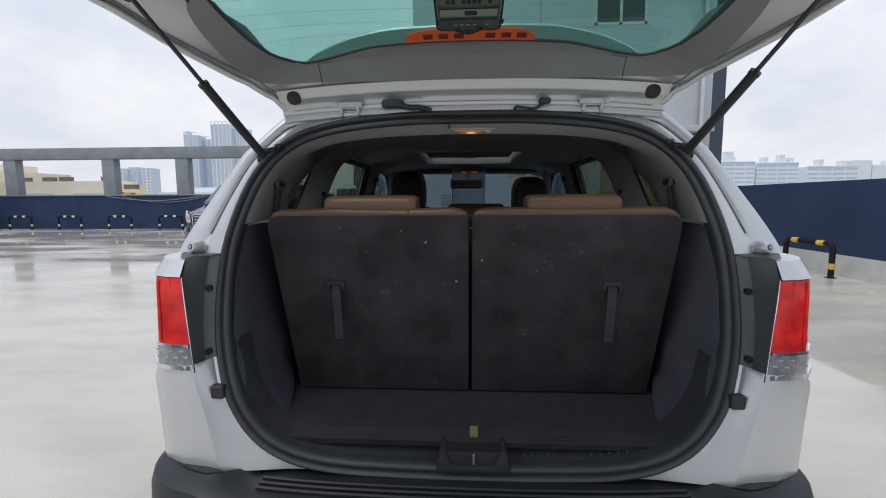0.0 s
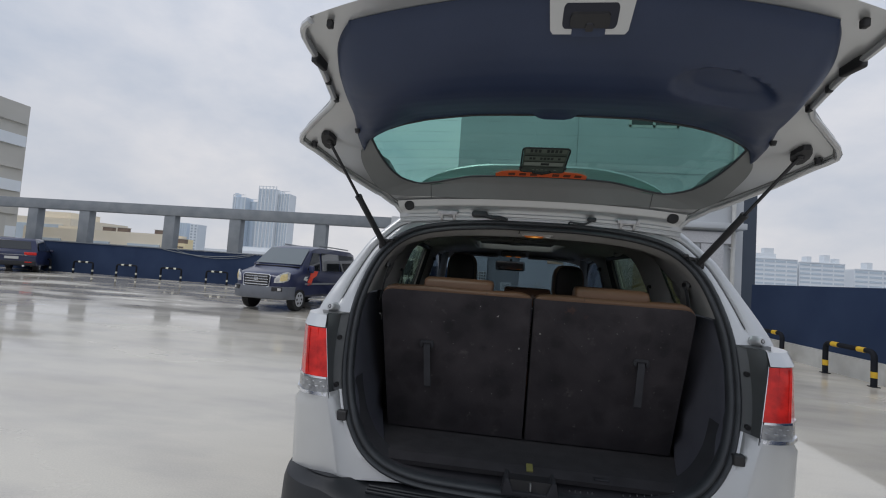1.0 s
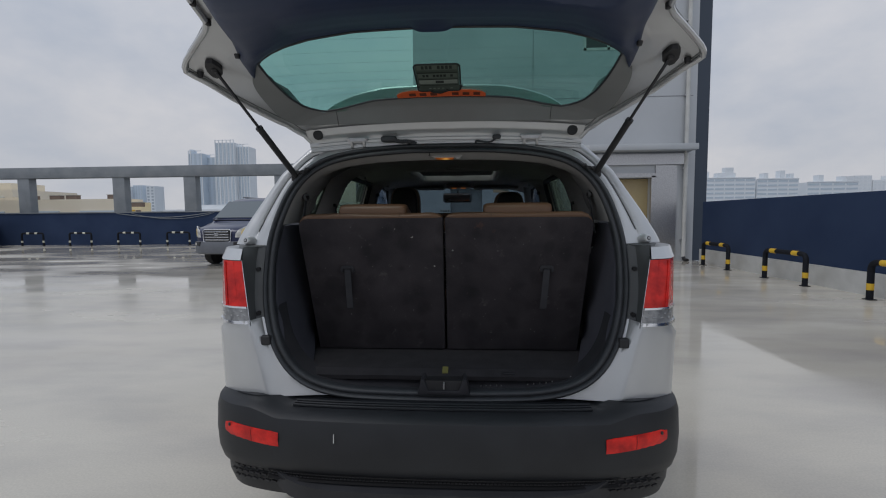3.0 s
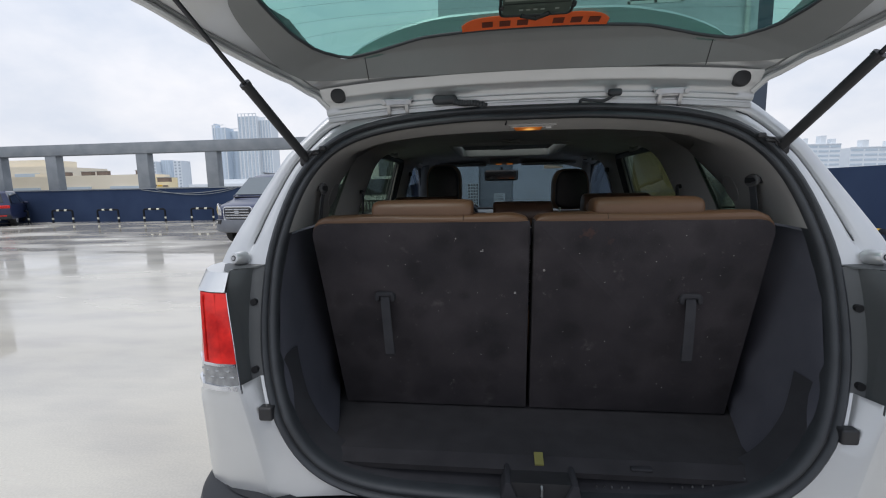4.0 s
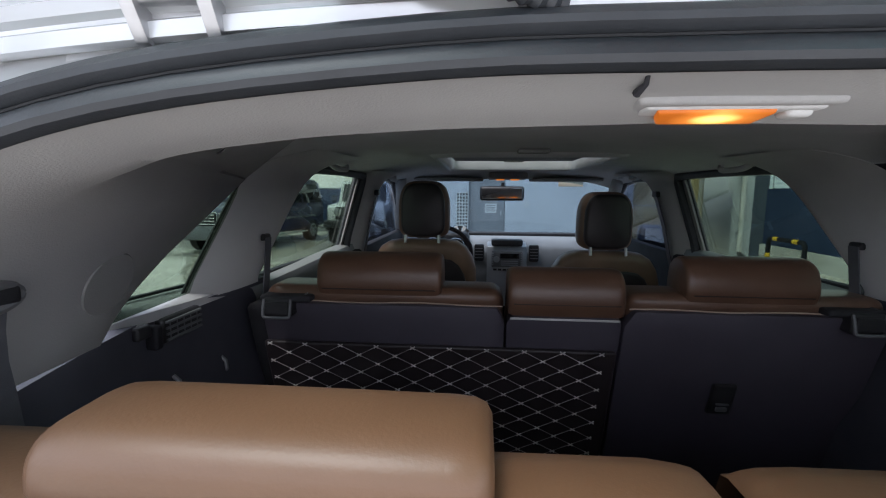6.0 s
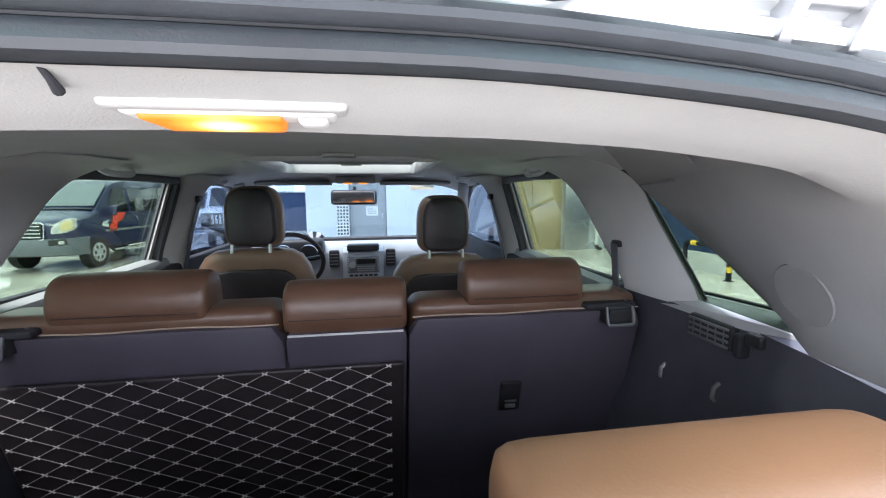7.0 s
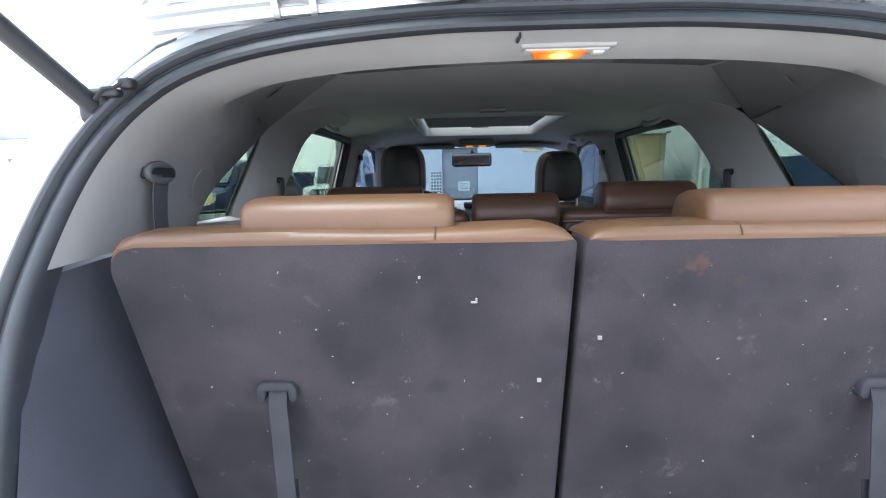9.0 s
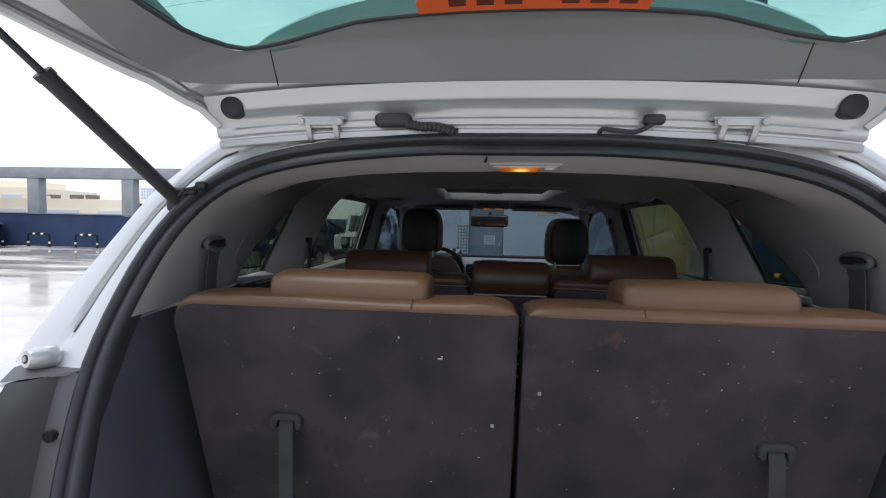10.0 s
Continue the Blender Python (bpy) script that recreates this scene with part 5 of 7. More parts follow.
MIRROR_BLUE = material("mirror_shell", (0.05, 0.07, 0.11), 0.25, 0.2, (0.06, 0.08, 0.12), 6, coat=0.6)
mirror(cabin_side)

# --- tailgate, raised ---
gate = part("tailgate", bmesh.new(), SILVER, car, "raised silver tailgate")
GATE = [  # y, z, half width, drop of the edge
    (0.176, 1.640, 0.572, 0.030), (0.168, 1.652, 0.578, 0.030), (0.155, 1.672, 0.592, 0.030), (0.135, 1.697, 0.612, 0.035), (0.118, 1.728, 0.622, 0.068), (0.10, 1.763, 0.635, 0.095), (0.075, 1.782, 0.655, 0.10), (0.05, 1.786, 0.675, 0.097), (-0.02, 1.793, 0.725, 0.076), (-0.10, 1.808, 0.78, 0.060),
    (-0.18, 1.828, 0.815, 0.052), (-0.215, 1.839, 0.834, 0.051), (-0.245, 1.849, 0.858, 0.05), (-0.262, 1.856, 0.860, 0.05), (-0.280, 1.863, 0.846, 0.05), (-0.31, 1.875, 0.817, 0.045), (-0.36, 1.893, 0.764, 0.03), (-0.41, 1.907, 0.712, 0.02), (-0.45, 1.915, 0.690, 0.02), (-0.60, 1.937, 0.682, 0.012),
    (-0.70, 1.945, 0.676, 0.008), (-0.78, 1.950, 0.674, 0.006), (-0.83, 1.953, 0.670, 0.005), (-0.862, 1.954, 0.660, 0.004), (-0.878, 1.955, 0.646, 0.003), (-0.885, 1.955, 0.625, 0.002)]
TAIL = -0.885  # lower edge of the gate, in the middle
TRIM_END = -0.822


def gate_at(y, col):
    return interp(-y, [-g[0] for g in GATE], [g[col] for g in GATE])


def gate_z(x, y):
    hw = gate_at(y, 2)
    return gate_at(y, 1) - gate_at(y, 3) * (abs(x) / hw) ** interp(-y, [-0.1, 0.24], [5.0, 2.6])


def bow(x, y):
    """The lower edge of the gate is bowed."""
    return y + 0.138 * (x / 0.6) ** 2 * max(0, (-y - 0.3) / 0.585)


# glass outline
def glass_lo(x):
    return interp(abs(x), [0, 0.1, 0.17, 0.25, 0.3, 0.35, 0.4, 0.44, 0.478, 0.505, 0.53, 0.556, 0.580, 0.592, 0.598, 0.600, 0.602], [0.054, 0.056, 0.061, 0.070, 0.078, 0.086, 0.093, 0.0945, 0.092, 0.083, 0.064, 0.026, -0.038, -0.10, -0.15, -0.19, -0.235])


def glass_hi(x):
    return interp(abs(x), [0, 0.25, 0.40, 0.48, 0.54, 0.575, 0.592, 0.602], [-0.345, -0.340, -0.322, -0.303, -0.282, -0.263, -0.252, -0.242])


GX = [0.602 * math.sin(math.pi / 2 * (k - 36) / 36) for k in range(73)]


def gate_pt(x, y, up=0.0):
    return (x, bow(x, y), gate_z(x, y) + up)


# inner frame round the glass, grey below and beside it
def gate_strip(y_of_a, y_of_b, xs, n, up):
    return [[gate_pt(x, y_of_a(x) + (y_of_b(x) - y_of_a(x)) * k / n, up) for x in xs] for k in range(n + 1)]


bm = solid(loft(gate_strip(lambda x: glass_lo(x) + 0.014 * (1 - (x / 0.602) ** 4), lambda x: glass_hi(x) - 0.03 * (1 - (x / 0.602) ** 4), GX, 36, 0.007)), 0.004)
gg = part("gate_glass", bm, GATE_GLASS, gate, "green tinted rear window with heating wires", smooth=True)
gg.visible_shadow = False
for k in range(7):
    yy = 0.004 - 0.052 * k
    pts = [gate_pt(x, yy - 0.02 * (x / 0.6) ** 2, 0.0015) for x in GX if glass_hi(x) + 0.01 < yy - 0.02 * (x / 0.6) ** 2 < glass_lo(x) - 0.005]
    if len(pts) > 3:
        part("heating_wire", tube(pts, 0.0002, 4), RUBBER, gate)
rim = [gate_pt(x, glass_lo(x), 0.001) for x in GX] + [gate_pt(x, glass_hi(x), 0.001) for x in GX[::-1]]
rim.append(rim[0])
part("glass_seal", tube(rim, 0.0042, 8), RUBBER, gate, smooth=True)
# grey band between the hinge side and the glass
RIM_OUT = [(0.0, 0.134), (0.15, 0.134), (0.30, 0.133), (0.42, 0.130), (0.52, 0.122), (0.585, 0.106), (0.618, 0.086), (0.642, 0.056), (0.661, 0.012), (0.672, -0.045), (0.675, -0.10), (0.666, -0.155), (0.648, -0.185), (0.622, -0.22), (0.603, -0.246)]
RIM_IN = [(x, glass_lo(x) + 0.001) for x in (0.0, 0.12, 0.24, 0.34, 0.42, 0.47, 0.50, 0.528, 0.548, 0.568, 0.583, 0.593, 0.598, 0.6005)] + [(0.602, -0.240)]
ring_out = [p[:2] for p in spline([(*p, 0) for p in RIM_OUT], 57)]
ring_in = [p[:2] for p in spline([(*p, 0) for p in RIM_IN], 57)]
ring_out = [(-x, y) for x, y in ring_out[:0:-1]] + ring_out
ring_in = [(-x, y) for x, y in ring_in[:0:-1]] + ring_in
rows = []
for (xi, yi), (xo, yo) in zip(ring_in, ring_out):
    rows.append([gate_pt(xi + (xo - xi) * j / 14, yi + (yo - yi) * j / 14, -0.002 + 0.004 * j / 14) for j in range(15)] + [gate_pt(xo * 1.002, yo + 0.002, 0.014)])
part("window_surround", loft(rows), SURROUND, gate, "grey lining round the rear window", smooth=True)
for s in (1, -1):
    part("surround_joint", tube([gate_pt(s * 0.44, y, 0.0) for y in (0.131, 0.122, 0.114, 0.106, 0.098)], 0.0012, 6), BLACK, gate)
# silver skins: inner, with the edges and ears, and outer, with the spoiler
def skin(height, margin, side, low):
    """Both halves of the gate's skin, with the window's hole left out."""
    us = [math.sin(math.pi / 2 * (k - 110) / 110) for k in range(221)]
    bm = bmesh.new()
    cols, spans = [], []
    for u in us:
        inside = []
        for k in range(240):
            y = 0.15 - 0.55 * k / 239
            x = abs(u * gate_at(y, 2))
            if x < 0.602 + side and glass_hi(min(x, 0.602)) - margin < y < glass_lo(min(x, 0.602)) + low:
                inside.append(y)
        spans.append((max(inside), min(inside)) if inside else None)
    first = next(w for w in spans if w)
    for u, span in zip(us, spans):
        lo, hi = span or (sum(first) / 2, sum(first) / 2)
        ys = [0.176 + (lo - 0.176) * (k / 48) for k in range(49)] + [hi + (TAIL - hi) * (k / 20) for k in range(21)]
        cols.append([bm.verts.new((u * gate_at(y, 2), bow(u * gate_at(y, 2), y), gate_z(u * gate_at(y, 2), y) + 0.014 + height(y, u))) for y in ys])
    for a, b in zip(cols, cols[1:]):
        for k in range(69):
            if k == 48 and (a[48].co - a[49].co).length + (b[48].co - b[49].co).length > 0.004:
                continue
            vs = (a[k], b[k], b[k + 1], a[k + 1])
            if max(abs(a[k].co.y - b[k].co.y), abs(a[k + 1].co.y - b[k + 1].co.y)) > 0.06:
                continue
            bm.faces.new(vs)
    bmesh.ops.remove_doubles(bm, verts=bm.verts, dist=0.0005)
    return bm


part("inner_skin", skin(lambda y, u: 0.0, 0.015, 0.02, 0.018), SILVER, gate, smooth=True)
bm = skin(lambda y, u: interp(-y, [-0.19, -0.13, -0.05, 0.3, 0.6, 0.885], [0.006, 0.02, 0.05, 0.06, 0.05, 0.0]) * (1 - abs(u) ** 6), 0.045, 0.05, 0.09)
bmesh.ops.recalc_face_normals(bm, faces=bm.faces)
bm.to_mesh(gate.data)
bm.free()
gate.data.shade_smooth()
# spoiler, standing up beyond the glass while the gate is raised
rows = []
for k in range(41):
    x = 0.56 * math.sin(math.pi / 2 * (k - 20) / 20)
    yt = interp(abs(x), [0, 0.113, 0.225, 0.354, 0.467, 0.543, 0.56], [0.094, 0.096, 0.099, 0.107, 0.116, 0.130, 0.134])
    f = 1 - (abs(x) / 0.56) ** 6
    yb = yt + 0.012
    rows.append([(x, yb, gate_z(x, yb) + 0.016), (x, yt + 0.004, gate_z(x, yt) + 0.02 + 0.034 * f), (x, yt, gate_z(x, yt) + 0.02 + 0.052 * f), (x, yt + 0.004, gate_z(x, yt) + 0.022 + 0.057 * f), (x, yt + 0.03, gate_z(x, yt) + 0.022 + 0.059 * f), (x, yt + 0.06, gate_z(x, yt) + 0.01 + 0.03 * f)])
part("spoiler", loft(rows), SILVER, gate, "silver roof spoiler", smooth=True)
# hinge side: lip, recess for the hinges and the ledge above it
rows = []
for k in range(61):
    x = 0.572 * math.sin(math.pi / 2 * (k - 30) / 30)
    zb = 1.634 - 0.026 * (abs(x) / 0.572) ** 2.4
    e = min(1, max(0, (0.545 - abs(x)) / 0.05))
    e = e * e * (3 - 2 * e)
    sect = [(0.180, -0.016), (0.172, -0.018), (0.166, -0.016), (0.165, -0.006), (0.170, -0.003), (0.170, 0.000), (0.164, 0.003), (0.162, 0.012), (0.163 + 0.010 * e, 0.016 + 0.002 * e), (0.160 + 0.012 * e, 0.026), (0.154 + 0.008 * e, 0.034 + 0.003 * e), (0.149, 0.040), (0.146 - 0.002 * e, 0.044), (0.143 - 0.002 * e, 0.050), (0.138, 0.058), (0.131, 0.069)]
    rows.append([(x * (1 + 0.02 * j / 15), y, zb + h) for j, (y, h) in enumerate(sect)])
part("hinge_ledge", loft(rows), SILVER, gate, "folded silver ledge with the hinge recess", smooth=True)
for s in (1, -1):
    pts = [gate_pt(s * (gate_at(y, 2) - 0.009), y, 0.004) for y in [0.165 - 0.022 * k for k in range(39)] + [-0.70, -0.73, -0.76, -0.79, -0.81, -0.83, -0.845, -0.857, -0.867, -0.876, -0.884]]
    part("edge_flange", tube(pts, 0.009, 8), SILVER, gate, smooth=True)
    pts = [gate_pt(s * (gate_at(y, 2) - 0.022), y, 0.0125) for y in [0.160 - 0.022 * k for k in range(21)]]
    part("edge_joint", tube(pts, 0.0022, 6), SURROUND, gate, smooth=True)
# dark lining of the lower half
TX = [-1 + 2 * k / 120 for k in range(121)]


def trim_top(x):
    """Edge of the lining along the glass, with its points beside the glass."""
    x = abs(x)
    if x > 0.592:
        return interp(x, [0.592, 0.612, 0.655], [-0.254, -0.235, -0.155])
    return glass_hi(x) - 0.004


def lining_bulge(v):
    return interp(v, [0, 0.05, 0.12, 0.26, 0.41, 0.52, 0.58, 0.64, 0.72, 0.80, 0.88, 0.94, 0.98, 1.0], [0.0, 0.008, 0.024, 0.054, 0.078, 0.091, 0.094, 0.093, 0.084, 0.068, 0.046, 0.024, 0.008, 0.0])


def pocket(x, y):
    """Depth of the pull pocket."""
    d = 1 - ((x - 0.36 - 0.3 * (y + 0.655)) / 0.135) ** 2 - ((y + 0.655 - 0.12 * (x - 0.36)) / 0.060) ** 2
    d = min(1, max(0, d * 1.6))
    return 0.024 * d * d * (3 - 2 * d)


rows = []
for k in range(49):
    v = k / 48
    row = []
    for u in TX:
        yt = trim_top(u * 0.655)
        y = yt + (TRIM_END - yt) * v
        hw = (0.655 - 0.018 * min(1, v * 3) - 0.03 * v ** 3) * (1 - 0.13 * v ** 8)
        x = u * hw
        deep = 0.042 * min(1, max(0, (abs(u) - 0.66) / 0.22)) * interp(v, [0, 0.08, 0.18, 0.40, 0.62], [0, 0.7, 1, 0.5, 0])
        b = lining_bulge(v) * (1 - abs(u) ** 14) + deep * (1 - abs(u) ** 22) + 0.019 * max(0, 1 - v / 0.2) * max(0, 1 - (x / 0.066) ** 4)
        row.append((x, bow(x, y), gate_z(x, y) - 0.004 - b + (0.016 if k in (0, 48) else 0.03 if abs(u) > 0.985 else 0) + pocket(x, y)))
    rows.append(row)
part("gate_lining", solid(loft(rows), 0.012), NAVY_TRIM, gate, "dark navy plastic gate lining", smooth=True)
# pull pocket and latch
def lining_z(x, y):
    """Underside of the lining."""
    yt = trim_top(x)
    v = min(1, max(0, (y - yt) / (TRIM_END - yt)))
    return gate_z(x, y) - 0.004 - lining_bulge(v)


def on_plate(outline, lift, depth):
    """A flat piece on the sloping latch plate."""
    bm = prism([(x + 0.013, y) for x, y in outline], "z", 0, depth)
    for v in bm.verts:
        v.co.z += 1.9480 - lift - (v.co.y + 0.825) / 0.045 * 0.049
    return bm


def rounded(x0, x1, y0, y1, r, n=4):
    """An outline with round corners."""
    return [(cx + r * math.cos(a + math.pi / 2 * k / n), cy + r * math.sin(a + math.pi / 2 * k / n)) for cx, cy, a in ((x1 - r, y1 - r, 0), (x0 + r, y1 - r, math.pi / 2), (x0 + r, y0 + r, math.pi), (x1 - r, y0 + r, 1.5 * math.pi)) for k in range(n + 1)]


part("latch_plate", on_plate([(-0.086, -0.829), (0.084, -0.829), (0.080, -0.785), (0.074, -0.780), (-0.072, -0.780), (-0.078, -0.785)], 0, 0.010), SILVER, gate, "silver metal round the latch")
part("latch_opening", on_plate(rounded(-0.055, 0.055, -0.820, -0.788, 0.008), 0.0015, 0.006), material("latch_dark", (0.012, 0.015, 0.030), 0.5), gate, "dark latch opening")
part("latch_notch", on_plate(rounded(-0.034, 0.034, -0.790, -0.778, 0.004), 0.0018, 0.006), NAVY_TRIM, gate)
part("latch", on_plate(rounded(-0.040, 0.040, -0.810, -0.792, 0.007), 0.007, 0.006), BLACK, gate, "black lock block")
part("latch_claw", on_plate(rounded(-0.008, 0.008, -0.799, -0.790, 0.003), 0.011, 0.005), DARK_STEEL, gate)
for x, y in ((-0.62, -0.36), (0.62, -0.36)):
    part("trim_clip", tube([(x, bow(x, y), lining_z(x, y) + 0.002), (x, bow(x, y), lining_z(x, y) - 0.010)], [0.010, 0.007], 12), BLACK, gate, smooth=True)
for x, y in ((-0.575, -0.842), (0.575, -0.842), (-0.672, -0.56), (0.672, -0.56), (-0.675, -0.45), (0.675, -0.45), (-0.40, -0.878), (0.40, -0.878), (0.012, -0.882)):
    part("rubber_stop", cushion(x, bow(x, y), gate_z(x, y) + (0.004 if y > -0.86 else 0.008), 0.015, 0.015, 0.020 if y > -0.86 else 0.012, 0.004), BLACK, gate, smooth=True)
for s in (1, -1):
    part("side_buffer", cushion(0, 0, 0, 0.020, 0.060, 0.030, 0.006, pose(s * 0.664, bow(0.664, -0.68), gate_z(0.66, -0.68) + 0.004, 0, 0, s * 8)), BLACK, gate, "black side buffer", smooth=True)
for s in (1, -1):
    part("plug", tube([(s * 0.534, 0.155, 1.664), (s * 0.534, 0.138, 1.6605), (s * 0.534, 0.135, 1.660)], [0.021, 0.021, 0.017], 20), BLACK, gate, "black rubber plug", smooth=True)
    h = part("hinge", cushion(s * 0.368, 0.160, 1.6445, 0.090, 0.022, 0.006, 0.002), STEEL, car, "steel hinge")
    part("hinge_leaf", cushion(s * 0.368, 0.152, 1.638, 0.086, 0.005, 0.014, 0.002), STEEL, h)
    for b in (-0.026, 0.026):
        part("arm", prism([(0.152, 1.642), (0.150, 1.630), (0.165, 1.604), (0.186, 1.598), (0.190, 1.606), (0.172, 1.624), (0.168, 1.642)], "x", s * 0.367 + b - 0.005, s * 0.367 + b + 0.005), STEEL, h, bevel=0.001)
    part("pin", tube([(s * 0.367 - 0.030, 0.161, 1.632), (s * 0.367 + 0.030, 0.161, 1.632)], 0.0065, 12), STEEL, h, smooth=True)
    for b in (-0.036, 0.036):
        part("bolt", tube([(s * 0.368 + b, 0.150, 1.6385), (s * 0.368 + b, 0.144, 1.637)], 0.0065, 6), STEEL, h)
# film strip and pass on the glass
n = 24
top = [(-0.175 + 0.35 * k / n) for k in range(n + 1)]
part("film_strip", solid(loft([[gate_pt(x, glass_lo(x) - 0.002 - (0.066 - 0.035 * max(0, abs(x) / 0.175) ** 8) * k / 6, 0.0000) for x in top] for k in range(7)]), 0.001), ORANGE, gate, "orange film strip with cut-out marks")
for k in range(7):
    x = -0.125 + 0.042 * k
    if k == 3:
        continue
    part("mark", solid(loft([[gate_pt(x + a, glass_lo(x + a) - 0.018 - 0.009 * q, -0.0017) for a in (0, 0.013, 0.026)] for q in range(4)]), 0.0005), MARK_BROWN, gate)


def pass_sheet():
    x0, x1, ya, yb = -0.082, 0.078, -0.012, -0.190
    def quad(a0, a1, b0, b1, up, thick):
        return solid(loft([[gate_pt(a0 + (a1 - a0) * j / 4, b0 + (b1 - b0) * k / 4, up) for j in range(5)] for k in range(5)]), thick)
    frame_mat = material("pass_frame", (0.012, 0.018, 0.018), 0.5)
    p = part("parking_pass", quad(x0 + 0.004, x1 - 0.004, ya - 0.005, yb + 0.005, -0.001, 0.0016), material("pass_green", (0.075, 0.098, 0.082), 0.5, 0, (0.055, 0.075, 0.062), 30), None)
    tagged(p, "dark framed green parking pass hanging behind the rear window", "pass")
    outline = [gate_pt(x, y, -0.002) for x, y in rounded(x0, x1, yb, ya, 0.014)]
    part("frame", tube(outline + outline[:2], 0.0032, 8), frame_mat, p, "dark frame", smooth=True)
    pale, dim = material("pass_print", (0.24, 0.28, 0.25), 0.6), material("pass_ink", (0.022, 0.030, 0.028), 0.6)
    rows = ((0.150, 0.018), (0.108, 0.030), (0.066, 0.026), (0.018, 0.030))
    for k, (h, w) in enumerate(rows):
        y = ya - (0.175 - h) + 0.008
        if k:
            part("print_band", quad(x0 + 0.010, x1 - 0.010, y, y - w, -0.0032, 0.0004), pale if k == 1 else material("pass_band", (0.115, 0.145, 0.120), 0.6), p)
        n = (7, 1, 9, 8)[k]
        for j in range(n):
            if k == 1:
                part("print_mark", quad(-0.012, 0.018, y - 0.006, y - w + 0.007, -0.0042, 0.0004), dim, p)
            elif (j * 7 + k * 3) % 5:
                a = x0 + 0.026 + (x1 - x0 - 0.048) * j / n
                part("print_line", quad(a, a + 0.009, y - 0.006, y - w + 0.006, -0.0042, 0.0004), pale if k == 0 else dim, p)
    for k in range(3):
        y = ya - 0.046 - 0.042 * k
        part("print_rule", quad(x0 + 0.008, x1 - 0.008, y, y - 0.003, -0.0036, 0.0004), dim, p)
    for a in (-1, 1):
        part("clip", cushion(a * 0.080, -0.042, gate_z(0, -0.042), 0.012, 0.02, 0.008, 0.003), BLACK, p)
    part("cord", tube([gate_pt(0.03, ya - 0.01, -0.004), gate_pt(0.0, ya + 0.012, -0.004), gate_pt(-0.035, ya - 0.005, -0.004)], 0.006, 8), frame_mat, p, smooth=True)


pass_sheet()


def strut(s):
    a, b = Vector((s * 0.628, 0.118, 1.488)), Vector((s * 0.753, -0.245, 1.812))
    st = part("gas_strut", tube([a, a + (b - a) * 0.50], 0.0125, 12), BLACK, car, "black gas strut", smooth=True)
    part("collar", tube([a + (b - a) * 0.495, a + (b - a) * 0.515], 0.014, 12), BLACK, st)
    part("rod", tube([a + (b - a) * 0.5, b], 0.0055, 10), DARK_STEEL, st, "thin dark steel rod", smooth=True)
    part("mount", solid(loft([[gate_pt(s * x, y, up) for x, y in ((0.735, -0.228), (0.728, -0.243), (0.733, -0.262), (0.742, -0.279), (0.760, -0.283), (0.774, -0.268), (0.780, -0.245), (0.776, -0.222), (0.765, -0.212), (0.752, -0.216))] for up in (0.012, -0.003)], True, True), 0.002), BLACK, st, "black strut bracket")
    part("ball_joint", tube([b + Vector((0, 0, 0.014)), b, b - Vector((0, 0, 0.008))], [0.009, 0.013, 0.009], 12), BLACK, st, smooth=True)
    part("bolt", tube([gate_pt(s * 0.812, -0.233, 0.012), gate_pt(s * 0.812, -0.233, -0.006)], [0.011, 0.008], 12), BLACK, st, smooth=True)
    part("mount", cushion(a.x, a.y + 0.01, a.z, 0.04, 0.03, 0.045, 0.008), BLACK, st, smooth=True)
    part("clip", cushion(s * 0.597, 0.110, 1.502, 0.026, 0.014, 0.010, 0.004), BLACK, st, smooth=True)
    part("clip", cushion(s * 0.577, 0.115, 1.514, 0.020, 0.016, 0.014, 0.005), BLACK, st, smooth=True)
    part("clip_wire", tube([(s * 0.615, 0.105, 1.494), (s * 0.600, 0.102, 1.506), (s * 0.588, 0.106, 1.508), (s * 0.572, 0.112, 1.520)], 0.003, 6), BLACK, st, smooth=True)


mirror(strut)
part("wire_boot", tube([tuple(p) for p in spline([(-0.208, 0.150, 1.634), (-0.180, 0.147, 1.628), (-0.150, 0.152, 1.628), (-0.118, 0.168, 1.622)], 26)], [0.0075 + 0.0018 * (k % 2) for k in range(26)], 10), RUBBER, car, "ribbed rubber cable boot", smooth=True)
part("wire_boot_end", cushion(-0.232, 0.152, 1.640, 0.070, 0.026, 0.026, 0.012), RUBBER, car, smooth=True)
part("washer_hose", tube([tuple(p) for p in spline([(0.137, 0.176, 1.612), (0.139, 0.158, 1.626), (0.160, 0.150, 1.623), (0.195, 0.148, 1.620), (0.222, 0.148, 1.634)], 18)], 0.0042, 8), RUBBER, car, "thin black hose", smooth=True)
part("hose_end", cushion(0.224, 0.150, 1.641, 0.036, 0.02, 0.018, 0.007), RUBBER, car, smooth=True)

# --- cabin lining ---
INR = inset(RING, 0.0395)


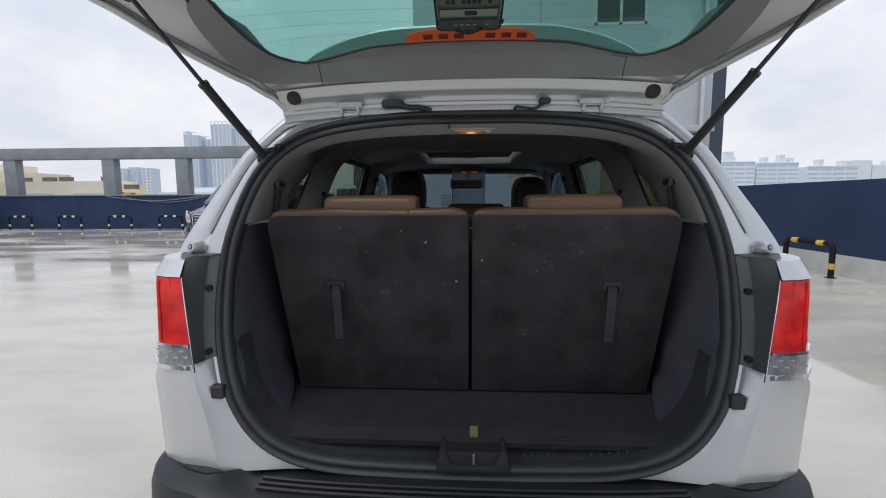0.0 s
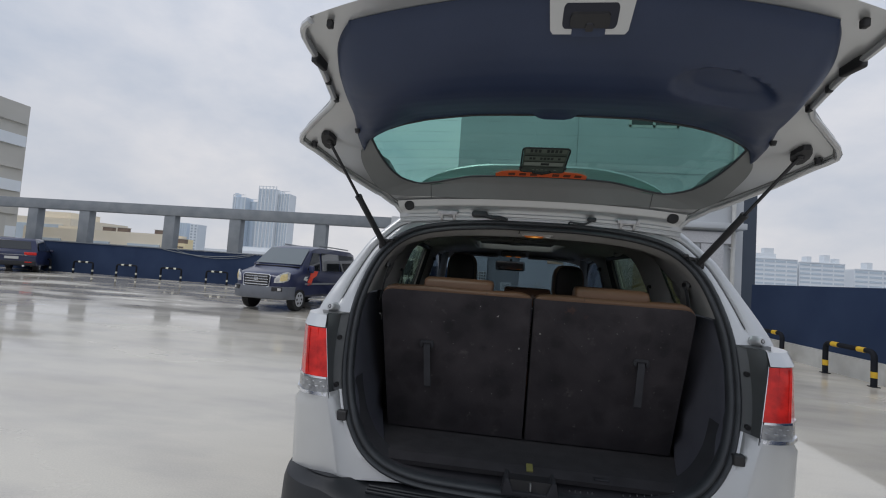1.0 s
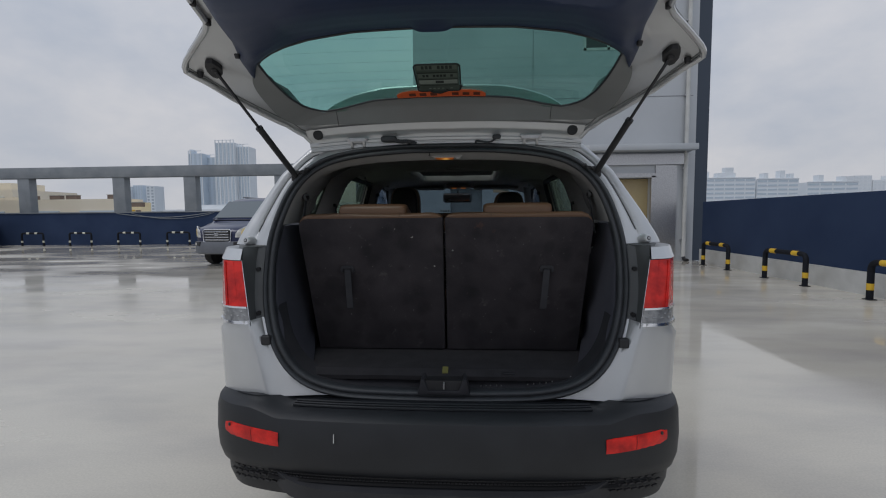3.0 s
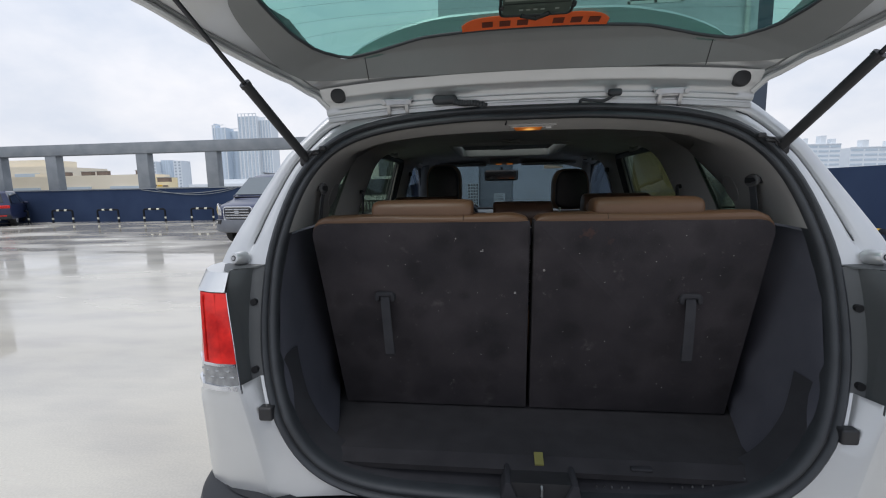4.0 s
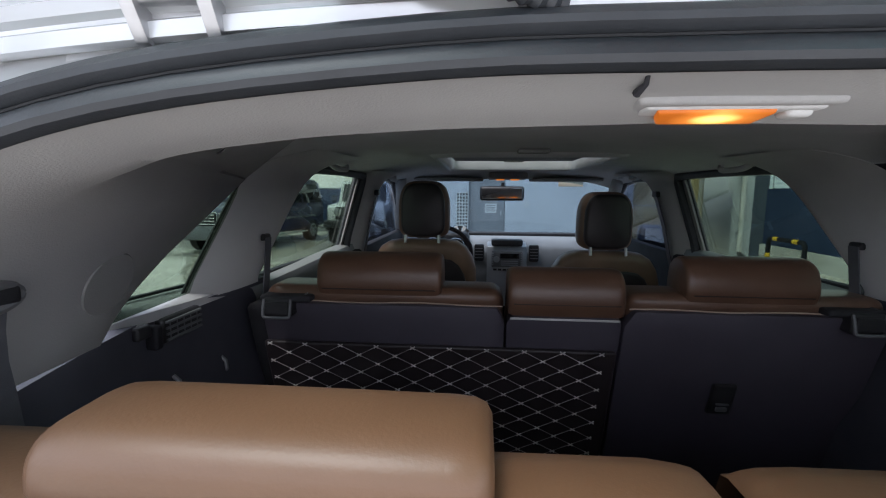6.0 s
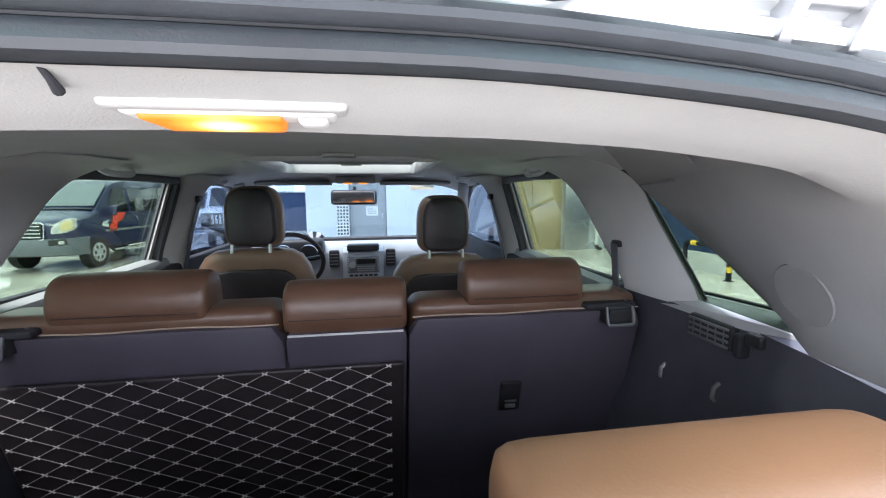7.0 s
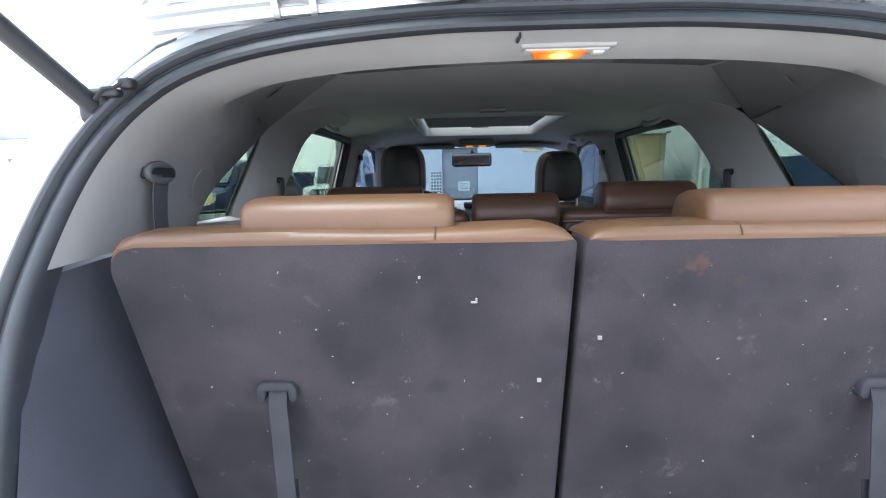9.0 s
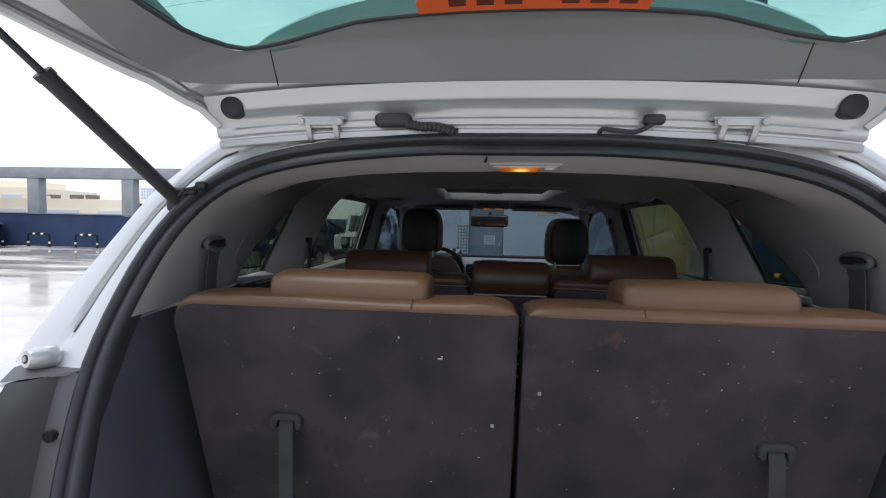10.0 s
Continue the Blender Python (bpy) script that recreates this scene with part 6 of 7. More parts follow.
def front_edge(x, z):
    """Where the rear lining ends, from the header over the pillars down to the sill."""
    if z > 1.545:
        w = min(1, max(0, (abs(x) - 0.40) / 0.14))
        w = w * w * (3 - 2 * w)
        y = interp(abs(x), [0, 0.36, 0.44, 0.50, 0.54], [0.52, 0.54, 0.62, 0.75, 0.90])
        xe = abs(x) * 1.05 * (1 - w) + w * 0.715
        return (math.copysign(xe, x), y, (liner_z(xe, y) - 0.003) * (1 - w) + 1.545 * w)
    if z > 1.262:
        zs = [1.19, 1.25, 1.30, 1.39, 1.545]
        return (math.copysign(interp(z, zs, [0.755, 0.765, 0.770, 0.754, 0.715]), x), interp(z, zs, [0.34, 0.48, 0.548, 0.660, 0.90]), interp(z, zs, [1.278, 1.286, 1.309, 1.39, 1.545]))
    return None


LIP_X, LIP_Z = [0, 0.2, 0.3, 0.4, 0.45, 0.5, 0.535, 0.56], [1.563, 1.559, 1.554, 1.544, 1.535, 1.516, 1.500, 1.485]
rows = []
for i in range(-34, 35):
    x, z = INR[i]
    f = front_edge(x, z)
    if f is None:
        continue
    sg = 1 if x > 0 else -1
    o, e = Vector((x, rear_y(z) + 0.012, z)), Vector(f)
    away = Vector((x, 0, z - 1.25)).normalized()
    # the lip under the header, fading out down the pillars
    w = min(1, max(0, (z - 1.475) / 0.075))
    w = w * w * (3 - 2 * w)
    lip = Vector((x * 0.99, 0.25, interp(abs(x), LIP_X, LIP_Z)))
    behind = lip + away * 0.030 + Vector((0, 0.022, 0))
    top = [o.lerp(lip, 0.35) - away * 0.001, o.lerp(lip, 0.8), lip, lip + Vector((0, 0.004, 0)) + away * 0.004, behind, behind.lerp(e, 0.3) + away * 0.016, behind.lerp(e, 0.65) + away * 0.012]
    waist = Vector((x + sg * 0.034, 0.43, z + 0.4 * (e.z - z)))
    if waist.y > e.y - 0.06:
        waist.y = e.y - 0.06
    low = [o.lerp(waist, 0.10), o.lerp(waist, 0.25), o.lerp(waist, 0.40), o.lerp(waist, 0.5), o.lerp(waist, 0.75), waist, waist.lerp(e, 0.5) - Vector((sg * 0.006, 0, 0))]
    rows.append([o + Vector((0, -0.009, 0)), o] + [b.lerp(a, w) for a, b in zip(top, low)] + [e, e + Vector((sg * 0.03, 0.03 if z > 1.50 else 0.012, 0.022 if z > 1.50 else 0.0))])
cols = [spline(c, 3 * len(rows) - 2) for c in zip(*rows)]
rows_lining = list(zip(*cols))
part("rear_lining", loft(rows_lining), LIGHT_TRIM, car, "light grey moulded lining round the opening", smooth=True)
HY = [0.46, 0.53, 0.6, 0.7, 0.8, 0.95, 1.1, 1.3, 1.45, 1.6, 2.0, 2.35, 2.5, 2.68, 2.86]
HX = [-0.70, -0.67, -0.63, -0.58, -0.52, -0.46, -0.42, -0.33, -0.2, 0, 0.2, 0.33, 0.42, 0.46, 0.52, 0.58, 0.63, 0.67, 0.70]
bm = bmesh.new()
g = []
for y in HY:
    xs = [x if abs(x) < 0.43 else math.copysign(0.42 + (abs(x) - 0.42) / 0.28 * (liner_half(y) - 0.42), x) for x in HX]
    g.append([bm.verts.new((x, y, liner_z(x, y))) for x in xs])
for i in range(len(HY) - 1):
    for j in range(len(HX) - 1):
        if not (HY[i] >= 1.45 and HY[i + 1] <= 2.35 and HX[j] >= -0.33 and HX[j + 1] <= 0.33):
            bm.faces.new((g[i][j], g[i + 1][j], g[i + 1][j + 1], g[i][j + 1]))
part("headliner", bm, HEADLINER, car, "grey woven headliner", smooth=True)
ro = [(0.33 * math.copysign(abs(math.cos(a)) ** 0.14, math.cos(a)), 1.90 + 0.45 * math.copysign(abs(math.sin(a)) ** 0.10, math.sin(a))) for a in [math.tau * (k + 0.5) / 48 for k in range(48)]]
rows = [[(x * k, 1.90 + (y - 1.90) * (1 + (k - 1) * 0.7), z) for x, y in ro] for k, z in ((1.09, 1.648), (1.05, 1.634), (1.0, 1.629), (0.975, 1.634), (0.96, 1.650), (0.96, 1.70))]
part("sunroof_frame", loft(rows, True), material("pale_frame", (0.55, 0.55, 0.55), 0.5, 0, (0.50, 0.50, 0.50), 9), car, "pale sunroof frame", smooth=True)
part("sunroof_blind", box(0, 1.84, 1.676, 0.60, 0.76, 0.01), material("blind_grey", (0.30, 0.30, 0.31), 0.8, 0, (0.26, 0.26, 0.27), 10), car, "drawn grey sunroof blind")
part("blind_pull", cushion(0.0, 2.19, 1.668, 0.10, 0.03, 0.008, 0.003), LIGHT_TRIM, car, smooth=True)

# cargo lamp in the header
cl = part("cargo_lamp", cushion(0.013, 0.226, 1.573, 0.140, 0.050, 0.010, 0.0046), LIGHT_TRIM, car, "lit cargo lamp in a grey housing", smooth=True)
part("lamp_bezel", cushion(0.013, 0.227, 1.5700, 0.124, 0.036, 0.008, 0.0036), PALE_TRIM, cl, smooth=True)
lens = prism([(-0.043, -0.016), (0.043, -0.016), (0.041, 0.017), (-0.034, 0.017)], "z", -0.006, 0.004)
for v in lens.verts:
    v.co = Vector((v.co.x * (0.94 if v.co.z < 0 else 1) + 0.001, v.co.y * (0.85 if v.co.z < 0 else 1) + 0.226, v.co.z - 0.10 * v.co.y + 1.5675))
part("lens", lens, LENS_GLOW, cl, "glowing amber lens", bevel=0.002)
part("switch", cushion(0.060, 0.224, 1.5665, 0.019, 0.018, 0.010, 0.0045), WHITE_KERB, cl, "pale rocker switch", smooth=True)
part("header_clip", tube([(-0.062, 0.170, 1.583), (-0.061, 0.178, 1.5765), (-0.0635, 0.188, 1.5725)], [0.0012, 0.002, 0.003], 8), DARK_TRIM, car, smooth=True)

# cargo floor, sill and sides
bm = loft([[(x, y, z) for x in (-0.66, -0.4, 0, 0.4, 0.66)] for y, z in ((-0.09, 0.70), (-0.05, 0.715), (0.3, 0.715), (0.95, 0.69))])
part("cargo_floor", solid(bm, 0.02), CARPET, car, "black cargo carpet")
INS = inset(RING, 0.03)
low = [(x, z) for x, z in INS[30:76]]
rows = [[(x, rear_y(z) - 0.012, z) for x, z in low], [(x, rear_y(z) + 0.01, z + 0.004) for x, z in low], [(x * 0.985, rear_y(z) + 0.05, max(z + 0.012, 0.66)) for x, z in low], [(x * 0.98, rear_y(z) + 0.10, max(z + 0.014, 0.70)) for x, z in low]]
part("sill_trim", loft(rows), DARK_TRIM, car, "black plastic loading sill", smooth=True)
part("striker_cover", prism([(-0.074, 0.706), (-0.086, 0.650), (0.108, 0.650), (0.096, 0.706), (0.084, 0.706), (0.066, 0.664), (-0.046, 0.664), (-0.062, 0.706)], "y", -0.150, -0.07), DARK_TRIM, car, "black striker cover", bevel=0.003)
part("striker_plate", prism([(-0.064, 0.70), (-0.046, 0.66), (0.066, 0.66), (0.086, 0.70)], "y", -0.138, -0.08), BLACK, car)
part("striker", tube([(0.012, -0.135, 0.668), (0.012, -0.146, 0.672), (0.012, -0.146, 0.69), (0.012, -0.135, 0.694)], 0.003, 8), STEEL, car)
part("floor_strap", box(0, 0, 0, 0.022, 0.036, 0.006, pose(0.013, -0.060, 0.7125, 20)), material("olive_tab", (0.17, 0.16, 0.045), 0.7), car, "olive pull tab")


SILL_GREY = material("sill_grey", (0.40, 0.405, 0.405), 0.6, 0, (0.36, 0.365, 0.365), 30, bump=0.15, bump_scale=400)


def cargo_side(s):
    rows = []
    for z in (0.70, 0.80, 0.95, 1.10, 1.17, 1.205, 1.215):
        xo = interp(-z, [-p.y for p in HALF], [p.x for p in HALF]) - 0.036
        lift = 0.075 * max(0, (z - 0.95) / 0.265)
        y0 = rear_y(z + lift) + 0.012
        xm = 0.63 if z < 1.0 else 0.66 if z < 1.15 else 0.688
        xe = 0.768 if z > 1.05 else 0.72
        if z > 1.21:
            xo, xm, xe = xo + 0.02, 0.745, 0.80
        rows.append([(s * xo, y0, z + lift * 0.93), (s * (xo - 0.004), y0 + 0.03, z + lift * 0.95), (s * min(xo, xm + 0.025), y0 + 0.10, z + lift), (s * xm, 0.30, z + lift), (s * (0.4 * xm + 0.6 * xe), 0.46, z + lift * 0.96), (s * xe, 0.60, z + lift * 0.93), (s * xe, 0.80, z + lift * 0.90), (s * xe, 1.05, z + lift * 0.88)])
    part("cargo_side_trim", loft(rows), SIDE_PLASTIC, car, "dark plastic cargo side trim", smooth=True)
    sill = [[(s * x, y, z) for x, y, z in r] for r in ([(0.756, 0.38, 1.268), (0.764, 0.50, 1.272), (0.762, 0.57, 1.270), (0.762, 0.72, 1.262), (0.768, 0.86, 1.258)], [(0.762, 0.38, 1.284), (0.768, 0.50, 1.286), (0.768, 0.57, 1.287), (0.768, 0.72, 1.278), (0.772, 0.86, 1.272)], [(0.79, 0.38, 1.296), (0.79, 0.50, 1.298), (0.79, 0.57, 1.300), (0.79, 0.72, 1.292), (0.79, 0.86, 1.284)], [(0.83, 0.38, 1.300), (0.83, 0.50, 1.302), (0.83, 0.57, 1.304), (0.83, 0.72, 1.298), (0.83, 0.86, 1.290)])]
    part("window_sill", loft(sill), SILL_GREY, car, "grey sill under the quarter window", smooth=True)
    part("window_seal", tube([(s * x, y, z) for x, y, z in ((0.812, 0.50, 1.308), (0.812, 0.57, 1.309), (0.812, 0.72, 1.303), (0.812, 0.80, 1.299))], 0.004, 6), RUBBER, car, smooth=True)
    fill = [[(s * x, y, z) for x, y, z in r] for r in ([(0.684, 0.12, 1.262), (0.700, 0.30, 1.270), (0.755, 0.52, 1.272)], [(0.715, 0.12, 1.270), (0.740, 0.30, 1.280), (0.775, 0.52, 1.280)], [(0.80, 0.12, 1.275), (0.80, 0.30, 1.285), (0.82, 0.52, 1.285)])]
    part("side_shelf", loft(fill), SIDE_PLASTIC, car, smooth=True)
    v = part("air_vent", cushion(s * 0.763, 0.685, 1.243, 0.022, 0.118, 0.050, 0.008), BLACK, car, "black air vent", smooth=True)
    for k in range(4):
        part("slat", cushion(s * 0.7525, 0.685, 1.226 + 0.0115 * k, 0.010, 0.104, 0.0045, 0.0015), SLAT_GREY, v)
    for k in range(5):
        part("slat", box(s * 0.7535, 0.645 + 0.020 * k, 1.243, 0.005, 0.003, 0.040), SLAT_GREY, v)
    part("coat_hook", cushion(s * 0.756, 0.608, 1.240, 0.024, 0.020, 0.046, 0.006), DARK_TRIM, car, smooth=True)
    part("vent_wheel", cushion(s * 0.757, 0.578, 1.258, 0.018, 0.034, 0.024, 0.005), BLACK, car, smooth=True)
    k = min(range(len(rows_lining)), key=lambda i: (rows_lining[i][7].z - 1.381) ** 2 + (rows_lining[i][7].x * s < 0))
    at = rows_lining[k]
    nv = (at[7] - at[6]).cross(rows_lining[k + 2][7] - rows_lining[k - 2][7]).normalized()
    nv = nv if nv.x * s < 0 else -nv
    c = at[6].lerp(at[7], 0.92) - nv * 0.0012
    part("round_cover", tube([c - nv * 0.012, c + nv * 0.0015, c + nv * 0.0035, c + nv * 0.0038], [0.046, 0.046, 0.0445, 0.040], 32), COVER_GREY, car, "round grey cover", smooth=True)
    for y, z in ((0.825, 1.10), (0.665, 1.12)):
        part("hook", tube([(s * 0.768, y, z + 0.022), (s * 0.756, y, z + 0.012), (s * 0.754, y, z - 0.008), (s * 0.766, y, z - 0.020)], 0.0045, 8), STEEL, car, "small steel hook", smooth=True)
    # belt anchored on the pillar
    oval = [(s * (0.629 + 0.18 * 0.042 * math.cos(a)), 0.238 + 0.042 * math.cos(a), 1.402 + 0.013 * math.sin(a)) for a in [math.tau * k / 24 for k in range(25)]]
    bg = part("belt_guide", tube(oval, 0.0055, 8), GUIDE_GREY, car, "grey belt guide", smooth=True)
    part("guide_slot", cushion(s * 0.633, 0.238, 1.402, 0.010, 0.076, 0.018, 0.004, None), BLACK, bg, smooth=True)
    strap = [[(s * xa, ya, z), (s * xb, yb, z - 0.004)] for xa, ya, xb, yb, z in ((0.624, 0.213, 0.634, 0.264, 1.400), (0.632, 0.216, 0.642, 0.266, 1.37), (0.641, 0.224, 0.650, 0.272, 1.335), (0.651, 0.237, 0.658, 0.283, 1.295), (0.668, 0.255, 0.672, 0.300, 1.23))]
    part("seat_belt", solid(loft(strap), 0.0015), WEBBING, car, "black seat belt", smooth=True)
    part("belt_guide", cushion(s * 0.742, 1.005, 1.386, 0.026, 0.040, 0.018, 0.007), BLACK, car, "black belt guide", smooth=True)
    part("seat_belt", solid(loft([[(s * 0.730, 0.990, 1.385), (s * 0.730, 1.020, 1.385)], [(s * 0.730, 0.975, 1.30), (s * 0.730, 1.005, 1.30)], [(s * 0.730, 0.955, 1.20), (s * 0.730, 0.985, 1.20)]]), 0.003), WEBBING, car, "black seat belt")
    for ya in (1.42, 2.36):
        xh = liner_half(ya) - 0.085
        pts = [(s * (xh + 0.02), ya - 0.10, 1.622), (s * xh, ya - 0.075, 1.592), (s * (xh - 0.004), ya, 1.586), (s * xh, ya + 0.075, 1.592), (s * (xh + 0.02), ya + 0.10, 1.622)]
        gh = part("grab_handle", tube([tuple(p) for p in spline(pts, 16)], 0.010, 8), HEADLINER, car, "grey grab handle", smooth=True)
        for d in (-0.10, 0.10):
            part("handle_foot", cushion(s * (xh + 0.018), ya + d, 1.618, 0.036, 0.05, 0.022, 0.008), DARK_TRIM, gh, smooth=True)


COVER_GREY = material("cover_grey", (0.27, 0.268, 0.262), 0.85, 0, (0.24, 0.238, 0.234), 7, bump=0.2, bump_scale=500)
SIDE_PLASTIC = material("side_plastic", (0.066, 0.067, 0.084), 0.62, 0, (0.080, 0.081, 0.100), 10, bump=0.2, bump_scale=600, spec=0.3)
GUIDE_GREY = material("guide_grey", (0.15, 0.152, 0.158), 0.5)
WEBBING = material("webbing", (0.105, 0.108, 0.122), 0.7, 0, (0.120, 0.123, 0.138), 60, bump=0.3, bump_scale=900)
SLAT_GREY = material("slat_grey", (0.14, 0.145, 0.15), 0.5)
mirror(cargo_side)
part("cabin_floor", box(0, 2.0, 0.44, 1.6, 3.2, 0.04), CARPET, car)
part("firewall", box(0, 3.5, 0.75, 1.5, 0.04, 0.66), BLACK, car)

# --- seats ---
def lean(bm, y0, z0, k):
    for v in bm.verts:
        v.co.y += -k * (v.co.z - z0)
    return bm


def worn_carpet():
    """Dark carpet with pale scuffs, rings and an orange smear."""
    m = material("worn_carpet", (0.019, 0.0165, 0.020), 0.95, 0, (0.038, 0.033, 0.037), 6.5, bump=0.7, bump_scale=1100)
    n, l = m.node_tree.nodes, m.node_tree.links
    b = n["Principled BSDF"]
    src = b.inputs["Base Color"].links[0].from_socket
    co = n.new("ShaderNodeTexCoord")
    t = n.new("ShaderNodeTexNoise")
    t.inputs["Scale"].default_value, t.inputs["Detail"].default_value, t.inputs["Roughness"].default_value = 11, 8, 0.7
    r = n.new("ShaderNodeValToRGB")
    r.color_ramp.elements[0].position, r.color_ramp.elements[0].color = 0.62, (0, 0, 0, 1)
    r.color_ramp.elements[1].position, r.color_ramp.elements[1].color = 0.78, (0.75, 0.75, 0.75, 1)
    mx = n.new("ShaderNodeMix")
    mx.data_type = "RGBA"
    mx.inputs["B"].default_value = (0.105, 0.094, 0.094, 1)
    l.new(co.outputs["Object"], t.inputs["Vector"])
    l.new(t.outputs["Fac"], r.inputs[0])
    l.new(r.outputs[0], mx.inputs["Factor"])
    l.new(src, mx.inputs["A"])
    t2 = n.new("ShaderNodeTexNoise")
    t2.inputs["Scale"].default_value, t2.inputs["Detail"].default_value, t2.inputs["Roughness"].default_value = 38, 6, 0.75
    r2 = n.new("ShaderNodeValToRGB")
    r2.color_ramp.elements[0].position, r2.color_ramp.elements[0].color = 0.635, (0, 0, 0, 1)
    r2.color_ramp.elements[1].position, r2.color_ramp.elements[1].color = 0.80, (0.9, 0.9, 0.9, 1)
    mx2 = n.new("ShaderNodeMix")
    mx2.data_type = "RGBA"
    mx2.inputs["B"].default_value = (0.16, 0.145, 0.14, 1)
    l.new(co.outputs["Object"], t2.inputs["Vector"])
    l.new(t2.outputs["Fac"], r2.inputs[0])
    l.new(r2.outputs[0], mx2.inputs["Factor"])
    l.new(mx.outputs["Result"], mx2.inputs["A"])
    vo = n.new("ShaderNodeTexVoronoi")
    vo.inputs["Scale"].default_value, vo.inputs["Randomness"].default_value = 13.0, 1.0
    wob = n.new("ShaderNodeTexNoise")
    wob.inputs["Scale"].default_value, wob.inputs["Detail"].default_value = 9, 3
    wmx = n.new("ShaderNodeMix")
    wmx.data_type = "RGBA"
    wmx.inputs["Factor"].default_value = 0.09
    l.new(co.outputs["Object"], wmx.inputs["A"])
    l.new(co.outputs["Object"], wob.inputs["Vector"])
    l.new(wob.outputs["Color"], wmx.inputs["B"])
    l.new(wmx.outputs["Result"], vo.inputs["Vector"])
    r3 = n.new("ShaderNodeValToRGB")
    r3.color_ramp.elements[0].position, r3.color_ramp.elements[0].color = 0.22, (0.52, 0.50, 0.52, 1)
    r3.color_ramp.elements[1].position, r3.color_ramp.elements[1].color = 0.46, (1.15, 1.12, 1.13, 1)
    l.new(vo.outputs["Distance"], r3.inputs[0])
    mx3 = n.new("ShaderNodeMix")
    mx3.data_type, mx3.blend_type = "RGBA", "MULTIPLY"
    mx3.inputs["Factor"].default_value = 0.5
    l.new(mx2.outputs["Result"], mx3.inputs["A"])
    l.new(r3.outputs[0], mx3.inputs["B"])
    mx = mx3
    g = n.new("ShaderNodeTexNoise")
    g.inputs["Scale"].default_value, g.inputs["Detail"].default_value = 700, 2
    mg = n.new("ShaderNodeMapRange")
    mg.inputs["To Min"].default_value, mg.inputs["To Max"].default_value = 0.55, 1.45
    l.new(co.outputs["Object"], g.inputs["Vector"])
    l.new(g.outputs["Fac"], mg.inputs["Value"])
    mu = n.new("ShaderNodeMix")
    mu.data_type, mu.blend_type = "RGBA", "MULTIPLY"
    mu.inputs["Factor"].default_value = 1.0
    l.new(mx.outputs["Result"], mu.inputs["A"])
    l.new(mg.outputs[0], mu.inputs["B"])
    # rust coloured smears
    last = mu.outputs["Result"]
    ragged = n.new("ShaderNodeMix")
    ragged.data_type = "RGBA"
    ragged.inputs["Factor"].default_value = 0.045
    rn = n.new("ShaderNodeTexNoise")
    rn.inputs["Scale"].default_value, rn.inputs["Detail"].default_value = 60, 4
    l.new(co.outputs["Object"], rn.inputs["Vector"])
    l.new(co.outputs["Object"], ragged.inputs["A"])
    l.new(rn.outputs["Color"], ragged.inputs["B"])
    for x, z, w, h, k in ((0.168, 1.238, 0.018, 0.012, 0.34), (0.150, 1.226, 0.010, 0.008, 0.2), (0.222, 1.217, 0.010, 0.010, 0.14)):
        mp, gr, rr, ms = n.new("ShaderNodeMapping"), n.new("ShaderNodeTexGradient"), n.new("ShaderNodeMapRange"), n.new("ShaderNodeMix")
        mp.vector_type, gr.gradient_type, ms.data_type = "TEXTURE", "SPHERICAL", "RGBA"
        mp.inputs["Location"].default_value, mp.inputs["Scale"].default_value = (x, 0.09, z), (w, 0.12, h)
        rr.inputs["From Max"].default_value, rr.inputs["To Max"].default_value = 0.5, k
        ms.inputs["B"].default_value = (0.115, 0.052, 0.034, 1)
        l.new(ragged.outputs["Result"], mp.inputs[0])
        l.new(mp.outputs[0], gr.inputs[0])
        l.new(gr.outputs["Fac"], rr.inputs["Value"])
        l.new(rr.outputs[0], ms.inputs["Factor"])
        l.new(last, ms.inputs["A"])
        last = ms.outputs["Result"]
    l.new(last, b.inputs["Base Color"])
    return m


WORN = worn_carpet()
LINT = material("pale_lint", (0.27, 0.255, 0.245), 0.9, 0, (0.15, 0.14, 0.14), 40)



def back_y(z):
    return 0.117 - 0.20 * (z - 1.09)


def lint(seat, x0, x1, count, seed):
    """Crumbs and fluff stuck to the carpet."""
    rnd = random.Random(seed)
    bm = bmesh.new()
    for _ in range(count):
        x, z = rnd.uniform(x0 + 0.04, x1 - 0.04), rnd.uniform(0.76, 1.29)
        r = rnd.choice((0.0004, 0.0004, 0.0005, 0.0005, 0.0006, 0.0007, 0.0008, 0.0013))
        a, e = rnd.uniform(0, 3.14), rnd.choice((1.0, 1.2, 1.6, 3.0)) if r < 0.0012 else 1.2
        c, q = math.cos(a), math.sin(a)
        pts = [(x + (c * u * e - q * v) * r, back_y(z) - 0.0012, z + (q * u * e + c * v) * r) for u, v in ((1, 0), (0.6, 0.8), (-0.5, 0.9), (-1, 0), (-0.6, -0.7), (0.5, -0.9))]
        top = [bm.verts.new(p) for p in pts]
        low = [bm.verts.new((p[0], p[1] + 0.0016, p[2])) for p in pts]
        bm.faces.new(top)
        for k in range(6):
            bm.faces.new((top[k], low[k], low[(k + 1) % 6], top[(k + 1) % 6]))
    o = part("lint", bm, LINT, seat, "pale crumbs and lint")
    o["kind"] = "stuff"


